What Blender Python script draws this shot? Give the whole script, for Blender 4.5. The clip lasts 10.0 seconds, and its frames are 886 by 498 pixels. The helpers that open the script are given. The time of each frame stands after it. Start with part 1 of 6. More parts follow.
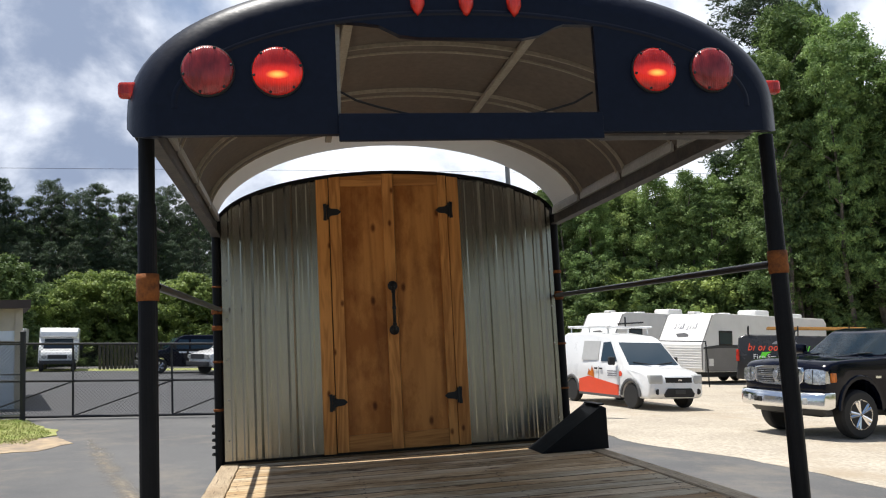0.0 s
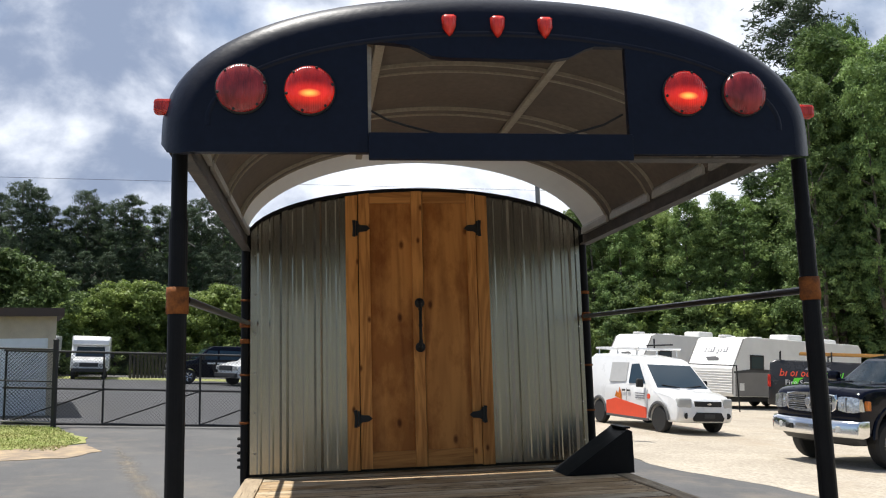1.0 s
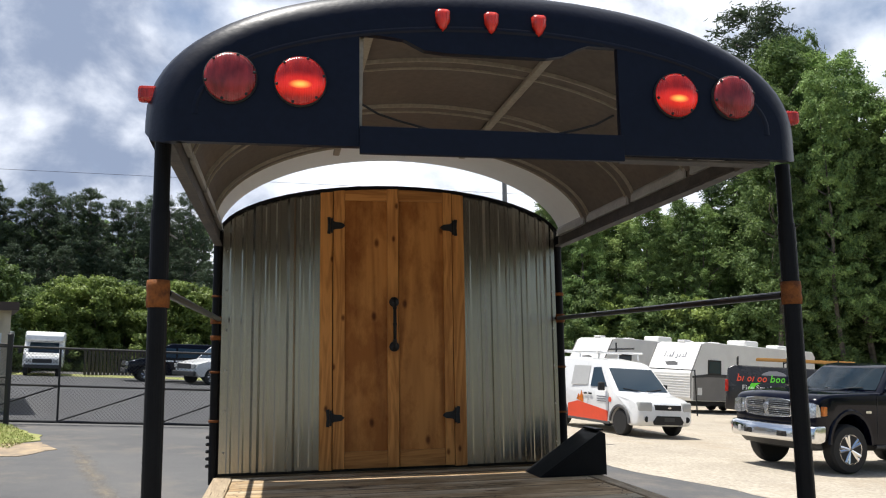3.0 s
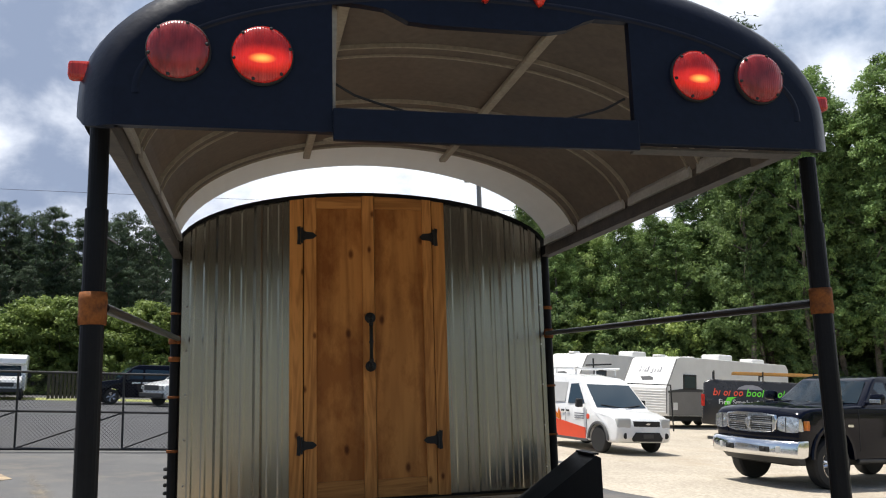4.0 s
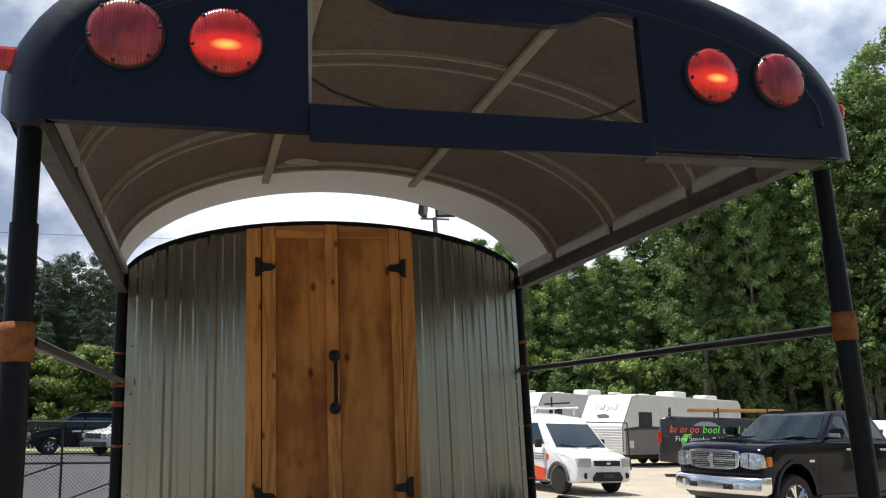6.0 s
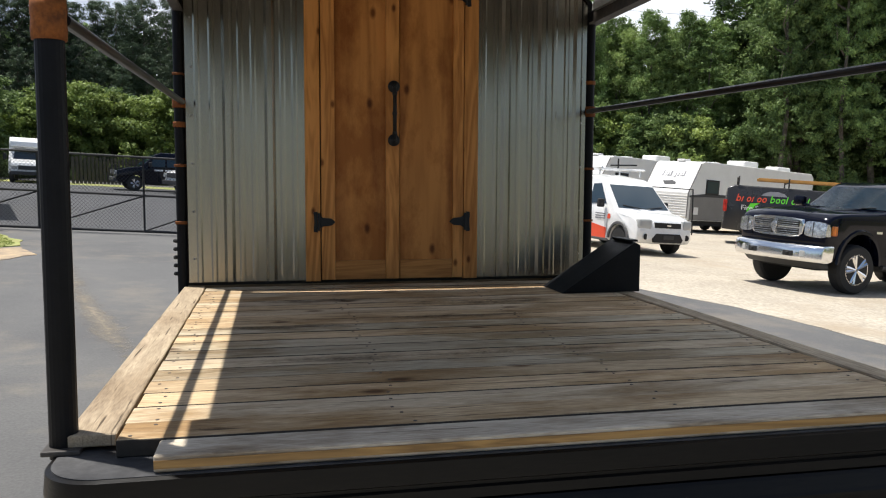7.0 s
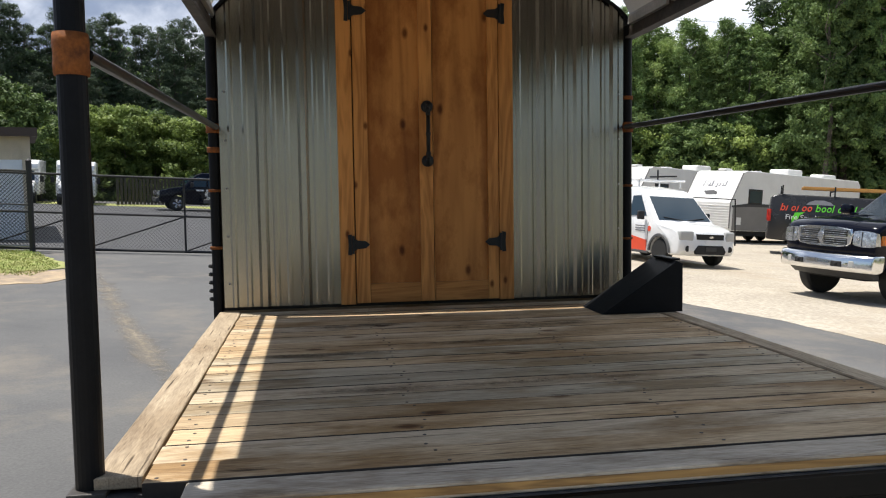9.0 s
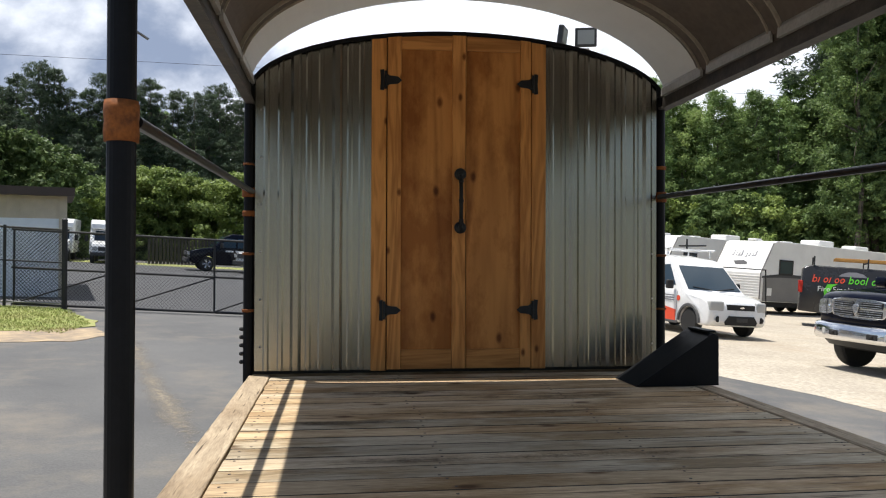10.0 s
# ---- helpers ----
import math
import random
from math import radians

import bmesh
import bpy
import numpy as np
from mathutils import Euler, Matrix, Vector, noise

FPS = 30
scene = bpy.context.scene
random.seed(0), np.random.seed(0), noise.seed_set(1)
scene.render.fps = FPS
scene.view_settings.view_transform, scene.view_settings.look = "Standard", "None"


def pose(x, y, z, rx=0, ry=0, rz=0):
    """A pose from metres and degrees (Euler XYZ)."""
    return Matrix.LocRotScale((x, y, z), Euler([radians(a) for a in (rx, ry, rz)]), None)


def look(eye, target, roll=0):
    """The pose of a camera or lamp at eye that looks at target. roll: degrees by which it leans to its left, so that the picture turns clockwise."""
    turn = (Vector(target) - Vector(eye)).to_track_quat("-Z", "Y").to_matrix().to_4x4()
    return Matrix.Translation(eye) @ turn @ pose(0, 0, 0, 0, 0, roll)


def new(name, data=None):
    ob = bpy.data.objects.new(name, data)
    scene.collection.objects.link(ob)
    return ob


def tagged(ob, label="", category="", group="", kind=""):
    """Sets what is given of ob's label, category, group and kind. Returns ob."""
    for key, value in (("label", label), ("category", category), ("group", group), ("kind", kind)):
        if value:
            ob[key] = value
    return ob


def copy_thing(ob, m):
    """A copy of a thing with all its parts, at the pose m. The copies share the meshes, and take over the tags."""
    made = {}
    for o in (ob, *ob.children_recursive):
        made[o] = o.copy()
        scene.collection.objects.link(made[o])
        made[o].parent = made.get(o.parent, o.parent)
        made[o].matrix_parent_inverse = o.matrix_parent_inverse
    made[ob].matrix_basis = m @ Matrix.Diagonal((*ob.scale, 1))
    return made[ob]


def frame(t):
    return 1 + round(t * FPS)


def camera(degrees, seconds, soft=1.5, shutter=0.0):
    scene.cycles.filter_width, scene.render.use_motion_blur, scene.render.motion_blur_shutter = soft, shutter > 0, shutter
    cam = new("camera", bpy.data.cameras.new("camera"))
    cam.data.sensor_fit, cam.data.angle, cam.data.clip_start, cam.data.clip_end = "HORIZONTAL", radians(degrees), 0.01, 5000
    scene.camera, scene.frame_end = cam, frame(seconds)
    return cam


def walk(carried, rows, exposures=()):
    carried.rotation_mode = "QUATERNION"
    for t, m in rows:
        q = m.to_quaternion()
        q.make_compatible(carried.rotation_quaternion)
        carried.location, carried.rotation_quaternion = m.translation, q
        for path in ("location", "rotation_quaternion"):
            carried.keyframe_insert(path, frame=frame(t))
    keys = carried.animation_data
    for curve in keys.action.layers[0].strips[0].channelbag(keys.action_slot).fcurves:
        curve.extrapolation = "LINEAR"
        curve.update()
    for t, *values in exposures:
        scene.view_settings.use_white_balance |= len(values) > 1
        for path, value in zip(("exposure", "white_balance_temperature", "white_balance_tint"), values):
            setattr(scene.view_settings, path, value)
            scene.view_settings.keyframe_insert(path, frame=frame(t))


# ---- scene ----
cam = camera(57.7, 10.0, soft=1.12, shutter=0.0)
PATH = [
    (0, (-0.681, -5.49, 1.656), (-0.307, -3.539, 1.888), -3.0),
    (0.5, (-0.676, -5.486, 1.663), (-0.364, -3.53, 1.936), -2.3),
    (1, (-0.675, -5.497, 1.664), (-0.371, -3.54, 1.94), -1.6),
    (1.5, (-0.691, -5.493, 1.66), (-0.373, -3.535, 1.917), -1.0),
    (2, (-0.721, -5.505, 1.662), (-0.37, -3.556, 1.943), -0.6),
    (2.5, (-0.75, -5.478, 1.662), (-0.359, -3.533, 1.915), -0.7),
    (2.7, (-0.77, -5.477, 1.657), (-0.38, -3.534, 1.923), -0.9),
    (3.8, (-0.711, -5.152, 1.663), (-0.276, -3.221, 1.953), -0.7),
    (4, (-0.727, -5.046, 1.674), (-0.264, -3.127, 1.992), -1.6),
    (4.2, (-0.753, -4.958, 1.673), (-0.243, -3.068, 2.08), -1.6),
    (4.5, (-0.787, -4.867, 1.682), (-0.18, -3.017, 2.139), -2.4),
    (5, (-0.773, -4.778, 1.699), (-0.124, -2.953, 2.196), -2.6),
    (5.2, (-0.766, -4.765, 1.701), (-0.117, -2.943, 2.209), -2.8),
    (6.3, (-0.74, -4.668, 1.64), (-0.195, -2.761, 1.899), -1.6),
    (6.5, (-0.719, -4.645, 1.603), (-0.193, -2.718, 1.693), -0.5),
    (6.8, (-0.694, -4.624, 1.552), (-0.229, -2.679, 1.491), 0.0),
    (7, (-0.677, -4.592, 1.546), (-0.264, -2.643, 1.372), 0.3),
    (7.2, (-0.672, -4.597, 1.534), (-0.33, -2.645, 1.26), 0.1),
    (7.5, (-0.686, -4.552, 1.522), (-0.501, -2.599, 1.134), 0.7),
    (7.8, (-0.627, -4.544, 1.523), (-0.435, -2.608, 1.059), 0.4),
    (8, (-0.628, -4.517, 1.51), (-0.314, -2.608, 1.003), 0.7),
    (8.5, (-0.633, -4.524, 1.56), (-0.256, -2.591, 1.208), 0.1),
    (8.8, (-0.653, -4.528, 1.596), (-0.31, -2.568, 1.393), -0.4),
    (9, (-0.646, -4.519, 1.581), (-0.327, -2.549, 1.442), -0.8),
    (9.5, (-0.655, -4.502, 1.589), (-0.381, -2.521, 1.556), -0.7),
    (10, (-0.675, -4.5, 1.592), (-0.418, -2.517, 1.614), 0.2),
]
walk(cam, [(t, look(e, g, r)) for t, e, g, r in PATH], exposures=[(0, 0.33), (10, 0.33)])

# ---- light ----
SUN = Vector((-0.23, 0.155, 1.0)).normalized()
world = bpy.data.worlds.new("sky")
scene.world = world
world.use_nodes = True
wt = world.node_tree
wt.nodes.clear()


def wn(kind, **props):
    n = wt.nodes.new(kind)
    for k, v in props.items():
        if k in n.inputs:
            n.inputs[k].default_value = v
    return n


sky = wt.nodes.new("ShaderNodeTexSky")
sky.sky_type = "NISHITA"
sky.sun_disc = False
sky.sun_elevation = math.asin(SUN.z)
sky.sun_rotation = math.atan2(SUN.x, SUN.y)
sky.dust_density = 1.5
coord = wt.nodes.new("ShaderNodeTexCoord")
squash = wt.nodes.new("ShaderNodeMapping")
squash.inputs["Scale"].default_value = (1.0, 1.0, 1.35)
squash.inputs["Location"].default_value = (1.35, 0.6, 0.2)
wt.links.new(coord.outputs["Generated"], squash.inputs["Vector"])
cloud = wn("ShaderNodeTexNoise", Scale=3.0, Detail=8.0, Roughness=0.52, Distortion=0.0)
wt.links.new(squash.outputs["Vector"], cloud.inputs["Vector"])
cover = wt.nodes.new("ShaderNodeValToRGB")
cover.color_ramp.elements[0].position, cover.color_ramp.elements[1].position = 0.36, 0.5
split = wt.nodes.new("ShaderNodeSeparateXYZ")       # the clouds stand ahead; behind the camera the sky is open and blue
wt.links.new(coord.outputs["Generated"], split.inputs[0])
open_sky = wt.nodes.new("ShaderNodeMapRange")
open_sky.interpolation_type = "SMOOTHSTEP"
for key, value in (("From Min", -0.45), ("From Max", 0.25), ("To Min", -0.20), ("To Max", 0.0)):
    open_sky.inputs[key].default_value = value
wt.links.new(split.outputs["Y"], open_sky.inputs["Value"])
thin = wt.nodes.new("ShaderNodeMath")
wt.links.new(cloud.outputs["Fac"], thin.inputs[0])
wt.links.new(open_sky.outputs[0], thin.inputs[1])
wt.links.new(thin.outputs[0], cover.inputs["Fac"])
puff = wn("ShaderNodeTexNoise", Scale=5.0, Detail=9.0, Roughness=0.55, Distortion=0.15)
wt.links.new(squash.outputs["Vector"], puff.inputs["Vector"])
shade = wt.nodes.new("ShaderNodeValToRGB")
shade.color_ramp.elements[0].position, shade.color_ramp.elements[1].position = 0.33, 0.60
shade.color_ramp.interpolation = "EASE"
shade.color_ramp.elements[0].color = (2.6, 3.2, 4.5, 1)
shade.color_ramp.elements[1].color = (10.0, 10.4, 11.2, 1)
apart = wt.nodes.new("ShaderNodeSeparateXYZ")       # the cloud deck is thinner and brighter towards the right
wt.links.new(coord.outputs["Generated"], apart.inputs[0])
side = wt.nodes.new("ShaderNodeMapRange")
side.interpolation_type = "SMOOTHSTEP"
for key, value in (("From Min", -0.42), ("From Max", 0.22), ("To Min", -0.135), ("To Max", 0.07)):
    side.inputs[key].default_value = value
wt.links.new(apart.outputs["X"], side.inputs["Value"])
tilt = wt.nodes.new("ShaderNodeMath")
wt.links.new(puff.outputs["Fac"], tilt.inputs[0])
wt.links.new(side.outputs[0], tilt.inputs[1])
wt.links.new(tilt.outputs[0], shade.inputs["Fac"])
blend = wt.nodes.new("ShaderNodeMixRGB")
wt.links.new(cover.outputs["Color"], blend.inputs[0])
wt.links.new(sky.outputs["Color"], blend.inputs[1])
wt.links.new(shade.outputs["Color"], blend.inputs[2])
back = wn("ShaderNodeBackground", Strength=0.1)
wt.links.new(blend.outputs[0], back.inputs["Color"])
wout = wt.nodes.new("ShaderNodeOutputWorld")
wt.links.new(back.outputs[0], wout.inputs["Surface"])

sun_data = bpy.data.lights.new("sun", "SUN")
sun_data.energy, sun_data.angle, sun_data.color = 5.0, radians(0.55), (1.0, 0.965, 0.905)
sun = new("sun", sun_data)
sun.matrix_world = look(SUN * 60, (0, 0, 0))


# ---- materials ----
def mat(name, color, rough=0.6, metal=0.0, vary=0.25, scale=6.0, bump=0.0, bump_scale=60.0,
        second=None, stretch=(1, 1, 1), per_object=0.0, spec=0.5, coat=0.0, lo=0.35, hi=0.7, stain=None, rvar=1.0):
    """A painted, wooden or mineral surface: two colours mixed by a coarse and a fine noise, with fine relief."""
    m = bpy.data.materials.new(name)
    m.use_nodes = True
    nt = m.node_tree
    b = nt.nodes["Principled BSDF"]
    b.inputs["Metallic"].default_value = metal
    b.inputs["Specular IOR Level"].default_value = spec
    b.inputs["Coat Weight"].default_value = coat
    tc = nt.nodes.new("ShaderNodeTexCoord")
    mp = nt.nodes.new("ShaderNodeMapping")
    mp.inputs["Scale"].default_value = stretch
    info = nt.nodes.new("ShaderNodeObjectInfo")
    shift = nt.nodes.new("ShaderNodeVectorMath")
    shift.operation = "SCALE"
    shift.inputs[0].default_value = (37.0, 53.0, 29.0)
    nt.links.new(info.outputs["Random"], shift.inputs["Scale"])
    if per_object > 0:
        nt.links.new(shift.outputs[0], mp.inputs["Location"])
    nt.links.new(tc.outputs["Object"], mp.inputs["Vector"])
    n1 = nt.nodes.new("ShaderNodeTexNoise")
    n1.inputs["Scale"].default_value, n1.inputs["Detail"].default_value = scale, 6
    n1.inputs["Roughness"].default_value = 0.65
    nt.links.new(mp.outputs[0], n1.inputs["Vector"])
    n2 = nt.nodes.new("ShaderNodeTexNoise")
    n2.inputs["Scale"].default_value, n2.inputs["Detail"].default_value = bump_scale, 4
    nt.links.new(mp.outputs[0], n2.inputs["Vector"])
    if second is None:
        second = tuple(c * (1 - vary) for c in color)
    ramp = nt.nodes.new("ShaderNodeValToRGB")
    ramp.color_ramp.elements[0].position, ramp.color_ramp.elements[1].position = lo, hi
    ramp.color_ramp.elements[0].color, ramp.color_ramp.elements[1].color = (*second, 1), (*color, 1)
    nt.links.new(n1.outputs["Fac"], ramp.inputs["Fac"])
    fine = nt.nodes.new("ShaderNodeMixRGB")
    fine.blend_type = "OVERLAY"
    fine.inputs[0].default_value = min(1.0, vary)
    nt.links.new(ramp.outputs["Color"], fine.inputs[1])
    nt.links.new(n2.outputs["Fac"], fine.inputs[2])
    last = fine.outputs[0]
    if stain:
        n3 = nt.nodes.new("ShaderNodeTexNoise")
        n3.inputs["Scale"].default_value, n3.inputs["Detail"].default_value = stain[1], 9
        n3.inputs["Roughness"].default_value = 0.7
        nt.links.new(tc.outputs["Object"], n3.inputs["Vector"])
        sr = nt.nodes.new("ShaderNodeValToRGB")
        sr.color_ramp.elements[0].position, sr.color_ramp.elements[1].position = stain[2], stain[3]
        nt.links.new(n3.outputs["Fac"], sr.inputs["Fac"])
        sm = nt.nodes.new("ShaderNodeMixRGB")
        sm.inputs[2].default_value = (*stain[0], 1)
        nt.links.new(sr.outputs["Color"], sm.inputs[0])
        nt.links.new(last, sm.inputs[1])
        last = sm.outputs[0]
    if per_object > 0:
        hsv = nt.nodes.new("ShaderNodeHueSaturation")
        mr = nt.nodes.new("ShaderNodeMapRange")
        mr.inputs["To Min"].default_value, mr.inputs["To Max"].default_value = 1 - per_object, 1 + per_object
        nt.links.new(info.outputs["Random"], mr.inputs["Value"])
        nt.links.new(mr.outputs[0], hsv.inputs["Value"])
        nt.links.new(last, hsv.inputs["Color"])
        last = hsv.outputs[0]
    nt.links.new(last, b.inputs["Base Color"])
    rr = nt.nodes.new("ShaderNodeMapRange")
    rr.inputs["To Min"].default_value, rr.inputs["To Max"].default_value = max(0.02, rough - 0.1 * rvar), min(1.0, rough + 0.12 * rvar)
    nt.links.new(n1.outputs["Fac"], rr.inputs["Value"])
    nt.links.new(rr.outputs[0], b.inputs["Roughness"])
    if bump > 0:
        bp = nt.nodes.new("ShaderNodeBump")
        bp.inputs["Strength"].default_value, bp.inputs["Distance"].default_value = 0.6, bump
        nt.links.new(n2.outputs["Fac"], bp.inputs["Height"])
        nt.links.new(bp.outputs[0], b.inputs["Normal"])
    return m


def wood(name, light, dark, axis="x", rings=9.0, per_object=0.18, rough=0.7, bump=0.002, grey=None, contrast=(0.3, 0.75), knot=3.1, fine=11, streaks=0.62, bands=5.5, checks=0.0):
    """Sawn timber with grain along one axis, knots and darker streaks."""
    m = bpy.data.materials.new(name)
    m.use_nodes = True
    nt = m.node_tree
    b = nt.nodes["Principled BSDF"]
    b.inputs["Roughness"].default_value = rough
    b.inputs["Specular IOR Level"].default_value = 0.2
    tc = nt.nodes.new("ShaderNodeTexCoord")
    info = nt.nodes.new("ShaderNodeObjectInfo")
    shift = nt.nodes.new("ShaderNodeVectorMath")
    shift.operation = "SCALE"
    shift.inputs[0].default_value = (41.0, 67.0, 23.0)
    nt.links.new(info.outputs["Random"], shift.inputs["Scale"])
    add = nt.nodes.new("ShaderNodeVectorMath")
    nt.links.new(tc.outputs["Object"], add.inputs[0])
    nt.links.new(shift.outputs[0], add.inputs[1])
    mp = nt.nodes.new("ShaderNodeMapping")
    mp.inputs["Scale"].default_value = {"x": (0.09, 1, 1), "y": (1, 0.09, 1), "z": (1, 1, 0.09)}[axis]
    nt.links.new(add.outputs[0], mp.inputs["Vector"])
    broad = nt.nodes.new("ShaderNodeTexNoise")
    broad.inputs["Scale"].default_value, broad.inputs["Detail"].default_value = rings, 3
    broad.inputs["Distortion"].default_value = 1.2
    nt.links.new(mp.outputs[0], broad.inputs["Vector"])
    streak = nt.nodes.new("ShaderNodeTexNoise")
    streak.inputs["Scale"].default_value, streak.inputs["Detail"].default_value = rings * fine, 8
    nt.links.new(mp.outputs[0], streak.inputs["Vector"])
    wave = nt.nodes.new("ShaderNodeMath")
    wave.operation = "PINGPONG"
    wave.inputs[1].default_value = 0.09
    nt.links.new(broad.outputs["Fac"], wave.inputs[0])
    sc = nt.nodes.new("ShaderNodeMath")
    sc.operation = "MULTIPLY"
    sc.inputs[1].default_value = bands
    nt.links.new(wave.outputs[0], sc.inputs[0])
    mix = nt.nodes.new("ShaderNodeMath")
    mix.operation = "MULTIPLY_ADD"
    mix.inputs[1].default_value = streaks
    nt.links.new(streak.outputs["Fac"], mix.inputs[0])
    nt.links.new(sc.outputs[0], mix.inputs[2])
    ramp = nt.nodes.new("ShaderNodeValToRGB")
    ramp.color_ramp.elements[0].position, ramp.color_ramp.elements[1].position = contrast
    ramp.color_ramp.elements[0].color, ramp.color_ramp.elements[1].color = (*dark, 1), (*light, 1)
    nt.links.new(mix.outputs[0], ramp.inputs["Fac"])
    last = ramp.outputs["Color"]
    if grey:
        st = nt.nodes.new("ShaderNodeTexNoise")
        st.inputs["Roughness"].default_value = 0.68
        st.inputs["Scale"].default_value, st.inputs["Detail"].default_value = 3.2, 9
        mp2 = nt.nodes.new("ShaderNodeMapping")
        mp2.inputs["Scale"].default_value = {"x": (0.5, 1.4, 1), "y": (1.4, 0.5, 1), "z": (1, 1, 0.5)}[axis]
        nt.links.new(add.outputs[0], mp2.inputs["Vector"])
        nt.links.new(mp2.outputs[0], st.inputs["Vector"])
        cr = nt.nodes.new("ShaderNodeValToRGB")
        cr.color_ramp.elements[0].position, cr.color_ramp.elements[1].position = 0.44, 0.60
        nt.links.new(st.outputs["Fac"], cr.inputs["Fac"])
        gm = nt.nodes.new("ShaderNodeMixRGB")
        gm.blend_type = "MULTIPLY"
        gm.inputs[2].default_value = (*grey, 1)
        nt.links.new(cr.outputs["Color"], gm.inputs[0])
        nt.links.new(last, gm.inputs[1])
        last = gm.outputs[0]
    if checks > 0:          # fine dark splits along the grain
        ck = nt.nodes.new("ShaderNodeTexNoise")
        ck.inputs["Scale"].default_value, ck.inputs["Detail"].default_value = 1.0, 3
        mp4 = nt.nodes.new("ShaderNodeMapping")
        mp4.inputs["Scale"].default_value = {"x": (3.2, 75, 1), "y": (75, 3.2, 1), "z": (75, 1, 3.2)}[axis]
        nt.links.new(add.outputs[0], mp4.inputs["Vector"])
        nt.links.new(mp4.outputs[0], ck.inputs["Vector"])
        cl = nt.nodes.new("ShaderNodeMapRange")
        cl.inputs["From Min"].default_value, cl.inputs["From Max"].default_value = 0.63, 0.70
        cl.inputs["To Max"].default_value = checks
        nt.links.new(ck.outputs["Fac"], cl.inputs["Value"])
        cm = nt.nodes.new("ShaderNodeMixRGB")
        cm.blend_type = "MULTIPLY"
        cm.inputs[2].default_value = (0.22, 0.19, 0.17, 1)
        nt.links.new(cl.outputs[0], cm.inputs[0])
        nt.links.new(last, cm.inputs[1])
        last = cm.outputs[0]
    knots = nt.nodes.new("ShaderNodeTexVoronoi")
    knots.voronoi_dimensions = "2D"
    knots.inputs["Scale"].default_value = knot
    mp3 = nt.nodes.new("ShaderNodeMapping")
    mp3.inputs["Scale"].default_value = {"x": (0.55, 1, 1), "y": (1, 0.55, 1), "z": (1, 1, 0.55)}[axis]
    if axis == "z":
        mp3.inputs["Rotation"].default_value = (radians(90), 0, 0)
    nt.links.new(add.outputs[0], mp3.inputs["Vector"])
    nt.links.new(mp3.outputs[0], knots.inputs["Vector"])
    kr = nt.nodes.new("ShaderNodeValToRGB")
    kr.color_ramp.elements[0].position, kr.color_ramp.elements[1].position = 0.025, 0.07
    kr.color_ramp.elements[0].color, kr.color_ramp.elements[1].color = (1, 1, 1, 1), (0, 0, 0, 1)
    nt.links.new(knots.outputs["Distance"], kr.inputs["Fac"])
    km = nt.nodes.new("ShaderNodeMixRGB")
    km.blend_type = "MULTIPLY"
    km.inputs[2].default_value = (0.3, 0.22, 0.16, 1)
    nt.links.new(kr.outputs["Color"], km.inputs[0])
    nt.links.new(last, km.inputs[1])
    hsv = nt.nodes.new("ShaderNodeHueSaturation")
    mr = nt.nodes.new("ShaderNodeMapRange")
    mr.inputs["To Min"].default_value, mr.inputs["To Max"].default_value = 1 - per_object, 1 + per_object
    nt.links.new(info.outputs["Random"], mr.inputs["Value"])
    nt.links.new(mr.outputs[0], hsv.inputs["Value"])
    nt.links.new(km.outputs[0], hsv.inputs["Color"])
    nt.links.new(hsv.outputs[0], b.inputs["Base Color"])
    bp = nt.nodes.new("ShaderNodeBump")
    bp.inputs["Strength"].default_value, bp.inputs["Distance"].default_value = 0.5, bump
    nt.links.new(mix.outputs[0], bp.inputs["Height"])
    nt.links.new(bp.outputs[0], b.inputs["Normal"])
    return m


def glass(name, tint=(0.02, 0.025, 0.03), rough=0.04):
    """Dark tinted vehicle glass over an unlit cabin."""
    m = bpy.data.materials.new(name)
    m.use_nodes = True
    b = m.node_tree.nodes["Principled BSDF"]
    b.inputs["Base Color"].default_value = (*tint, 1)
    b.inputs["Roughness"].default_value = rough
    b.inputs["IOR"].default_value = 1.5
    return m


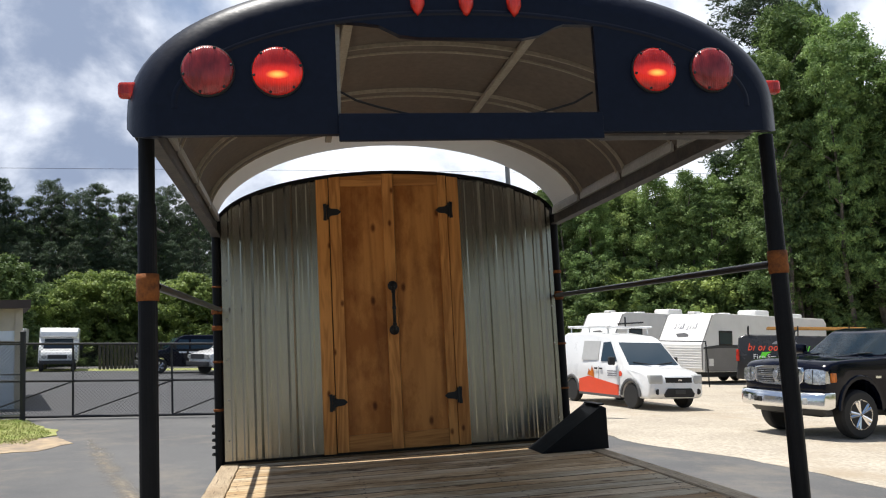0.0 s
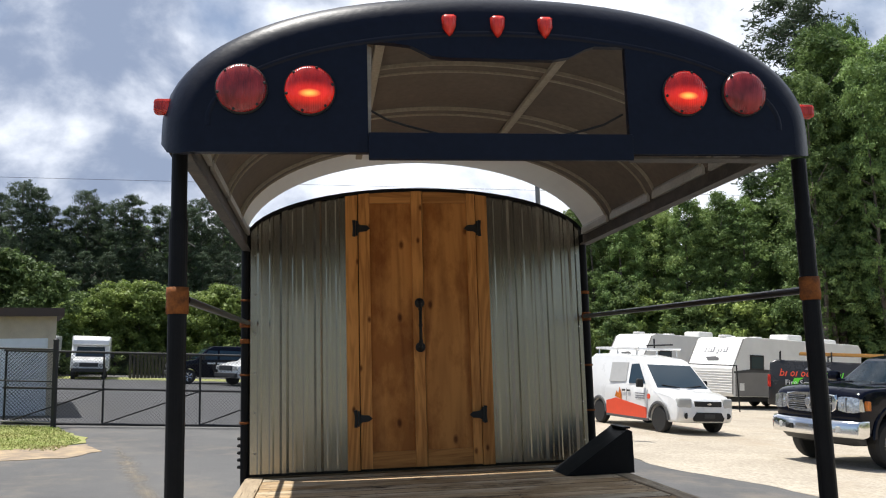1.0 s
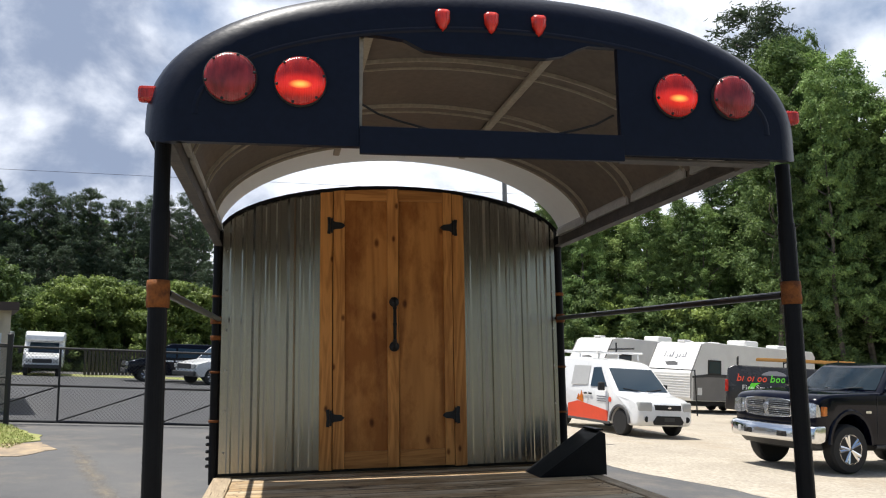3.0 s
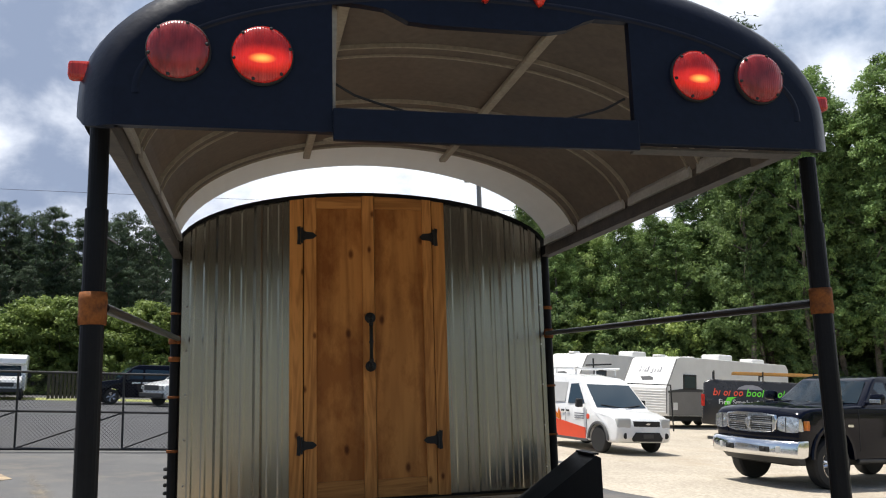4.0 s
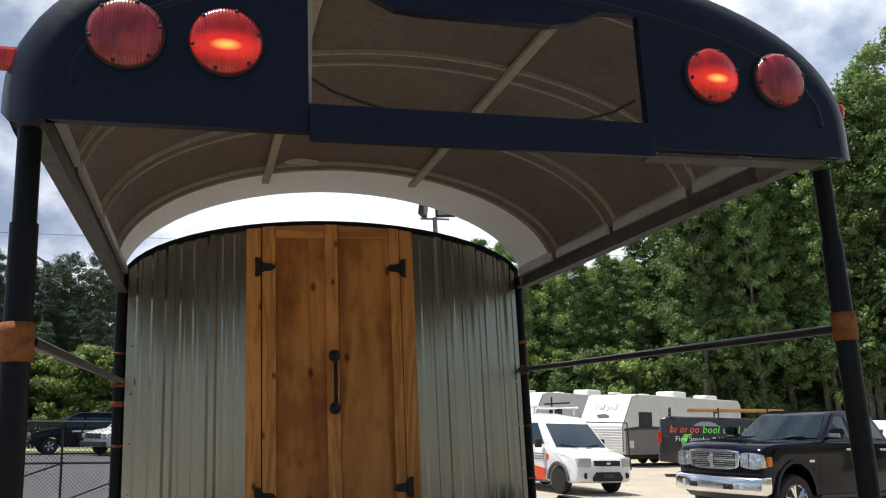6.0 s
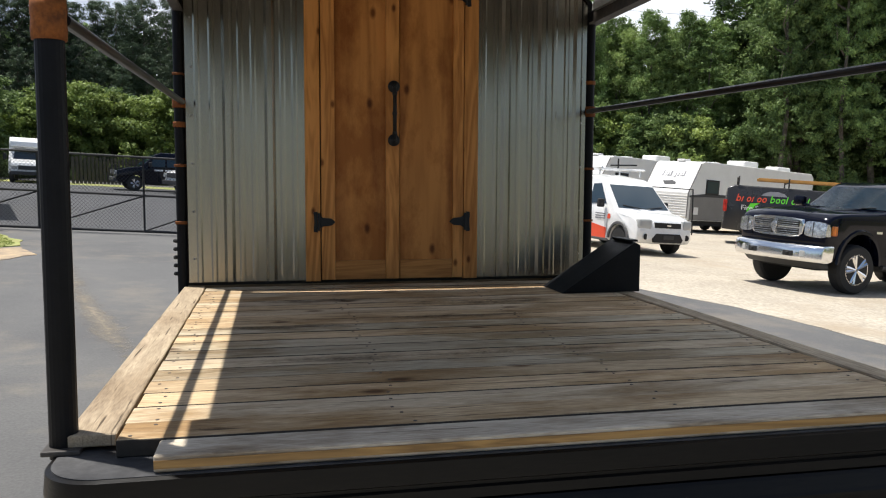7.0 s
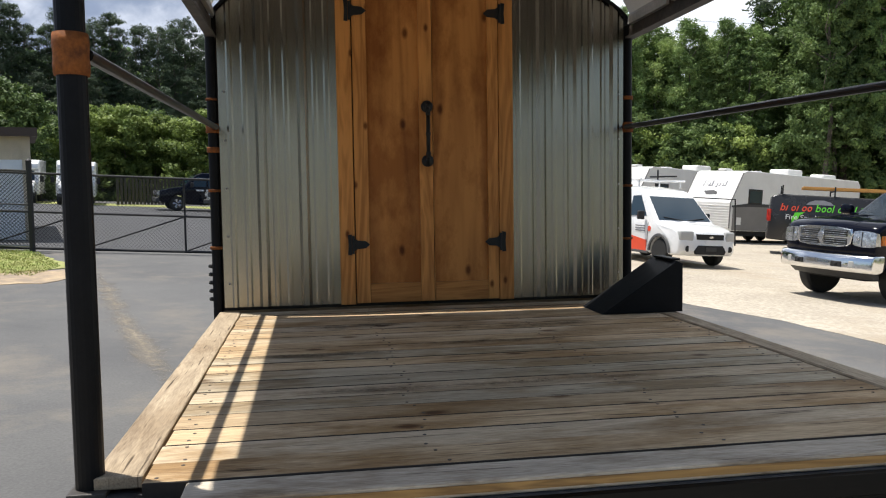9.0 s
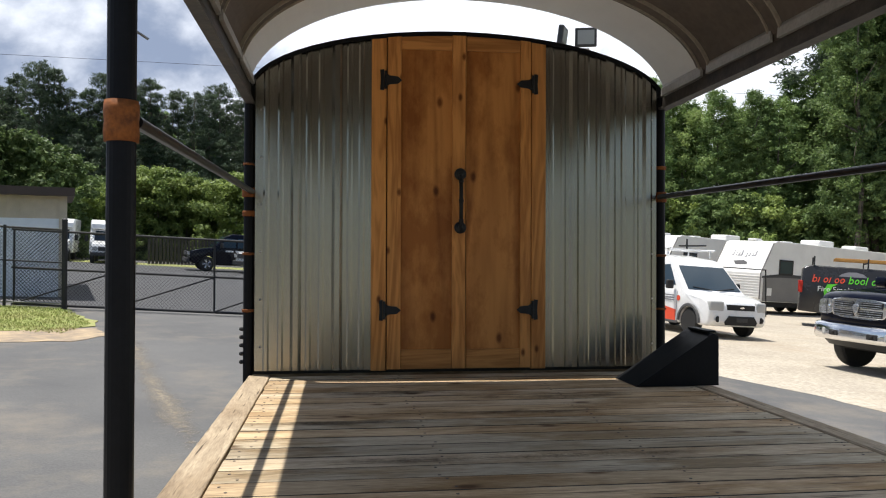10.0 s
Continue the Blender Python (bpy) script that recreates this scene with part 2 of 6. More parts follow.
def lens(name, color, glow=0.0, hot=(1.0, 0.25, 0.05)):
    """A moulded plastic lamp lens; a lit one has a bright band where the filament stands."""
    m = bpy.data.materials.new(name)
    m.use_nodes = True
    nt = m.node_tree
    b = nt.nodes["Principled BSDF"]
    b.inputs["Roughness"].default_value = 0.22
    b.inputs["Subsurface Weight"].default_value = 0.25
    b.inputs["Subsurface Radius"].default_value = (0.03, 0.004, 0.002)
    tc = nt.nodes.new("ShaderNodeTexCoord")
    n = nt.nodes.new("ShaderNodeTexNoise")
    n.inputs["Scale"].default_value, n.inputs["Detail"].default_value = 14, 4
    mp = nt.nodes.new("ShaderNodeMapping")
    mp.inputs["Scale"].default_value = (2.2, 1, 0.5)
    nt.links.new(tc.outputs["Object"], mp.inputs["Vector"])
    nt.links.new(mp.outputs[0], n.inputs["Vector"])
    ramp = nt.nodes.new("ShaderNodeValToRGB")
    ramp.color_ramp.elements[0].position, ramp.color_ramp.elements[1].position = 0.35, 0.68
    ramp.color_ramp.elements[0].color = (*[c * 0.45 for c in color], 1)
    ramp.color_ramp.elements[1].color = (*color, 1)
    nt.links.new(n.outputs["Fac"], ramp.inputs["Fac"])
    nt.links.new(ramp.outputs["Color"], b.inputs["Base Color"])
    grid = nt.nodes.new("ShaderNodeTexWave")
    grid.inputs["Scale"].default_value = 42
    nt.links.new(tc.outputs["Object"], grid.inputs["Vector"])
    bp = nt.nodes.new("ShaderNodeBump")
    bp.inputs["Strength"].default_value, bp.inputs["Distance"].default_value = 0.16, 0.004
    nt.links.new(grid.outputs["Fac"], bp.inputs["Height"])
    nt.links.new(bp.outputs[0], b.inputs["Normal"])
    if glow > 0:
        sq = nt.nodes.new("ShaderNodeMapping")
        sq.inputs["Scale"].default_value = (17.0, 42.0, 0.0)
        sq.inputs["Location"].default_value = (0.0, 0.75, 0.0)
        nt.links.new(tc.outputs["Object"], sq.inputs["Vector"])
        ln = nt.nodes.new("ShaderNodeVectorMath")
        ln.operation = "LENGTH"
        nt.links.new(sq.outputs[0], ln.inputs[0])
        er = nt.nodes.new("ShaderNodeValToRGB")
        er.color_ramp.interpolation = "EASE"
        e = er.color_ramp.elements
        e[0].position, e[0].color = 0.0, (*[c * 1.0 for c in hot], 1)
        e[1].position, e[1].color = 1.0, (0.05, 0.001, 0.001, 1)
        mid = e.new(0.36)
        mid.color = (0.30, 0.008, 0.004, 1)
        half = nt.nodes.new("ShaderNodeMath")
        half.operation = "MULTIPLY"
        half.inputs[1].default_value = 0.5
        nt.links.new(ln.outputs["Value"], half.inputs[0])
        nt.links.new(half.outputs[0], er.inputs["Fac"])
        nt.links.new(er.outputs["Color"], b.inputs["Emission Color"])
        b.inputs["Emission Strength"].default_value = glow
    return m


def leafy(name, light, dark, grain=0.5):
    """Foliage: light passes through the leaves a little, and clumps differ."""
    m = bpy.data.materials.new(name)
    m.use_nodes = True
    nt = m.node_tree
    b = nt.nodes["Principled BSDF"]
    b.inputs["Roughness"].default_value = 0.55
    b.inputs["Specular IOR Level"].default_value = 0.22
    geo = nt.nodes.new("ShaderNodeNewGeometry")
    tc = nt.nodes.new("ShaderNodeTexCoord")
    n = nt.nodes.new("ShaderNodeTexNoise")
    n.inputs["Scale"].default_value, n.inputs["Detail"].default_value = grain, 3
    nt.links.new(tc.outputs["Object"], n.inputs["Vector"])
    mx = nt.nodes.new("ShaderNodeMath")
    mx.operation = "MULTIPLY_ADD"
    mx.inputs[1].default_value = 0.35
    nt.links.new(geo.outputs["Random Per Island"], mx.inputs[0])
    nt.links.new(n.outputs["Fac"], mx.inputs[2])
    ramp = nt.nodes.new("ShaderNodeValToRGB")
    ramp.color_ramp.elements[0].position, ramp.color_ramp.elements[1].position = 0.35, 0.95
    ramp.color_ramp.elements[0].color, ramp.color_ramp.elements[1].color = (*dark, 1), (*light, 1)
    nt.links.new(mx.outputs[0], ramp.inputs["Fac"])
    info = nt.nodes.new("ShaderNodeObjectInfo")
    mr = nt.nodes.new("ShaderNodeMapRange")
    mr.inputs["To Min"].default_value, mr.inputs["To Max"].default_value = 0.75, 1.25
    nt.links.new(info.outputs["Random"], mr.inputs["Value"])
    hsv = nt.nodes.new("ShaderNodeHueSaturation")
    nt.links.new(mr.outputs[0], hsv.inputs["Value"])
    nt.links.new(ramp.outputs["Color"], hsv.inputs["Color"])
    nt.links.new(hsv.outputs[0], b.inputs["Base Color"])
    tr = nt.nodes.new("ShaderNodeBsdfTranslucent")
    nt.links.new(hsv.outputs[0], tr.inputs["Color"])
    ms = nt.nodes.new("ShaderNodeMixShader")
    ms.inputs[0].default_value = 0.3
    nt.links.new(b.outputs[0], ms.inputs[1])
    nt.links.new(tr.outputs[0], ms.inputs[2])
    nt.links.new(ms.outputs[0], nt.nodes["Material Output"].inputs["Surface"])
    return m


M_BLACK = mat("black_paint", (0.0056, 0.0084, 0.019), 0.40, vary=0.3, scale=5, bump=0.0015, bump_scale=45, second=(0.0048, 0.0070, 0.0165), spec=0.18)
M_BLACK_POST = mat("black_pipe_paint", (0.0065, 0.0066, 0.0078), 0.48, vary=0.35, scale=9, bump=0.001, bump_scale=80, second=(0.0033, 0.0033, 0.004), spec=0.16)
M_ROD = mat("glossy_black_rod", (0.008, 0.008, 0.009), 0.33, vary=0.3, scale=9, second=(0.006, 0.006, 0.007), spec=0.4, rvar=0.2)
M_BUMPER = mat("black_bumper_paint", (0.0098, 0.0080, 0.0062), 0.38, vary=0.35, scale=4, bump=0.001, bump_scale=60, second=(0.003, 0.0028, 0.0028), spec=0.18, stretch=(0.35, 1, 2.0))
M_RUST = mat("rusty_band", (0.27, 0.088, 0.018), 0.75, vary=0.5, scale=22, bump=0.002, bump_scale=120, second=(0.11, 0.037, 0.012), spec=0.25)
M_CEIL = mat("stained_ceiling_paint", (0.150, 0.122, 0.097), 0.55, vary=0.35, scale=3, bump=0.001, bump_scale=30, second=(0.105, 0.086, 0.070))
M_RIB = mat("ceiling_rib_paint", (0.37, 0.33, 0.265), 0.5, vary=0.35, scale=7, bump=0.001, second=(0.30, 0.26, 0.20))
M_LIP = mat("grey_lining_paint", (0.46, 0.45, 0.42), 0.5, vary=0.3, scale=5, second=(0.36, 0.34, 0.31))
M_WHITE_ROOF = mat("white_roof_paint", (0.90, 0.90, 0.88), 0.4, vary=0.06, scale=4)
M_RAIL = mat("weathered_rail", (0.095, 0.08, 0.065), 0.6, vary=0.5, scale=9, bump=0.002, bump_scale=40, second=(0.03, 0.026, 0.023))
M_GALV = mat("galvanised_steel", (0.375, 0.35, 0.295), 0.26, metal=1.0, vary=0.06, scale=2.0,
             second=(0.33, 0.31, 0.265), stretch=(4.0, 1, 0.35), rvar=0.2)
M_HARDWARE = mat("black_iron", (0.012, 0.012, 0.013), 0.55, metal=0.2, vary=0.3, scale=30, bump=0.0008)
M_DOOR = wood("pine_plywood", (0.60, 0.26, 0.072), (0.37, 0.145, 0.038), "z", rings=3.4, per_object=0.05, rough=0.5, grey=(0.60, 0.50, 0.40), contrast=(0.15, 0.85), knot=3.2, bands=6.5)
M_CEDAR = wood("cedar_board", (0.56, 0.25, 0.072), (0.365, 0.148, 0.04), "z", rings=7.0, per_object=0.2, rough=0.55, knot=4.4)
M_CEDAR_RAIL = wood("cedar_rail", (0.56, 0.25, 0.072), (0.365, 0.148, 0.04), "x", rings=7.0, per_object=0.1, rough=0.55, knot=4.4)
M_DECK = wood("weathered_deck_board", (0.71, 0.575, 0.395), (0.285, 0.212, 0.138), "x", rings=6.5, per_object=0.15, grey=(0.58, 0.49, 0.375), contrast=(0.22, 0.92), fine=36, streaks=1.0, bands=2.6, checks=1.0, knot=2.4)
M_DECK_BROWN = wood("brown_deck_board", (0.70, 0.53, 0.325), (0.27, 0.178, 0.10), "x", rings=6.5, per_object=0.15, grey=(0.58, 0.49, 0.375), contrast=(0.22, 0.92), fine=36, streaks=1.0, bands=2.6, checks=1.0, knot=2.4)
M_DECK_GREY = wood("silver_deck_board", (0.585, 0.495, 0.35), (0.235, 0.190, 0.135), "x", rings=6.5, per_object=0.15, grey=(0.58, 0.49, 0.375), contrast=(0.22, 0.92), fine=36, streaks=1.0, bands=2.6, checks=1.0, knot=2.4)
M_DECK_PALE = wood("pale_deck_board", (0.70, 0.61, 0.48), (0.280, 0.225, 0.165), "x", rings=6.5, per_object=0.1, grey=(0.50, 0.44, 0.38), contrast=(0.22, 0.92), fine=36, streaks=1.0, bands=2.6, checks=1.0, knot=2.4)
M_DECKS = [M_DECK, M_DECK_BROWN, M_DECK_GREY, M_DECK, M_DECK_BROWN]
M_DECK_SIDE = wood("weathered_edge_board", (0.50, 0.40, 0.275), (0.20, 0.15, 0.10), "y", rings=8.0, per_object=0.08, grey=(0.70, 0.66, 0.62), fine=34, streaks=0.95, bands=3.0, contrast=(0.2, 0.9), checks=1.0, knot=1.5)
M_FRESH = wood("sawn_pine", (0.46, 0.27, 0.10), (0.26, 0.15, 0.06), "x", rings=9.0, per_object=0.1)
M_GAP = mat("dark_joist_and_joint_shade", (0.045, 0.036, 0.028), 0.9, vary=0.4)
M_REDLENS = lens("red_lens", (0.38, 0.034, 0.034))
M_REDLIT = lens("lit_red_lens", (0.45, 0.02, 0.012), glow=1.6, hot=(1.0, 0.34, 0.06))
M_MARKER = lens("marker_lens", (0.82, 0.05, 0.03), glow=0.0)
M_RUBBER = mat("black_rubber", (0.018, 0.018, 0.018), 0.75, vary=0.3, scale=20)
M_ASPHALT = mat("asphalt", (0.122, 0.119, 0.114), 0.9, vary=0.35, scale=0.5, bump=0.004, bump_scale=60, second=(0.078, 0.077, 0.077), stain=((0.22, 0.185, 0.14), 0.7, 0.52, 0.88))
M_ASPHALT_DARK = mat("newer_asphalt", (0.075, 0.075, 0.078), 0.9, vary=0.3, scale=0.4, bump=0.004, bump_scale=60, second=(0.055, 0.055, 0.058))
M_GRAVEL = mat("pale_gravel", (0.45, 0.395, 0.315), 0.95, vary=0.6, scale=0.6, bump=0.03, bump_scale=16, second=(0.34, 0.295, 0.23), stain=((0.33, 0.265, 0.185), 0.35, 0.52, 0.72))
M_CONCRETE = mat("concrete", (0.36, 0.33, 0.28), 0.85, vary=0.25, scale=1.6, bump=0.002, bump_scale=90, second=(0.28, 0.255, 0.21))
M_SAND = mat("washed_sand", (0.42, 0.315, 0.195), 0.95, vary=0.4, scale=2.6, bump=0.006, bump_scale=60, second=(0.23, 0.18, 0.13), lo=0.4, hi=0.62)
M_STREAK = mat("washed_sand", (0.30, 0.25, 0.18), 0.95, vary=0.5, scale=5, bump=0.004, bump_scale=120, second=(0.20, 0.175, 0.14))


def thin_film(m, most):
    """Lets what lies below show through: dense along the middle of the strip, ragged and thin towards its edges."""
    nt = m.node_tree
    out = next(n for n in nt.nodes if n.type == "OUTPUT_MATERIAL")
    surface = out.inputs["Surface"].links[0].from_socket
    tc = nt.nodes.new("ShaderNodeTexCoord")
    sep = nt.nodes.new("ShaderNodeSeparateXYZ")
    nt.links.new(tc.outputs["UV"], sep.inputs[0])

    def calc(op, a, b):
        n = nt.nodes.new("ShaderNodeMath")
        n.operation = op
        for k, v in enumerate((a, b)):
            if isinstance(v, float):
                n.inputs[k].default_value = v
            else:
                nt.links.new(v, n.inputs[k])
        return n.outputs[0]

    off = calc("MULTIPLY", calc("ABSOLUTE", calc("SUBTRACT", sep.outputs["X"], 0.5), 0.0), 2.0)
    ends = calc("MULTIPLY", calc("POWER", calc("ABSOLUTE", calc("SUBTRACT", sep.outputs["Y"], 0.5), 0.0), 4.0), 16.0)
    total = None
    for scale, weight in ((2.6, 1.0), (14.0, 0.9), (70.0, 0.7)):
        n = nt.nodes.new("ShaderNodeTexNoise")
        n.inputs["Scale"].default_value = scale
        n.inputs["Detail"].default_value = 4.0
        nt.links.new(tc.outputs["Object"], n.inputs["Vector"])
        term = calc("MULTIPLY", n.outputs["Fac"], weight)
        total = term if total is None else calc("ADD", total, term)
    amount = calc("SUBTRACT", calc("SUBTRACT", total, calc("MULTIPLY", off, 0.75)), calc("MULTIPLY", ends, 0.5))
    mr = nt.nodes.new("ShaderNodeMapRange")
    for key, v in (("From Min", 0.88), ("From Max", 1.5), ("To Min", 0.0), ("To Max", most)):
        mr.inputs[key].default_value = v
    nt.links.new(amount, mr.inputs["Value"])
    clear = nt.nodes.new("ShaderNodeBsdfTransparent")
    mix = nt.nodes.new("ShaderNodeMixShader")
    nt.links.new(mr.outputs[0], mix.inputs[0])
    nt.links.new(clear.outputs[0], mix.inputs[1])
    nt.links.new(surface, mix.inputs[2])
    nt.links.new(mix.outputs[0], out.inputs["Surface"])


thin_film(M_STREAK, 0.85)
M_STAIN = mat("brown_deck_stain", (0.085, 0.052, 0.028), 0.8, vary=0.5, scale=12, second=(0.045, 0.03, 0.02), spec=0.2)
thin_film(M_STAIN, 0.62)
M_EARTH = mat("grass_and_soil", (0.16, 0.17, 0.06), 0.95, vary=0.4, scale=0.8, bump=0.02, bump_scale=18, second=(0.10, 0.085, 0.045))
M_GRASS = mat("grass_blade", (0.25, 0.33, 0.07), 0.8, vary=0.4, scale=1.5, second=(0.31, 0.30, 0.10))
M_DUSTY = mat("dusty_black_plate", (0.075, 0.074, 0.075), 0.7, vary=0.5, scale=7, bump=0.001, bump_scale=60, second=(0.018, 0.018, 0.02))
M_TURF = mat("bright_turf", (0.25, 0.31, 0.075), 0.9, vary=0.45, scale=2.5, bump=0.02, bump_scale=40, second=(0.29, 0.27, 0.10))
M_NAIL = mat("weathered_nail", (0.10, 0.075, 0.06), 0.7, vary=0.3)
M_FENCE = mat("black_fence_coating", (0.012, 0.012, 0.013), 0.6, vary=0.2)
M_TAN = mat("tan_metal_siding", (0.60, 0.52, 0.40), 0.6, vary=0.2, scale=2)
M_BROWN = mat("brown_metal_trim", (0.06, 0.04, 0.032), 0.6, vary=0.2)
M_ROLLDOOR = mat("white_roll_door", (0.78, 0.82, 0.86), 0.5, vary=0.12, scale=3)
M_CARWHITE = mat("white_car_paint", (0.80, 0.80, 0.79), 0.28, vary=0.06, scale=2, coat=0.6)
M_CARBLACK = mat("black_car_paint", (0.0025, 0.0035, 0.010), 0.07, vary=0.1, scale=2, spec=0.2, rvar=0.2)
M_CARGREY = mat("dark_grey_car_paint", (0.030, 0.029, 0.029), 0.25, vary=0.1, scale=2)
M_ORANGE = mat("orange_vinyl", (0.76, 0.080, 0.030), 0.4, vary=0.1)
M_CHROME = mat("chrome", (0.82, 0.82, 0.82), 0.12, metal=1.0, vary=0.05)
M_ALLOY = mat("alloy_wheel", (0.62, 0.62, 0.62), 0.25, metal=0.9, vary=0.1)
M_PLASTIC = mat("dark_grey_plastic", (0.045, 0.045, 0.046), 0.6, vary=0.2)
M_TRIMGREY = mat("grey_plastic_trim", (0.085, 0.085, 0.086), 0.6, vary=0.2)
M_GLASS = glass("vehicle_glass", (0.012, 0.030, 0.046), 0.03)
M_HEADLIGHT = glass("headlight_glass", (0.45, 0.45, 0.43), 0.1)
M_LAMPBOX = mat("headlight_reflector", (0.72, 0.72, 0.72), 0.16, metal=0.75, vary=0.4, scale=16, second=(0.34, 0.34, 0.35))
M_AMBER = lens("amber_lens", (0.8, 0.22, 0.02))
M_RVWHITE = mat("white_camper_cladding", (0.78, 0.77, 0.74), 0.45, vary=0.1, scale=1.5)
M_RVGREY = mat("grey_camper_cladding", (0.20, 0.19, 0.18), 0.5, vary=0.15, scale=1.5)
M_LADDER = mat("yellow_ladder", (0.72, 0.36, 0.09), 0.5, vary=0.2)
M_GREEN = mat("green_vinyl", (0.12, 0.60, 0.03), 0.4, vary=0.05)
M_PRINTWHITE = mat("white_print", (0.82, 0.82, 0.82), 0.5, vary=0.05)
M_PANELGREY = mat("pale_grey_panel", (0.46, 0.46, 0.45), 0.45, vary=0.08)
M_PRINTGREY = mat("grey_print", (0.22, 0.22, 0.24), 0.5, vary=0.1)
M_BARK = mat("bark", (0.24, 0.21, 0.18), 0.9, vary=0.4, scale=3, bump=0.02, bump_scale=14, second=(0.08, 0.066, 0.053))
M_LEAF = leafy("broad_leaves", (0.265, 0.37, 0.122), (0.08, 0.142, 0.055))
M_LEAF_PALE = leafy("young_leaves", (0.285, 0.36, 0.125), (0.088, 0.148, 0.046))
# one bush foliage in two colours: darker, and lighter with sunlight put in
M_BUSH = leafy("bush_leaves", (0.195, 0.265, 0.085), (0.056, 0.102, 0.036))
M_BUSH_SUN = leafy("bush_leaves_painted_sun", (0.32, 0.395, 0.105), (0.082, 0.135, 0.038))
M_NEEDLE = leafy("pine_needles", (0.112, 0.152, 0.088), (0.048, 0.072, 0.047))
M_STEEL = mat("grey_steel_pole", (0.28, 0.27, 0.26), 0.5, metal=0.6, vary=0.2)
M_LAMPGLASS = glass("lamp_glass", (0.35, 0.36, 0.36), 0.15)


# ---- building tools ----
def part(name, bm, material, parent=None, label="", smooth=False, m=None):
    """Links a bmesh as one mesh object, under its thing or part if there is one."""
    me = bpy.data.meshes.new(name)
    if not isinstance(bm, bmesh.types.BMesh):
        me = bm
    else:
        bmesh.ops.recalc_face_normals(bm, faces=bm.faces)
        if smooth:
            for f in bm.faces:
                f.smooth = True
        if smooth == "edges":       # keep the hard edges hard
            for e in bm.edges:
                e.smooth = len(e.link_faces) == 2 and e.calc_face_angle(0) < 0.5
        bm.to_mesh(me)
        bm.free()
    if not me.materials:
        me.materials.append(material)
    ob = new(name, me)
    if parent is not None:
        ob.parent = parent
    if m is not None:
        ob.matrix_basis = m
    if label:
        tagged(ob, label)
    return ob


def thing(name, label, category, group="", at=None, kind=""):
    ob = new(name)
    ob.empty_display_size = 0.1
    if at is not None:
        ob.matrix_basis = at
    return tagged(ob, label, category, group, kind)


def box(bm, x0, x1, y0, y1, z0, z1, bevel=0.0, seg=2):
    r = bmesh.ops.create_cube(bm, size=1.0)
    vs = r["verts"]
    for v in vs:
        v.co = Vector(((x0 + x1) / 2 + v.co.x * (x1 - x0), (y0 + y1) / 2 + v.co.y * (y1 - y0), (z0 + z1) / 2 + v.co.z * (z1 - z0)))
    if bevel > 0:
        es = list({e for v in vs for e in v.link_edges})
        bmesh.ops.bevel(bm, geom=es, offset=bevel, segments=seg, profile=0.5, affect="EDGES")
    return bm


def boxed(*a, **k):
    return box(bmesh.new(), *a, **k)


def tube(bm, a, b, r, seg=14, r2=None, caps=True):
    a, b = Vector(a), Vector(b)
    d = b - a
    m = Matrix.Translation((a + b) / 2) @ d.to_track_quat("Z", "Y").to_matrix().to_4x4()
    bmesh.ops.create_cone(bm, cap_ends=caps, segments=seg, radius1=r, radius2=r if r2 is None else r2, depth=d.length, matrix=m)
    return bm


def tubed(*a, **k):
    return tube(bmesh.new(), *a, **k)


def prism(bm, pts, axis, lo, hi, bevel=0.0, seg=2):
    """Extrudes an outline of 2D points along an axis: 'y' outlines are (x, z), 'x' are (y, z), 'z' are (x, y)."""
    put = {"y": lambda p, t: (p[0], t, p[1]), "x": lambda p, t: (t, p[0], p[1]), "z": lambda p, t: (p[0], p[1], t)}[axis]
    v0 = [bm.verts.new(put(p, lo)) for p in pts]
    v1 = [bm.verts.new(put(p, hi)) for p in pts]
    n = len(pts)
    fs = [bm.faces.new(v0), bm.faces.new(list(reversed(v1)))]
    for i in range(n):
        fs.append(bm.faces.new((v0[i], v0[(i + 1) % n], v1[(i + 1) % n], v1[i])))
    if bevel > 0:
        es = list({e for f in fs[:2] for e in f.edges})
        bmesh.ops.bevel(bm, geom=es, offset=bevel, segments=seg, profile=0.5, affect="EDGES")
    return bm


def prismed(*a, **k):
    return prism(bmesh.new(), *a, **k)


def loft(bm, rings, closed=False):
    """Skins a row of equally long point rings."""
    rows = [[bm.verts.new(p) for p in r] for r in rings]
    for a, b in zip(rows, rows[1:]):
        n = len(a)
        for i in range(n if closed else n - 1):
            bm.faces.new((a[i], a[(i + 1) % n], b[(i + 1) % n], b[i]))
    return rows


def lathe(bm, prof, m=None, seg=28):
    """Turns a profile of (radius, height) about the z axis."""
    m = m or Matrix.Identity(4)
    rings = [[m @ Vector((r * math.cos(2 * math.pi * i / seg), r * math.sin(2 * math.pi * i / seg), z)) for i in range(seg)] for r, z in prof]
    rows = loft(bm, rings, closed=True)
    if prof[-1][0] > 1e-6:
        bm.faces.new(rows[-1])
    if prof[0][0] > 1e-6:
        bm.faces.new(list(reversed(rows[0])))
    return bm


def text_mesh(body, size):
    """Flat lettering in the built-in font, as a mesh."""
    cu = bpy.data.curves.new("lettering", "FONT")
    cu.body, cu.size, cu.extrude = body, size, 0.002
    ob = new("lettering", cu)
    bpy.context.view_layer.update()
    me = bpy.data.meshes.new_from_object(ob.evaluated_get(bpy.context.evaluated_depsgraph_get()))
    bpy.data.objects.remove(ob)
    return me


# ---- ground ----
def ground(x, y):
    """The lot falls gently to the right and rises away from the trailer."""
    x, y = max(-45.0, min(45.0, x)), max(-45.0, min(75.0, y))
    return 0.05 - (0.065 if x > 0 else 0.05) * x + 0.012 * y


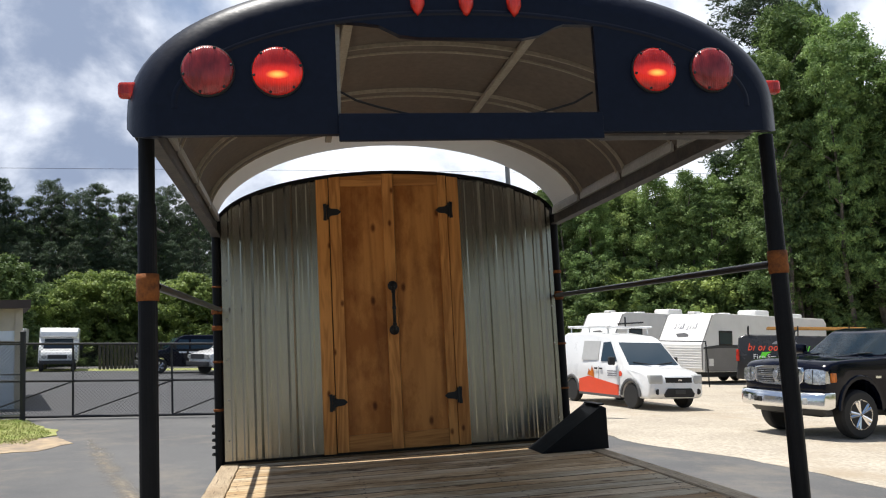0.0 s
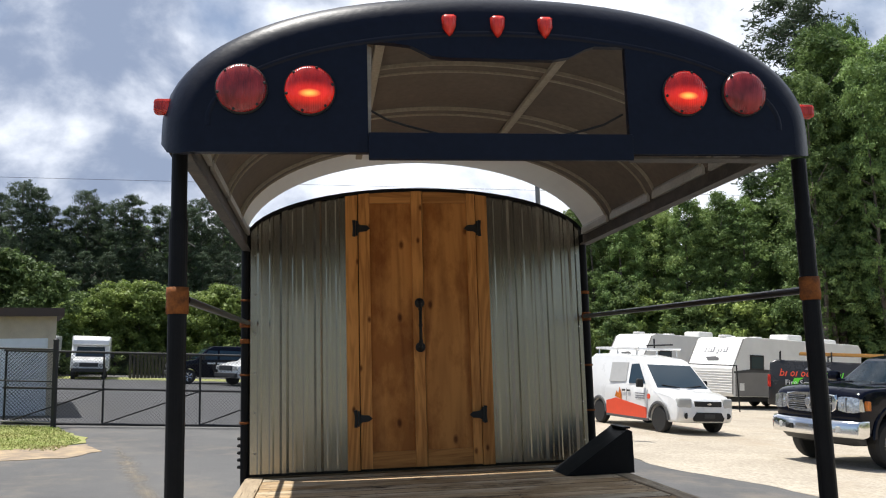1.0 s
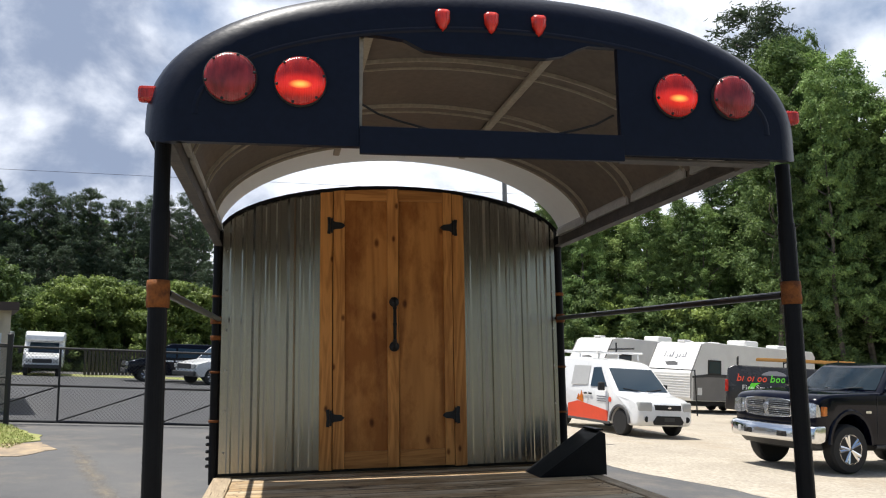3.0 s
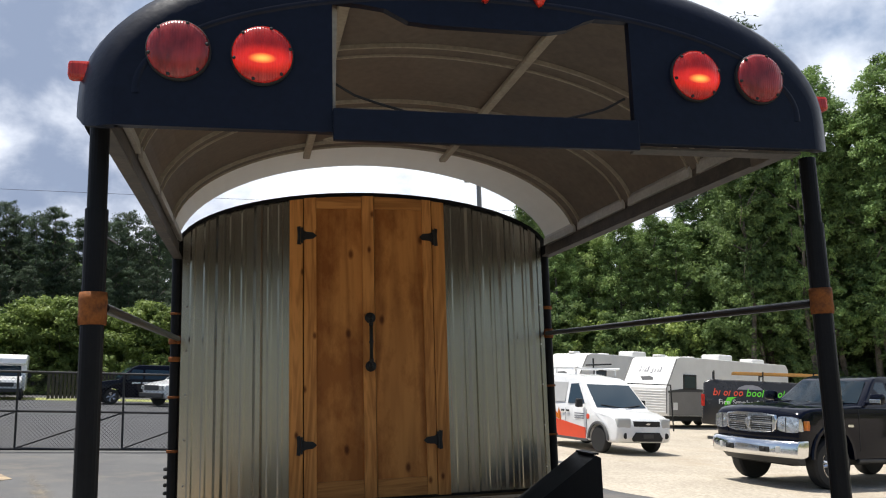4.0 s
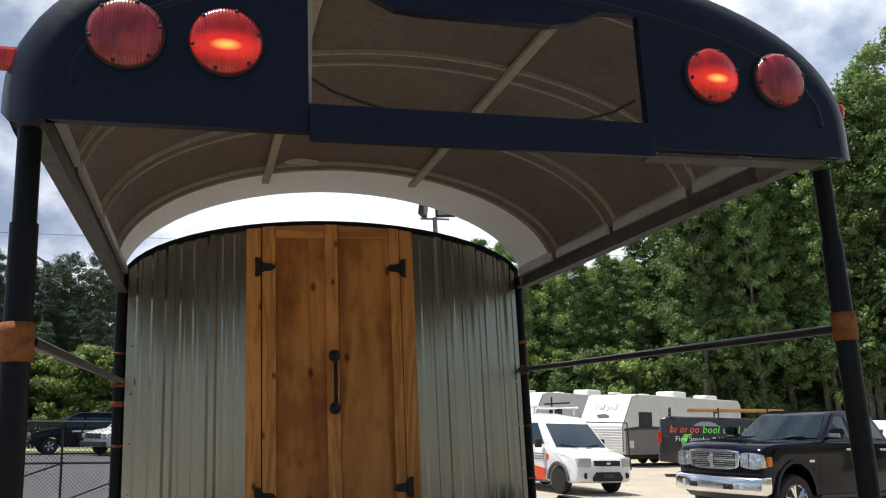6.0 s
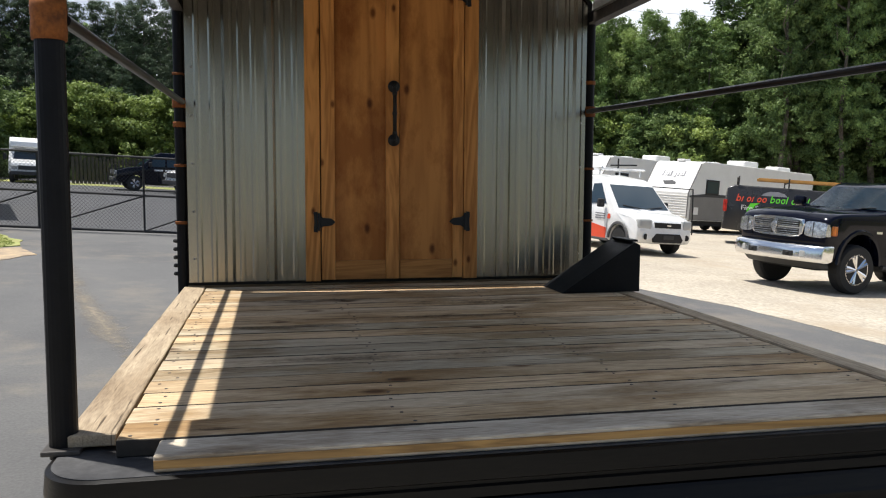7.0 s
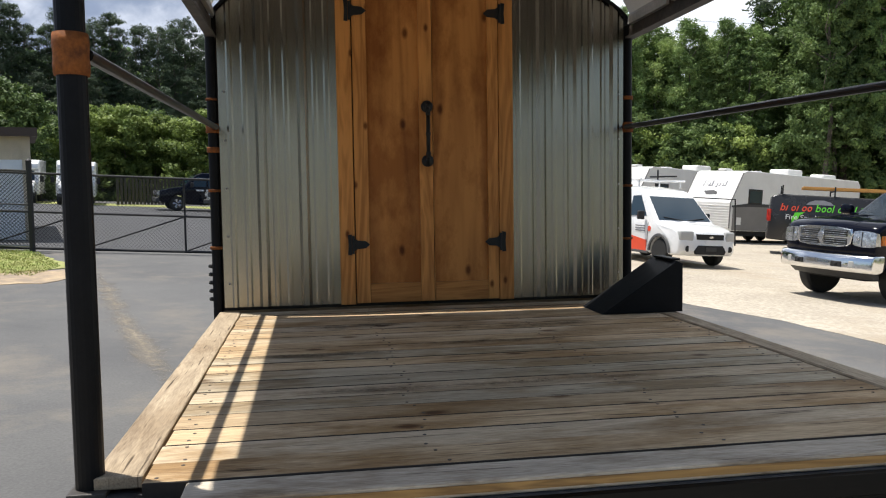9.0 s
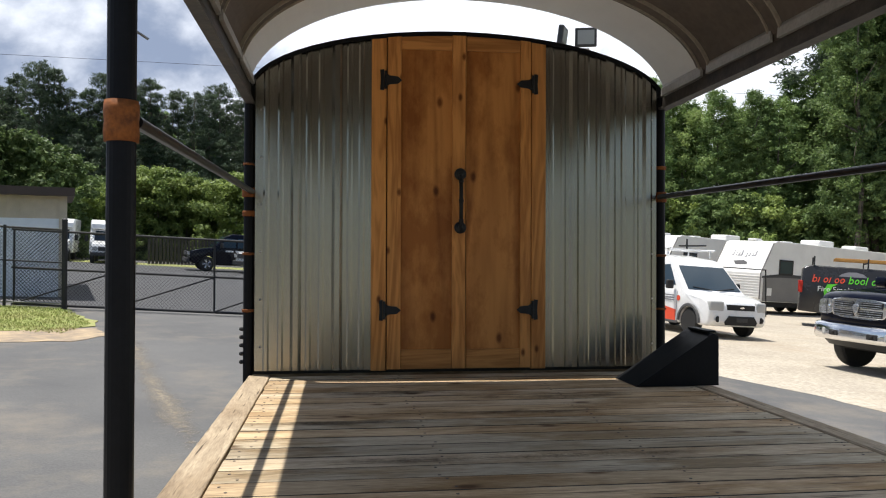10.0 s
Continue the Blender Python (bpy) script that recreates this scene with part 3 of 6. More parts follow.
bm = bmesh.new()
xs = [-900, -300, -45, -20, 0, 20, 45, 300, 900]
ys = [-900, -300, -45, 0, 30, 75, 300, 900]
gv = [[bm.verts.new((x, y, ground(x, y) - 0.03)) for x in xs] for y in ys]
for j in range(len(ys) - 1):
    for i in range(len(xs) - 1):
        bm.faces.new((gv[j][i], gv[j][i + 1], gv[j + 1][i + 1], gv[j + 1][i]))
tagged(part("ground", bm, M_EARTH), "flat ground of grass and bare soil", "ground", kind="structure")


def sheet(name, pts, lift, material, label, category, wobble=0.0, seed=1):
    """A flat piece of ground cover, with a ragged outline where it has no kerb."""
    rng = random.Random(seed)
    out = []
    for (x0, y0), (x1, y1) in zip(pts, pts[1:] + pts[:1]):
        n = max(1, int(math.hypot(x1 - x0, y1 - y0) / 0.25)) if wobble else 1
        n = min(n, 160)
        for k in range(n):
            f = k / n
            out.append((x0 + (x1 - x0) * f + rng.uniform(-wobble, wobble), y0 + (y1 - y0) * f + rng.uniform(-wobble, wobble)))
    bm = bmesh.new()
    bm.faces.new([bm.verts.new((x, y, 0)) for x, y in out])
    bmesh.ops.bisect_plane(bm, geom=bm.verts[:] + bm.edges[:] + bm.faces[:], plane_co=(0, 0, 0), plane_no=(1, 0, 0))
    bmesh.ops.triangulate(bm, faces=bm.faces[:])
    r = bmesh.ops.extrude_face_region(bm, geom=bm.faces[:])
    low = {v for v in r["geom"] if isinstance(v, bmesh.types.BMVert)}
    for v in bm.verts:
        v.co.z = ground(v.co.x, v.co.y) + (-0.06 if v in low else lift)
    return tagged(part(name, bm, material), label, category, kind="structure")


sheet("asphalt_lot", [(-44, -40), (12, -40), (9, -8), (7.0, -1.5), (6.1, 3.0), (6.0, 4.4), (5.75, 5.7), (5.4, 6.5), (4.95, 7.4), (4.6, 14), (5.5, 22), (5, 50), (-30, 62), (-44, 62)],
      0.0, M_ASPHALT, "worn dark grey asphalt of the yard", "asphalt", 0.04, 2)
sheet("gravel_lot", [(12, -40), (44, -40), (44, 34), (30, 40), (5, 42), (5.5, 22), (4.6, 14), (4.95, 7.4), (5.4, 6.5), (5.75, 5.7), (6.0, 4.4), (6.1, 3.0), (7.0, -1.5), (9, -8)],
      0.004, M_GRAVEL, "pale sunlit gravel lot", "gravel", 0.05, 3)
apron_y = lambda x: -1.6 - 0.17 * (x + 1.8)
for xa, ja, xb, jb in ((-4.2, -4.2, -1.668, 2.42), (-1.650, 2.44, 0.3, 4.4)):       # two slabs with an open joint
    sheet("concrete_slab", [(ja, -14), (jb, -14), (xb, apron_y(xb)), (xa, apron_y(xa))], 0.012, M_CONCRETE, "pale worn concrete apron before the trailer", "concrete slab")
sheet("sand_edge", [(-3.4, -1.34), (-1.9, -1.60), (-1.2, -1.74), (-1.2, -0.55), (-1.42, -0.42), (-1.58, -0.75), (-1.86, -1.02), (-2.1, -1.22), (-2.6, -1.24), (-3.4, -1.1)], 0.006, M_SAND,
      "washed sand along the apron's edge", "sand", 0.10, 5)
bm = bmesh.new()
rc = random.Random(8)
line = []
for k in range(13):        # a ragged dark crack across the ground under the bumper
    x = 0.60 + 0.06 * k
    line.append((x, -2.20 + 0.015 * k + rc.uniform(-0.012, 0.012), rc.uniform(0.003, 0.007)))
edges = [[bm.verts.new((x, y + s * w, ground(x, y) + 0.005)) for x, y, w in line] for s in (-1, 1)]
for k in range(12):
    bm.faces.new((edges[0][k], edges[0][k + 1], edges[1][k + 1], edges[1][k]))
tagged(part("ground_crack", bm, M_ASPHALT_DARK), "dark ragged crack in the ground", "crack", kind="structure")
sheet("back_asphalt", [(-30, 14.0), (4.4, 13.6), (5.0, 30), (5.0, 43), (-30, 43)], 0.004, M_ASPHALT_DARK, "dark asphalt of the yard behind the gate", "asphalt", 0.03, 12)
wash = ((-4.2, 9.4), (-3.9, 8.4), (-3.62, 7.6), (-3.3, 6.4), (-2.95, 5.3), (-2.6, 4.2), (-2.35, 3.5), (-2.12, 2.75), (-1.9, 2.2), (-1.75, 1.5))
bm = bmesh.new()        # a thin film of sand, ragged and full of gaps, along the crack
uv = bm.loops.layers.uv.new("UVMap")
rows = []
for k, (px, py) in enumerate(wash):
    row = []
    for q in range(7):
        bx, by = px + 0.04 + 0.50 * (q / 6 - 0.5), py + 0.12 * (q / 6 - 0.5)
        row.append((bm.verts.new((bx, by, ground(bx, by) + 0.004)), (q / 6, k / (len(wash) - 1))))
    rows.append(row)
for ra, rb in zip(rows, rows[1:]):
    for q in range(6):
        corners = (ra[q], ra[q + 1], rb[q + 1], rb[q])
        for loop, (_, at) in zip(bm.faces.new([c[0] for c in corners]).loops, corners):
            loop[uv].uv = at
tagged(part("sand_streak", bm, M_STREAK), "pale sand washed along a crack of the asphalt", "sand", kind="structure")
sheet("sand_patch", [(-12, 6.4), (-6, 7.0), (-4.5, 7.7), (-4.2, 8.6), (-4.7, 9.6), (-5.2, 9.2), (-6.2, 8.6), (-12, 8.2)], 0.008, M_SAND,
      "pale sand along the grass verge", "sand", 0.05, 6)
verge = sheet("grass_verge", [(-12, 8.0), (-6.2, 8.4), (-5.2, 9.0), (-4.8, 9.8), (-5.0, 10.6), (-6.4, 12.9), (-12, 12.9)], 0.014, M_TURF, "sunlit grass verge beside the gate", "grass", 0.06, 7)

sheet("grass_strip", [(-30, 42.2), (-2, 42.0), (-1, 45.5), (-30, 46)], 0.01, M_TURF, "strip of grass at the back of the yard", "grass", 0.15, 17)

# ---- the parade trailer: a bus end with a deck, a roof and a back wall ----
XL, XR, YF = -1.165, 1.19, -2.62        # post lines and the front of the deck
DECK = 0.95
trailer = thing("parade_trailer", "black open-sided trailer cut from a bus, with wooden deck", "trailer")


def arch(hw, base, top, n=28, cx=0.02, span=90):
    turns = [math.radians(-span + 2 * span * i / n) for i in range(n + 1)]
    return [(cx + hw * math.sin(a), base + (top - base) * math.cos(a)) for a in turns]


# back wall: corrugated sheets either side of the doors
WALL_HW, WALL_BASE, WALL_TOP = 1.185, 2.50, 2.86


def wall_top(x):
    u = max(-1, min(1, (x - 0.02) / WALL_HW))
    return WALL_BASE + (WALL_TOP - WALL_BASE) * math.sqrt(1 - u * u)


def corrugated(x0, x1, y, ribs):
    """Ribbed steel sheet with trapezoid ribs, cut to the arch at its top."""
    xs, ys = [x0], [y]
    for c, w, h in ribs:
        for dx, dy in ((-w, 0), (-w * 0.45, -h), (w * 0.45, -h), (w, 0)):
            if x0 < c + dx < x1 and c + dx > xs[-1] + 1e-4:
                xs.append(c + dx)
                ys.append(y + dy)
    xs.append(x1)
    ys.append(y)
    bm = bmesh.new()
    rings = []
    for x, yy in zip(xs, ys):
        t = wall_top(x) - 0.012
        rings.append([(x, yy, DECK + 0.02), (x, yy, 1.6), (x, yy, 2.2), (x, yy, t)])
    hoops = [r + [(x, yy + 0.003, z) for x, yy, z in reversed(r)] for r in rings]
    rows = loft(bm, hoops, closed=True)
    for r in (rows[0], rows[-1]):
        for i in range(3):
            bm.faces.new((r[i], r[i + 1], r[6 - i], r[7 - i]))
    return bm


rng = random.Random(11)
part("back_wall", prismed([(XL + 0.02, DECK), (XR - 0.02, DECK)] + [(x, z - 0.02) for x, z in reversed(arch(WALL_HW - 0.01, WALL_BASE, WALL_TOP))], "y", 0.012, 0.09),
                 M_GAP, trailer, "plain timber core of the wall")
minor = lambda x: (x, 0.017, 0.0055)
major = lambda x: (x, 0.030, 0.017)
left_ribs = [minor(-1.07), minor(-0.993), major(-0.91), minor(-0.842), minor(-0.773), major(-0.685), minor(-0.617), minor(-0.552)]
right_ribs = [minor(0.53), minor(0.60), major(0.665), minor(0.74), minor(0.81), major(0.885), minor(0.96), minor(1.035), major(1.105)]
part("corrugated_panel", corrugated(-1.13, -0.497, -0.012, left_ribs), M_GALV, trailer, "ribbed galvanised steel wall panel")
part("corrugated_panel", corrugated(0.497, 1.16, -0.012, right_ribs), M_GALV, trailer, "ribbed galvanised steel wall panel")
bm = bmesh.new()
loft(bm, [[(x, y, z + dz) for x, z in arch(WALL_HW, WALL_BASE, WALL_TOP)] for y, dz in ((-0.034, -0.020), (-0.034, 0.006), (0.09, 0.006), (0.09, -0.014))])
part("arch_trim", bm, M_BLACK_POST, trailer, "thin dark edge trim over the wall")
# screw heads on the sheets
for sx in (-1.1, 1.13):
    for k in range(6):
        part("screw", lathe(bmesh.new(), [(0.006, 0), (0.006, 0.003), (0.001, 0.005)], pose(sx, -0.014, 1.1 + 0.26 * k, 90), 8), M_STEEL, trailer)

# the double door
part("door_jamb", prismed([(-0.497, 0.965), (-0.415, 0.965), (-0.415, wall_top(-0.415) - 0.012), (-0.497, wall_top(-0.497) - 0.012)], "y", -0.03, 0.012, 0.003), M_CEDAR, trailer, "cedar board beside the door")
part("door_jamb", prismed([(0.411, 0.965), (0.494, 0.965), (0.494, wall_top(0.494) - 0.012), (0.411, wall_top(0.411) - 0.012)], "y", -0.03, 0.012, 0.003), M_CEDAR, trailer, "cedar board beside the door")


def door_leaf(x0, x1, stile_l, stile_r, name):
    """A leaf: plywood with stiles and a bottom rail laid on it."""
    top = lambda x: wall_top(x) - 0.016
    leaf = part(name, prismed([(x0 + 0.004, 0.972), (x1 - 0.004, 0.972)] + [(x1 - 0.004 - (x1 - x0 - 0.008) * k / 6, top(x1 - (x1 - x0) * k / 6)) for k in range(7)], "y", -0.018, 0.010),
                M_DOOR, trailer, "orange pine plywood door leaf, closed")
    part("stile", prismed([(x0 + 0.004, 0.972), (stile_l, 0.972), (stile_l, top(stile_l)), (x0 + 0.004, top(x0))], "y", -0.036, -0.0185, 0.003), M_CEDAR, leaf)
    part("stile", prismed([(stile_r, 0.972), (x1 - 0.002, 0.972), (x1 - 0.002, top(x1)), (stile_r, top(stile_r))], "y", -0.036, -0.0185, 0.003), M_CEDAR, leaf)
    part("rail", boxed(stile_l + 0.001, stile_r - 0.001, -0.034, -0.0185, 0.972, 1.08, 0.003), M_CEDAR_RAIL, leaf)
    tl, tr = top(stile_l), top(stile_r)
    part("rail", prismed([(stile_l + 0.001, min(tl, tr) - 0.07), (stile_r - 0.001, min(tl, tr) - 0.07), (stile_r - 0.001, tr), (stile_l + 0.001, tl)], "y", -0.034, -0.0185, 0.003), M_CEDAR_RAIL, leaf)
    return leaf


leaf_l = door_leaf(-0.413, 0.032, -0.333, -0.045, "door_leaf")
leaf_r = door_leaf(0.029, 0.408, 0.036, 0.345, "door_leaf")


def hinge(x, z, side, parent):
    """Black strap hinge: a tee plate, a knuckle and a pointed strap. side is the way the strap points."""
    s = side
    bm = bmesh.new()
    prism(bm, [(x - 0.012 * s, z - 0.058), (x - 0.012 * s, z + 0.058), (x - 0.034 * s, z + 0.055), (x - 0.030 * s, z), (x - 0.034 * s, z - 0.055)], "y", -0.044, -0.0365)
    tube(bm, (x - 0.004 * s, -0.043, z - 0.05), (x - 0.004 * s, -0.043, z + 0.05), 0.007, 10)
    prism(bm, [(x + 0.003 * s, z - 0.035), (x + 0.02 * s, z - 0.024), (x + 0.065 * s, z - 0.02), (x + 0.088 * s, z), (x + 0.065 * s, z + 0.02),
               (x + 0.02 * s, z + 0.024), (x + 0.003 * s, z + 0.035)], "y", -0.044, -0.0365)
    part("hinge", bm, M_HARDWARE, parent, "black iron strap hinge")


for hx, hz, s, p in ((-0.418, 2.58, 1, leaf_l), (-0.42, 1.30, 1, leaf_l), (0.412, 2.58, -1, leaf_r), (0.412, 1.30, -1, leaf_r)):
    hinge(hx, hz, s, p)
# pull handle
bm = bmesh.new()
tube(bm, (0.0, -0.075, 1.79), (0.0, -0.075, 2.03), 0.011, 12)
for z in (1.762, 2.062):
    lathe(bm, [(0.034, 0), (0.034, 0.006), (0.028, 0.01), (0.012, 0.012), (0.010, 0.03)], pose(0, -0.036, z, 90), 18)
    tube(bm, (0, -0.05, z), (0, -0.075, z + (0.03 if z < 1.9 else -0.03)), 0.012, 12)
for z in (1.80, 1.91, 2.02):
    lathe(bm, [(0.010, -0.012), (0.014, -0.006), (0.014, 0.006), (0.010, 0.012)], pose(0, -0.075, z), 12)
part("door_pull", bm, M_HARDWARE, leaf_l, "black iron pull handle", smooth=True)

# deck frame and posts
part("deck_frame", boxed(XL + 0.03, XR - 0.03, -2.70, 2.2, 0.80, 0.905), M_GAP, trailer, "dark joists under the deck")
# unseen deck added behind the wall; bounces sunlight onto the roof lining's end
part("rear_deck", boxed(XL, XR, 0.10, 2.2, 0.906, DECK), M_DECK, trailer, "unseen deck added behind the wall to bounce light up")


def post(x, y, z0, z1, r, sleeve=None):
    bm = bmesh.new()
    tube(bm, (x, y, z0), (x, y, z1), r, 20)
    if sleeve:
        tube(bm, (x, y, z0), (x, y, sleeve), r * 1.16, 20)
    return part("post", bm, M_BLACK_POST, trailer, "black painted steel pipe post", smooth=False)


p_fl = post(XL + 0.005, YF, 0.895, 2.42, 0.0275, 2.18)
part("foot_plate", boxed(XL - 0.035, XL + 0.05, YF - 0.05, YF + 0.045, 0.9115, 0.924, 0.003), M_RAIL, p_fl, "rusty foot plate")
p_fr = post(1.215, YF, 0.895, 2.42, 0.0285, 2.18)
p_bl = post(XL, 0.0, 0.905, 2.53, 0.0265)
p_br = post(XR, 0.0, 0.905, 2.53, 0.0265)


def band(x, y, z, h, r, parent):
    part("clamp_band", lathe(bmesh.new(), [(r - 0.006, -h / 2), (r, -h / 2), (r + 0.002, -h / 4), (r, 0), (r + 0.002, h / 4), (r, h / 2), (r - 0.006, h / 2)], pose(x, y, z), 20), M_RUST, parent, "rusty orange clamp band", smooth=True)


band(XL + 0.005, YF, 1.895, 0.092, 0.037, p_fl)
band(1.215, YF, 1.905, 0.09, 0.037, p_fr)
for z, h, r in ((1.945, 0.05, 0.035), (1.83, 0.03, 0.033), (1.61, 0.014, 0.033), (1.30, 0.016, 0.033), (2.10, 0.012, 0.031)):
    band(XL, 0.0, z, h, r, p_bl)
for z, h, r in ((1.95, 0.06, 0.034), (2.12, 0.022, 0.032), (1.61, 0.014, 0.032), (1.30, 0.012, 0.032)):
    band(XR, 0.0, z, h, r, p_br)
for k in range(5):
    part("bolt", lathe(bmesh.new(), [(0.011, 0), (0.011, 0.012), (0.007, 0.02)], pose(XL - 0.026, 0, 1.02 + 0.045 * k, 0, -90), 8), M_RUBBER, p_bl)
for x, fx in ((XL, XL + 0.03), (XR, 1.20)):
    part("side_rod", tubed((fx, YF + 0.03, 1.90), (x + (0.02 if x < 0 else -0.02), -0.03, 1.95), 0.015, 12), M_ROD, trailer, "thin glossy black side rod between the posts")
part("wire_loop", tubed((XL + 0.035, YF, 2.10), (XL + 0.06, YF + 0.01, 2.085), 0.003, 6), M_STEEL, p_fl)

# roof: arched sheet with ribs, and the rounded bus end at the front
roof = part("roof", bmesh.new(), M_BLACK, trailer, "arched black bus roof")
ROOF_HW, ROOF_BASE, ROOF_TOP = 1.185, 2.51, 3.04


def roof_band(y0, y1, inset, thick, n=36, span=90):
    bm = bmesh.new()
    o = arch(ROOF_HW - inset + thick, ROOF_BASE - 0.02, ROOF_TOP - inset + thick, n, span=span)
    i = arch(ROOF_HW - inset, ROOF_BASE - 0.02, ROOF_TOP - inset, n, span=span)
    ring = lambda y: [(x, y, z) for x, z in o] + [(x, y, z) for x, z in reversed(i)]
    loft(bm, [ring(y0), ring(y1)], closed=True)
    for y in (y0, y1):
        r = [bm.verts.new(p) for p in ring(y)]
        for k in range(n):
            bm.faces.new((r[k], r[k + 1], r[2 * n - k], r[2 * n + 1 - k]))
    bmesh.ops.remove_doubles(bm, verts=bm.verts[:], dist=1e-5)
    return bm


part("roof_skin", roof_band(-2.35, -0.052, -0.002, 0.014), M_BLACK, roof, smooth=False)
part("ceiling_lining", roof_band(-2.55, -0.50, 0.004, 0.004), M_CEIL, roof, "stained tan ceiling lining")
part("white_end_panel", roof_band(-0.499, -0.054, 0.002, 0.003), M_WHITE_ROOF, roof, "bright white end of the roof lining")
for y in (-0.60, -1.27, -1.94, -2.55):       # a shallow hat rib with a bead along each edge
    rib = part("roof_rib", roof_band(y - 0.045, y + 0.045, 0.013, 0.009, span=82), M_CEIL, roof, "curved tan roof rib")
    for dy in (-0.052, 0.042):
        part("rib_bead", roof_band(y + dy, y + dy + 0.010, 0.022, 0.018, span=82), M_RIB, rib, "pale bead along the rib")
for x in (-0.42, 0.40):
    z = ROOF_BASE - 0.02 + (ROOF_TOP - ROOF_BASE + 0.02) * math.sqrt(1 - ((x - 0.02) / ROOF_HW) ** 2)
    part("roof_stringer", boxed(x - 0.02, x + 0.02, -2.5, -0.42, z - 0.035, z - 0.012, 0.004), M_RIB, roof, "pale roof stringer")
part("roof_vent", lathe(bmesh.new(), [(0.08, 0), (0.07, -0.012), (0.0, -0.016)], pose(-0.26, -0.68, 3.018) @ Matrix.Diagonal((1.2, 0.55, 1, 1)), 20), M_RIB, roof, "small pale oval cover")
# side rails
for x, s in ((XL, 1), (XR + 0.01, -1)):
    bm = bmesh.new()
    o, i, low = (0.018, 0.03, 2.43) if x < 0 else (0.03, 0.03, 2.46)
    prism(bm, [(x - o, low), (x + i, low), (x + i, low + 0.012), (x + 0.012, 2.48), (x + 0.012, 2.53), (x - 0.012, 2.53), (x - 0.012, 2.48), (x - o, low + 0.012)], "y", -2.66, 0.03, 0.004)
    part("side_rail", bm, M_RAIL, roof, "weathered steel rail along the roof edge")
    for y0, y1 in ((-2.52, -1.97), (-1.91, -1.30), (-1.24, -0.63), (-0.57, -0.06)):       # pale lip along the lining, broken at each rib
        part("lining_lip", prismed([(x + s * 0.015, 2.531), (x + s * 0.034, 2.531), (x + s * 0.030, 2.575), (x + s * 0.015, 2.600)], "y", y0, y1, 0.003), M_LIP, roof, "pale grey lip of the roof lining")

# bus end cap
cap = part("bus_end", bmesh.new(), M_BLACK, trailer, "rounded black painted bus roof end")
cap.matrix_basis = Matrix.Translation((-0.55, -2.87, 0)) @ pose(0, 0, 0, 0, 0, -1.45) @ Matrix.Translation((0.55, 2.87, 0))     # the end sits a little askew
CX = -0.037
sections = [(-2.876, 1.049, 2.847), (-2.874, 1.065, 2.876), (-2.858, 1.094, 2.910), (-2.82, 1.135, 2.944), (-2.74, 1.171, 2.980), (-2.62, 1.189, 3.010),
            (-2.5, 1.199, 3.032), (-2.36, 1.205, 3.052)]


def shoulder(hw, base, top, full, n=40):
    """A fuller arch, squarer at its shoulders."""
    pts = []
    for i in range(n + 1):
        a = math.radians(-90 + 180 * i / n)
        sx, cz = math.sin(a), max(0.0, math.cos(a))
        pts.append((CX + hw * math.copysign(abs(sx) ** full, sx), base + (top - base) * cz ** full))
    return pts


def cap_ring(y, hw, top):
    z0 = min(2.47, 2.36 + max(0.0, y + 2.84) * 0.6)
    return [(CX - hw, y, z0)] + [(x, y, z) for x, z in shoulder(hw, 2.46, top, 1.0 if y < -2.875 else 0.97 if y < -2.87 else 0.90)] + [(CX + hw, y, z0)]


bm = bmesh.new()
outer = [cap_ring(*s) for s in sections]
inner = [[(x * 0.975, y + 0.02, z - 0.014 if k not in (0, len(r) - 1) else z) for k, (x, y, z) in enumerate(r)] for r in outer]
loft(bm, outer)
for ra, rb in zip(zip(outer, outer[1:]), zip(inner, inner[1:])):
    for k in (0, -1):
        bm.faces.new([bm.verts.new(p) for p in (ra[0][k], ra[1][k], rb[1][k], rb[0][k])])
dome = part("dome", bm, M_BLACK, cap, smooth=True)
bm = bmesh.new()
loft(bm, list(reversed(inner)))
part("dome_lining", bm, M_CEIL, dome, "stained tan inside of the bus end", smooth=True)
# face: panels round the open rear window, whose head dips in the middle
WX0, WX1, WZ0, WZ1, WZM = -0.51, 0.40, 2.423, 2.749, 2.696
FY0, FY1 = -2.878, -2.85
edge = [(x, z) for x, z in arch(1.051, 2.46, 2.847, 48, CX)]
left = [(CX - 1.051, 2.36), (WX0, 2.36)] + [(WX0, z) for z in (2.42, WZ1)] + [p for p in reversed(edge) if p[0] < WX0]
right = [(WX1, 2.36), (CX + 1.051, 2.36)] + [p for p in reversed(edge) if p[0] > WX1] + [(WX1, WZ1), (WX1, 2.42)]
topz = [(WX0, WZ1), (-0.43, WZ1 - 0.004), (-0.36, WZ1 - 0.012), (-0.29, WZM + 0.006), (-0.22, WZM), (0.14, WZM), (0.20, WZM + 0.012), (0.255, WZ1 - 0.012), (0.29, WZ1), (WX1, WZ1)]
arc_z = lambda x: 2.46 + 0.387 * math.sqrt(1 - ((x - CX) / 1.051) ** 2)
left.insert(4, (WX0, arc_z(WX0)))
right.insert(len(right) - 2, (WX1, arc_z(WX1)))
zl = [(WX0, arc_z(WX0))] + [p for p in edge if WX0 + 0.005 < p[0] < WX1 - 0.005] + [(WX1, arc_z(WX1))]
head = topz + list(reversed(zl))
bm = bmesh.new()
for outline in (left, right, head):
    prism(bm, outline, "y", FY0, FY1)
prism(bm, [(WX0, 2.36), (WX1, 2.36), (WX1, WZ0), (WX0, WZ0)], "y", FY0, FY1)
part("end_panel", bm, M_BLACK, cap, "black painted end panel with an open window")
bm = bmesh.new()      # pressed bead following the outline of the end
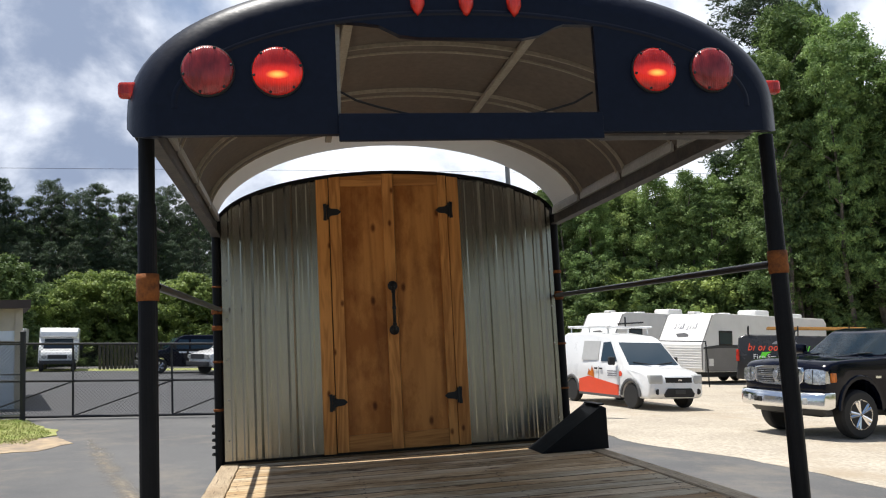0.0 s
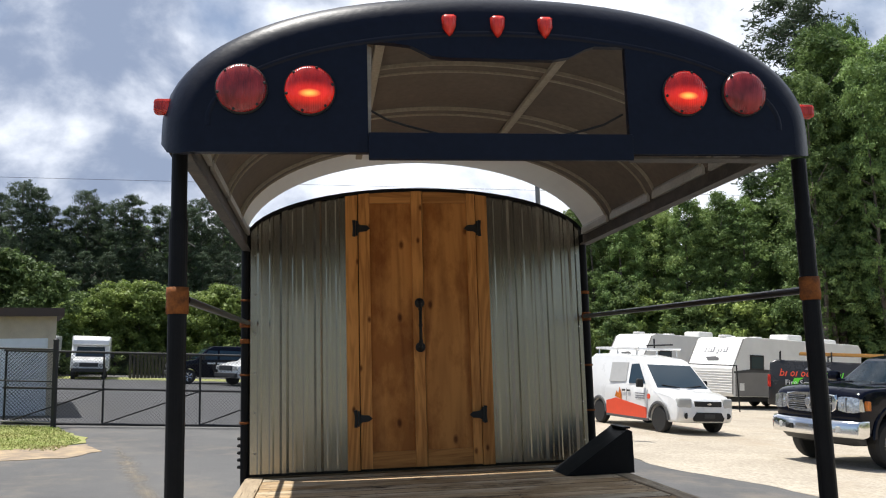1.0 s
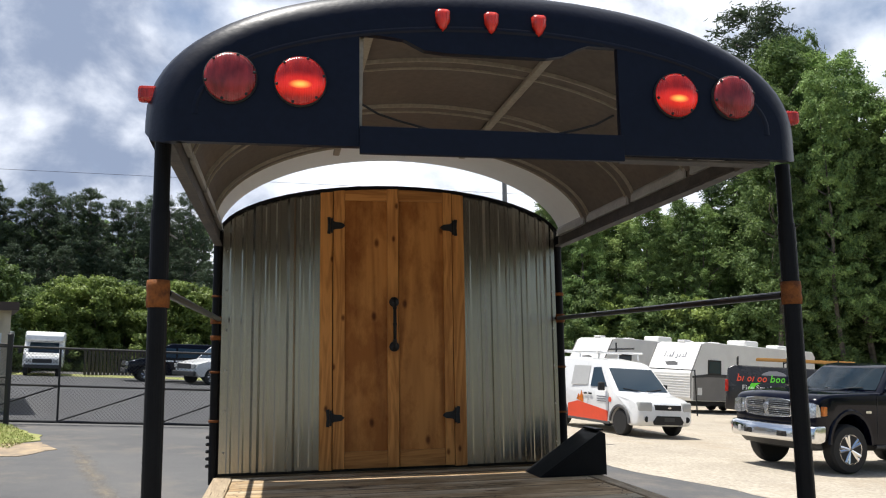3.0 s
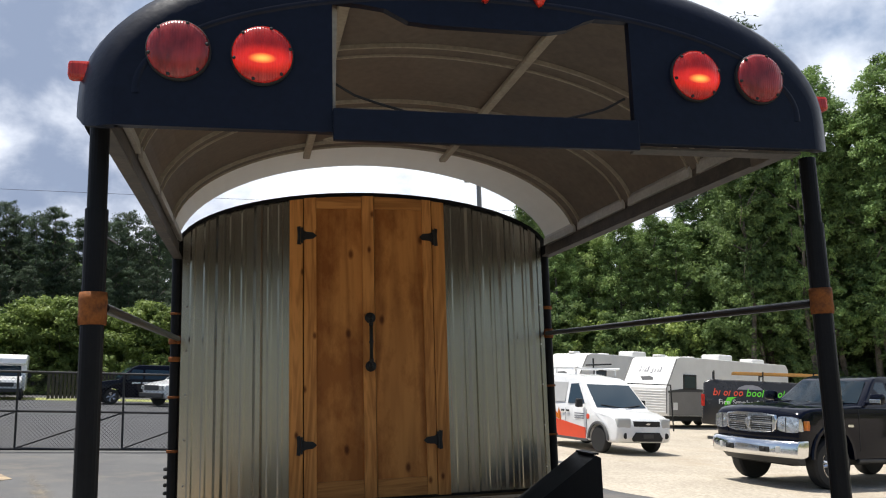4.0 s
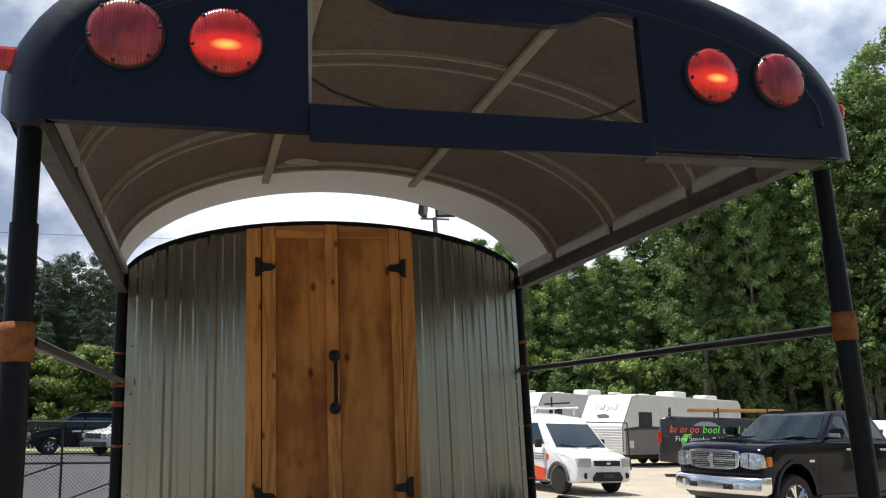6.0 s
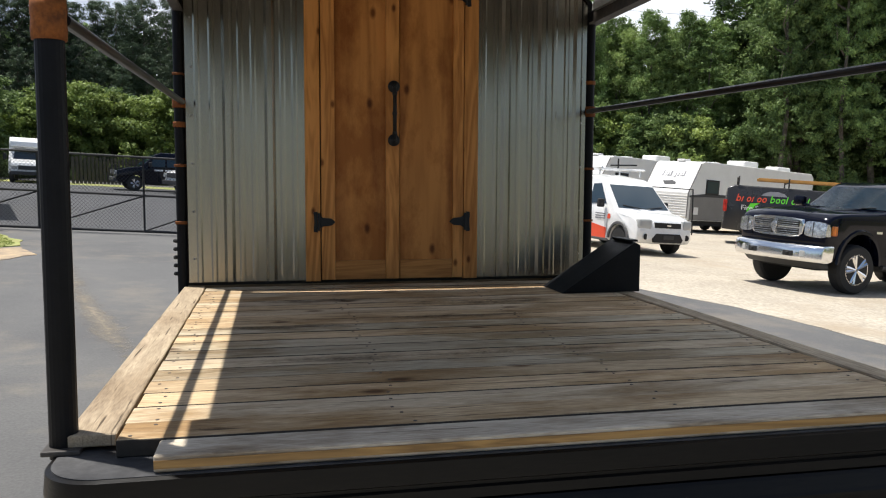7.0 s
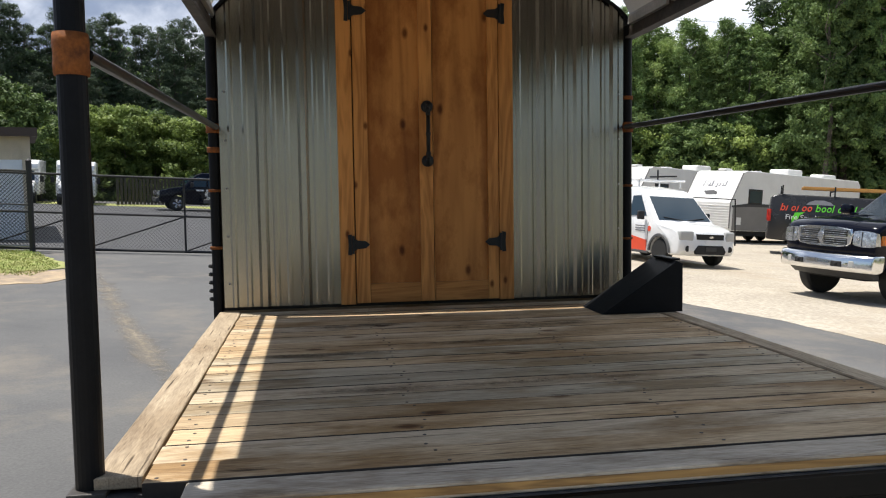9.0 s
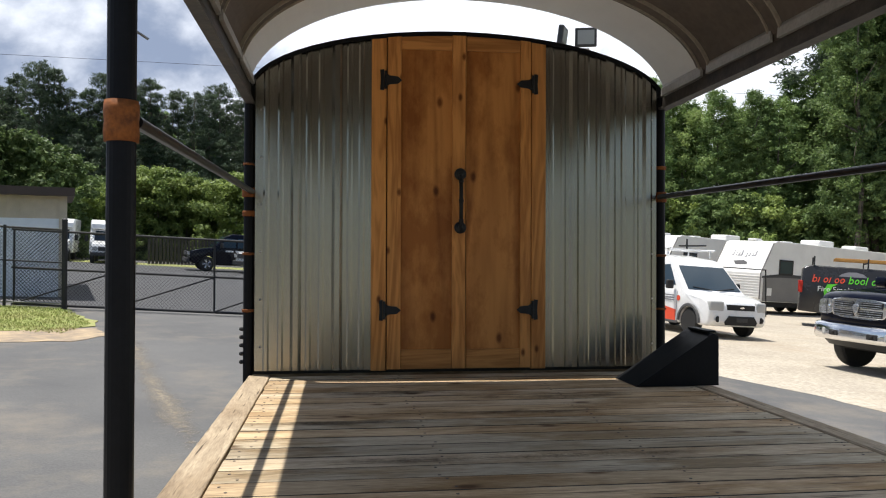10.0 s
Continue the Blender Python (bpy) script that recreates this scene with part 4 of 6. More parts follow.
bead = lambda d: [(CX - 0.985 - d, 2.45)] + arch(0.985 + d, 2.47, 2.776 + d, 44, CX) + [(CX + 0.985 + d, 2.45)]
loft(bm, [[(x, FY0 + yy, z) for x, z in bead(d)] for d, yy in ((0.0, 0.001), (0.006, -0.005), (0.014, -0.005), (0.022, 0.001))])
part("pressed_bead", bm, M_BLACK, cap, smooth=True)
part("window_bar", boxed(WX0 - 0.0, WX1 + 0.004, -2.897, -2.8785, 2.332, WZ0 + 0.002, 0.003), M_BLACK, cap, "flat black bar under the open window")
part("window_edge", prismed([(WX0 - 0.001, WZ0), (WX0 + 0.010, WZ0), (WX0 + 0.016, WZ1 - 0.01), (WX0 - 0.001, WZ1)], "y", -2.848, -2.835), M_RIB, cap, "pale cut edge of the window")
part("underside_ledge", boxed(0.42, 0.98, -2.85, -2.79, 2.350, 2.357), M_RAIL, cap, "thin grey steel ledge under the bus end")
for xa, za in ((WX0, 2.53), (WX1, 2.52)):       # thin wires that sag behind the opening
    bm = bmesh.new()
    sag = [(xa + (-0.06 - xa) * f, -2.82 + 0.04 * f, za - 0.115 * f ** 0.6) for f in (0, 0.15, 0.3, 0.5, 0.75, 1.0)]
    for p, q in zip(sag, sag[1:]):
        tube(bm, p, q, 0.004, 6)
    part("wire", bm, M_RUBBER, cap, "thin dark wire sagging behind the window")


def round_lamp(x, z, r, lit):
    """A round warning lamp: a dark rim, a domed lens and its screws."""
    m = pose(x, FY0, z, 90)
    rim = part("lamp", lathe(bmesh.new(), [(r * 1.035, 0), (r * 1.035, 0.010), (r * 1.0, 0.014)], None, 36), M_RUBBER, cap, "round red warning lamp, " + ("lit" if lit else "unlit"), m=m, smooth=False)
    me = part("lamp_lens", lathe(bmesh.new(), [(r * 1.0, 0.0), (r * 0.98, 0.008), (r * 0.86, 0.015), (r * 0.6, 0.021), (r * 0.3, 0.024), (0.0, 0.025)], None, 36),
              M_REDLIT if lit else M_REDLENS, rim, smooth=True, m=pose(0, 0, 0.010))
    for k in range(6):
        a = math.radians(60 * k + 12)
        part("screw", lathe(bmesh.new(), [(0.005, 0), (0.005, 0.004), (0.001, 0.006)], pose(r * 0.93 * math.cos(a), r * 0.93 * math.sin(a), 0.020), 8), M_RUBBER, rim)


round_lamp(-0.925, 2.572, 0.083, False)
round_lamp(-0.703, 2.570, 0.083, True)
round_lamp(0.610, 2.580, 0.080, True)
round_lamp(0.831, 2.582, 0.080, False)


def marker(x, y, z, m):
    """A small marker lamp, rounded above and pointed below."""
    rings = []
    for d, s in ((0.0, 1.0), (0.014, 0.95), (0.024, 0.7), (0.028, 0.3)):
        rings.append([(px * s * 0.8, -d, pz * s * 0.86) for px, pz in ((-0.032, 0.03), (-0.02, 0.038), (0.02, 0.038), (0.032, 0.03), (0.03, -0.012), (0.014, -0.042), (0, -0.052), (-0.014, -0.042), (-0.03, -0.012))])
    bm = bmesh.new()
    rows = loft(bm, rings, closed=True)
    bm.faces.new(rows[-1])
    bm.faces.new(rows[0])
    part("marker_lamp", bm, M_MARKER, cap, "small red marker lamp", smooth=True, m=m)


for x in (-0.245, -0.075, 0.095):
    marker(x, 0, 0, pose(x + 0.018, -2.880, 2.816))
part("side_marker", boxed(CX - 1.192, CX - 1.127, -2.785, -2.745, 2.518, 2.572, 0.012), M_MARKER, cap, "small red side marker lamp")
part("side_marker", boxed(1.10, 1.204, -2.725, -2.68, 2.55, 2.602, 0.012), M_MARKER, cap, "small red side marker lamp")

# rear body below the deck, with the pressed bumper
def rounded(hw, yf, yb, r, n=8, cx=0.02):
    pts = [(cx - hw, yb)]
    for k in range(n + 1):
        a = math.radians(180 + 90 * k / n)
        pts.append((cx - hw + r + r * math.cos(a), yf + r + r * math.sin(a)))
    for k in range(n + 1):
        a = math.radians(270 + 90 * k / n)
        pts.append((cx + hw - r + r * math.cos(a), yf + r + r * math.sin(a)))
    pts.append((cx + hw, yb))
    return pts


bm = bmesh.new()
prof = [(0.910, -0.014), (0.905, 0.0), (0.866, 0.003), (0.855, 0.003), (0.850, -0.005), (0.842, -0.005), (0.838, 0.004), (0.815, 0.005), (0.808, -0.02)]
loft(bm, [[(x, y, z) for x, y in rounded(1.18 + d, -2.845 - d, -2.45, 0.13, 18, 0.005)] for z, d in prof])
body_edge = part("body_edge", bm, M_BUMPER, trailer, "black painted steel edge below the deck", smooth="edges")
part("top_plate", prismed(rounded(1.168, -2.833, -2.45, 0.12, 18, 0.005), "z", 0.900, 0.911), M_DUSTY, body_edge, "dusty black top plate")
bm = bmesh.new()
prof = [(0.812, -0.03), (0.808, -0.004), (0.800, 0.002), (0.768, 0.016), (0.760, 0.021), (0.752, 0.022), (0.722, 0.015), (0.716, 0.010), (0.711, 0.0), (0.706, 0.0), (0.674, 0.014), (0.666, 0.020), (0.658, 0.021),
        (0.630, 0.014), (0.624, 0.009), (0.619, 0.0), (0.614, 0.0), (0.584, 0.013), (0.576, 0.018), (0.568, 0.019), (0.540, 0.011), (0.530, -0.002), (0.527, -0.03)]
loft(bm, [[(x, y, z) for x, y in rounded(1.18 + d, -2.85 - d, -2.3, 0.15, 18, 0.005)] for z, d in prof])
bumper = part("bumper", bm, M_BUMPER, trailer, "black painted ribbed steel bumper", smooth="edges")
for e in bumper.data.edges:      # round at the corners, crisp along the ridges
    za, zb = (bumper.data.vertices[v].co.z for v in e.vertices)
    if abs(za - zb) < 0.0005:
        e.use_edge_sharp = True
part("plate_recess", prismed([(-0.352, 0.660), (-0.312, 0.724), (0.245, 0.724), (0.285, 0.660)], "y", -2.868, -2.84, 0.004), M_BUMPER, bumper, "flat plate panel on the bumper")
for z in (0.716, 0.672):
    part("plate_seam", boxed(-0.27, 0.17, -2.8695, -2.8675, z - 0.002, z + 0.002), M_RUBBER, bumper)
rs = random.Random(3)
for k in range(11):
    r = rs.uniform(0.0009, 0.0020)
    x = rs.gauss(-0.205, 0.014) if k < 8 else rs.uniform(-0.15, 0.1)
    part("paint_speck", lathe(bmesh.new(), [(r, 0), (0.6 * r, 0.001)], pose(x, -2.869, rs.uniform(0.668, 0.712), 90), 6), M_PRINTWHITE, bumper)
for x in (-0.98, -0.535, 0.385, 0.95):
    for z in (0.738, 0.646):
        part("bolt", lathe(bmesh.new(), [(0.012, -0.004), (0.012, 0.003), (0.010, 0.005), (0.0, 0.006)], pose(x, -2.8715, z, 90), 12), M_BUMPER, bumper)
part("under_body", boxed(-0.8, 0.8, -2.2, 2.0, 0.42, 0.80), M_RUBBER, trailer, "dark chassis under the deck")
for x in (-0.98, 0.98):
    m = pose(x + 0.02, 1.1, ground(x, 1.1) + 0.36, 0, 90)
    part("trailer_wheel", lathe(bmesh.new(), [(0.2, -0.1), (0.34, -0.11), (0.36, -0.08), (0.36, 0.08), (0.34, 0.11), (0.2, 0.1)], None, 28), M_RUBBER, trailer, "black trailer wheel", m=m)

# wedge block on the deck
wedge = tagged(part("wedge_ramp", prismed([(0.80, DECK + 0.002), (1.235, DECK + 0.002), (1.235, 1.20), (1.205, 1.215)], "y", -0.64, -0.33, 0.004), M_BLACK_POST),
               "black painted wooden wedge standing on the deck", "wedge")
part("wedge_cap", boxed(1.19, 1.238, -0.60, -0.37, 1.2145, 1.226, 0.002), M_BLACK_POST, wedge)

# deck boards, one by one
NAIL = bpy.data.meshes.new("nail")
nb = lathe(bmesh.new(), [(0.005, -0.002), (0.005, 0.0006), (0.0, 0.0008)], None, 8)
nb.to_mesh(NAIL)
nb.free()
rng = random.Random(5)
y = -2.705
w0 = 0.138
k = 0
while y < -0.06:
    w = min(w0 + rng.uniform(-0.004, 0.004), -0.045 - y)
    if w < 0.05:
        break
    x0 = -1.034 + rng.uniform(-0.003, 0.004)
    x1 = 1.106 + rng.uniform(-0.006, 0.004)
    top = DECK + rng.uniform(-0.0015, 0.0015)
    board = part("deck_board", boxed(x0, x1, y + 0.0018, y + w - 0.0018, 0.912, top, 0.002, 1), rng.choice(M_DECKS), trailer)
    board.data.materials.append(M_GAP)          # dark colour on the sides stands in for shade in the joints
    for f in board.data.polygons:
        if abs(f.normal.y) > 0.3:
            f.material_index = 1
    for nx in (x0 + 0.05, -0.36, 0.36, x1 - 0.05):
        for ny in (0.032, w - 0.032):
            part("nail", NAIL, M_NAIL, board, m=pose(nx + rng.uniform(-0.025, 0.025), y + ny + rng.uniform(-0.012, 0.012), top + 0.0005))
    y += w
    k += 1
part("edge_board", boxed(-1.155, -1.040, -2.648, -0.045, 0.922, DECK + 0.002, 0.003, 1), M_DECK_SIDE, trailer, "weathered plank along the deck's edge")
part("edge_board", boxed(1.115, 1.205, -2.665, -0.045, 0.912, DECK + 0.003, 0.005, 1), M_DECK_SIDE, trailer, "weathered plank along the deck's edge")
for cx, cy, lx, ly in ((0.25, -1.955, 0.60, 0.15), (0.07, -1.215, 0.75, 0.17), (-0.60, -1.36, 0.65, 0.15), (-0.28, -1.96, 0.95, 0.14), (0.30, -0.85, 1.0, 0.22), (-0.45, -0.70, 0.9, 0.2)):
    bm = bmesh.new()        # old brown stains soaked into the boards
    uv = bm.loops.layers.uv.new("UVMap")
    spots = ((0, 0), (0, 1), (1, 1), (1, 0))
    f = bm.faces.new([bm.verts.new((cx + (v - 0.5) * lx, cy + (u - 0.5) * ly, DECK + 0.0032)) for u, v in spots])
    for loop, at in zip(f.loops, spots):
        loop[uv].uv = at
    part("stain", bm, M_STAIN, trailer, "dark brown stain soaked into the deck boards")
fb = part("front_board", boxed(-0.935, 1.16, -2.822, -2.712, 0.912, DECK + 0.001, 0.004, 1), M_DECK_PALE, trailer, "weathered front plank with pale sawn edge")
part("sawn_edge", boxed(-0.934, 1.159, -2.8255, -2.8215, 0.922, DECK - 0.010), M_FRESH, fb, "pale yellow sawn edge")


# ---- vehicles ----
def on_ground(x, y, heading, scale=1.0):
    """A pose on the sloping lot, x ahead along the heading (a plan vector)."""
    d = Vector((heading[0], heading[1], 0)).normalized()
    e = 0.5
    nrm = Vector((-(ground(x + e, y) - ground(x - e, y)) / (2 * e), -(ground(x, y + e) - ground(x, y - e)) / (2 * e), 1)).normalized()
    d = (d - nrm * d.dot(nrm)).normalized()
    left = nrm.cross(d)
    m = Matrix((d, left, nrm)).transposed().to_4x4()
    return Matrix.Translation((x, y, ground(x, y) + 0.006)) @ m @ Matrix.Diagonal((scale, scale, scale, 1))


def bent(bm, amount, x_from, x_full, more=0.0):
    """Bows the front of a vehicle back towards its sides, in plan."""
    for v in bm.verts:
        k = max(0.0, min(1.0, (v.co.x - x_from) / (x_full - x_from)))
        v.co.x -= k * (amount * v.co.y ** 2 + more * v.co.y ** 6)
    return bm


def hull(outline, hw, bevel=0.05, taper=None, seg=3, nose=None, bow=None, crown=None):
    """A side outline (x ahead, z up) drawn out across the width; taper (z0, z1, factor) leans the upper sides in."""
    bm = bmesh.new()
    rows = loft(bm, [[(x, f * hw, z) for x, z in outline] for f in (-1, -0.8, -0.5, -0.2, 0.2, 0.5, 0.8, 1)], closed=True)
    bm.faces.new(rows[0])
    bm.faces.new(list(reversed(rows[-1])))
    for v in bm.verts:
        if crown and v.co.z > crown[1] and v.co.x > crown[2]:
            v.co.z += crown[0] * (1 - (v.co.y / hw) ** 2)
        if taper and v.co.z > taper[0]:
            v.co.y *= 1 - (1 - taper[2]) * (v.co.z - taper[0]) / (taper[1] - taper[0])
        if nose and v.co.x > nose[0]:
            v.co.y *= 1 - (1 - nose[2]) * ((v.co.x - nose[0]) / (nose[1] - nose[0])) ** 2
    if bow:
        bent(bm, *bow)
    bmesh.ops.recalc_face_normals(bm, faces=bm.faces)
    if bevel:
        es = [e for e in bm.edges if len(e.link_faces) == 2 and e.calc_face_angle(0) > 0.55]
        bmesh.ops.bevel(bm, geom=es, offset=bevel, segments=seg, profile=0.5, affect="EDGES", clamp_overlap=True)
    return bm


def strip(x0, x1, y0, y1, z0, z1, n=6):
    """A bar across a vehicle, cut into short lengths so that it can follow a bowed front."""
    bm = bmesh.new()
    rows = loft(bm, [[(x0, y, z0), (x1, y, z0), (x1, y, z1), (x0, y, z1)] for y in (y0 + (y1 - y0) * k / n for k in range(n + 1))], closed=True)
    bm.faces.new(rows[0])
    bm.faces.new(list(reversed(rows[-1])))
    return bm


def pane(pts, out, thick=0.006):
    """A flat pane through 3D corners, standing a little proud along out."""
    o = Vector(out).normalized()
    bm = bmesh.new()
    a = [bm.verts.new(Vector(p) + o * 0.002) for p in pts]
    b = [bm.verts.new(Vector(p) + o * (0.002 + thick)) for p in pts]
    bm.faces.new(a)
    bm.faces.new(list(reversed(b)))
    for i in range(len(pts)):
        j = (i + 1) % len(pts)
        bm.faces.new((a[i], a[j], b[j], b[i]))
    return bm


def wheel(parent, x, y, r, w, rim_mat, spokes=5, steer=0):
    s = 1 if y > 0 else -1
    m = pose(x, y, r, -90 * s, 0, steer)
    ty = part("wheel", lathe(bmesh.new(), [(r * 0.62, -w / 2), (r * 0.9, -w / 2), (r * 0.98, -w * 0.36), (r, -w * 0.2), (r, w * 0.2), (r * 0.98, w * 0.36), (r * 0.9, w / 2), (r * 0.62, w / 2)], None, 30), M_RUBBER, parent, "black tyre", m=m)
    bm = lathe(bmesh.new(), [(r * 0.62, w * 0.5 - 0.01), (r * 0.58, w * 0.5), (r * 0.54, w * 0.3), (0.0, w * 0.22)], None, 30)
    rim = part("rim", bm, M_PLASTIC if spokes else rim_mat, ty)
    if not spokes:          # pressed steel wheel: a raised hub ring and its dark vents
        part("hub_cap", lathe(bmesh.new(), [(r * 0.30, w * 0.26), (r * 0.28, w * 0.40), (r * 0.12, w * 0.44), (0.0, w * 0.45)], None, 18), rim_mat, rim)
        for k in range(8):
            a = math.pi * k / 4
            part("vent", lathe(bmesh.new(), [(r * 0.06, w * 0.20), (r * 0.06, w * 0.315), (0.0, w * 0.32)], pose(r * 0.42 * math.cos(a), r * 0.42 * math.sin(a), 0), 8), M_RUBBER, rim)
    if spokes:
        bm = bmesh.new()
        for k in range(spokes):
            a = 2 * math.pi * k / spokes
            for da in (-0.16, 0.16):
                c, c2 = Vector((math.cos(a + da * 0.4), math.sin(a + da * 0.4), 0)), Vector((math.cos(a + da), math.sin(a + da), 0))
                tube(bm, c * r * 0.06 + Vector((0, 0, w * 0.42)), c2 * r * 0.58 + Vector((0, 0, w * 0.46)), r * 0.075, 6)
        lathe(bm, [(r * 0.14, w * 0.3), (r * 0.14, w * 0.47), (r * 0.09, w * 0.5)], None, 16)
        lathe(bm, [(r * 0.62, w * 0.46), (r * 0.62, w * 0.5), (r * 0.57, w * 0.5), (r * 0.57, w * 0.46)], None, 30)
        part("spokes", bm, rim_mat, ty, "bright five-spoke alloy")
    return ty


def seam(parent, pts, y, out):
    """A door gap drawn as a thin dark strip along a line of side points."""
    for (x0, z0), (x1, z1) in zip(pts, pts[1:]):
        d = Vector((x1 - x0, 0, z1 - z0)).normalized()
        n = Vector((-d.z, 0, d.x)) * 0.006
        part("door_gap", pane([(x0 - n.x, y, z0 - n.z), (x1 - n.x, y, z1 - n.z), (x1 + n.x, y, z1 + n.z), (x0 + n.x, y, z0 + n.z)], (0, out, 0), 0.001), M_RUBBER, parent)


def pickup(m):
    t = thing("pickup_truck", "black crew-cab pickup truck with chrome bumper, parked on gravel", "truck", at=m)
    wb = 3.57
    BOW = (0.15, 0.25, 0.85)
    low = [(0.90, 0.56), (0.965, 0.72), (0.99, 0.98), (0.98, 1.14), (0.94, 1.22), (0.84, 1.285), (0.62, 1.325), (0.2, 1.355), (-0.62, 1.40), (-1.2, 1.40), (-3.0, 1.40), (-4.76, 1.42), (-4.80, 0.66), (-4.30, 0.60)]
    under = [(-wb - 0.51, 0.60)] + [(-wb + 0.51 * math.cos(math.radians(a)), 0.52 + 0.51 * math.sin(math.radians(a))) for a in range(165, 0, -15)] + [(-wb + 0.51, 0.50), (-0.54, 0.48)]
    under += [(0.53 * math.cos(math.radians(a)), 0.50 + 0.53 * math.sin(math.radians(a))) for a in range(165, 0, -15)] + [(0.54, 0.55)]
    body = part("body", hull(low + under, 1.0, 0.05, None, 4, (0.3, 0.99, 0.955), BOW, (0.045, 1.15, -0.7)), M_CARBLACK, t, "glossy black body", smooth="edges")
    cab = part("cab", hull([(-0.56, 1.34), (-0.66, 1.41), (-1.30, 1.83), (-1.46, 1.905), (-1.75, 1.945), (-2.5, 1.95), (-2.75, 1.88), (-3.02, 1.41), (-3.02, 1.34)], 0.97, 0.05, (1.40, 1.95, 0.77), 3, None, (0.22, -1.9, -0.9)), M_CARBLACK, t, smooth="edges")
    for s in (1, -1):       # raised hood edges
        part("hood_bulge", bent(hull([(0.86, 1.29), (-0.55, 1.42), (-0.55, 1.462), (0.5, 1.375), (0.76, 1.338)], 0.10, 0.02), 0, 0, 1), M_CARBLACK, body, m=pose(0, s * 0.45, -0.004), smooth="edges")
    yw = lambda z: 0.97 * (1 - 0.23 * (z - 1.40) / 0.55) + 0.001
    bm = bmesh.new()
    rows = []
    for k in range(9):
        f = -1 + k / 4
        r = []
        for j in range(4):
            z = 1.435 + (1.83 - 1.435) * j / 3
            y = f * (yw(z) - 0.085)
            x = -0.66 - (z - 1.41) * 0.64 / 0.42
            kk = max(0.0, min(1.0, (x + 1.9) / 1.0))
            r.append((x - kk * 0.22 * y * y + 0.012, y, z + 0.010))
        rows.append(r)
    loft(bm, rows)
    bmesh.ops.solidify(bm, geom=bm.faces[:], thickness=0.004)
    part("windscreen", bm, M_GLASS, cab, smooth="edges")
    for s in (1, -1):
        for quad in ([(-1.06, 1.45), (-1.74, 1.45), (-1.74, 1.83), (-1.52, 1.83)], [(-1.84, 1.45), (-2.84, 1.45), (-2.66, 1.83), (-1.84, 1.83)]):
            part("side_window", pane([(x, s * yw(z), z) for x, z in quad], (0, s, 0.3)), M_GLASS, cab)
        part("mirror", box(bmesh.new(), -1.06, -0.92, s * 1.20 - 0.13, s * 1.20 + 0.13, 1.44, 1.63, 0.05, 3), M_CARBLACK, cab, "black mirror", smooth="edges")
        if s > 0:
            part("mirror_cap", box(bmesh.new(), -0.925, -0.905, s * 1.20 - 0.11, s * 1.20 + 0.11, 1.46, 1.53, 0.008, 2), M_CHROME, cab, "chrome mirror cap")
        part("mirror_arm", boxed(-1.03, -0.95, min(s * 0.9, s * 1.12), max(s * 0.9, s * 1.12), 1.43, 1.48, 0.01), M_CARBLACK, cab)
        for x in (-1.62, -2.70):
            part("door_handle", boxed(x - 0.11, x + 0.11, s * 1.0 - 0.012 if s > 0 else s * 1.03, s * 1.03 if s > 0 else s * 1.0 + 0.012, 1.24, 1.275, 0.008), M_CHROME, body, "chrome handle")
        seam(body, [(-0.72, 0.62), (-0.72, 1.34)], s * 1.0, s)
        seam(body, [(-1.79, 0.58), (-1.79, 1.36)], s * 1.0, s)
        seam(body, [(-2.97, 0.80), (-2.97, 1.36)], s * 1.0, s)
        part("side_badge", boxed(-0.55, -0.40, min(s * 1.0, s * 1.008), max(s * 1.0, s * 1.008), 1.04, 1.08), M_CHROME, body)
        part("step_bar", tubed((-0.7, s * 0.95, 0.47), (-2.8, s * 0.95, 0.47), 0.045, 10), M_PLASTIC, t)
        bm = bmesh.new()        # headlight wrapped round the corner
        rows = []
        for y, za, zb in ((0.585, 0.96, 1.17), (0.66, 0.935, 1.185), (0.76, 0.925, 1.185), (0.86, 0.925, 1.18), (0.93, 0.935, 1.165), (0.962, 0.95, 1.15)):
            rows.append([(0.78, s * y, za), (1.005, s * y, za), (1.008, s * y, (za + zb) / 2), (0.992, s * y, zb), (0.78, s * y, zb)])
        loft(bm, rows, closed=True)
        bm.faces.new([bm.verts.new(p) for p in rows[-1]])
        hl = part("headlight", bent(bm, *BOW), M_LAMPBOX, body, "clear headlight with dark bezel", smooth="edges")
        part("divider", bent(strip(0.995, 1.011, s * 0.735 - 0.006, s * 0.735 + 0.006, 0.94, 1.17, 2), *BOW), M_PLASTIC, hl)
        part("bulb", lathe(bmesh.new(), [(0.035, 0), (0.032, 0.004), (0.0, 0.006)], pose(1.008 - 0.15 * 0.66 ** 2, s * 0.66, 1.06, 0, 90, -12 * s), 14), M_CHROME, hl)
        part("turn_lens", bent(box(bmesh.new(), 0.70, 0.88, min(s * 0.88, s * 0.985), max(s * 0.88, s * 0.985), 0.965, 1.13, 0.02, 2), *BOW), M_AMBER, hl, "amber corner lens")
        part("arch_lip", loft_ring(0.0, 0.50, 0.53, s * 1.0, s), M_CARBLACK, body, smooth="edges")
        part("arch_lip", loft_ring(-wb, 0.52, 0.51, s * 1.0, s), M_CARBLACK, body, smooth="edges")
        for x in (0.0, -wb):
            wheel(t, x, s * 0.86, 0.42, 0.28, M_CHROME, 5, -8 if x == 0 else 0)
    ring = [(-0.55, 1.205), (-0.3, 1.225), (0, 1.23), (0.3, 1.225), (0.55, 1.205), (0.585, 1.13), (0.555, 0.96), (0.50, 0.915), (0.3, 0.90), (0, 0.895), (-0.3, 0.90), (-0.50, 0.915), (-0.555, 0.96), (-0.585, 1.13)]
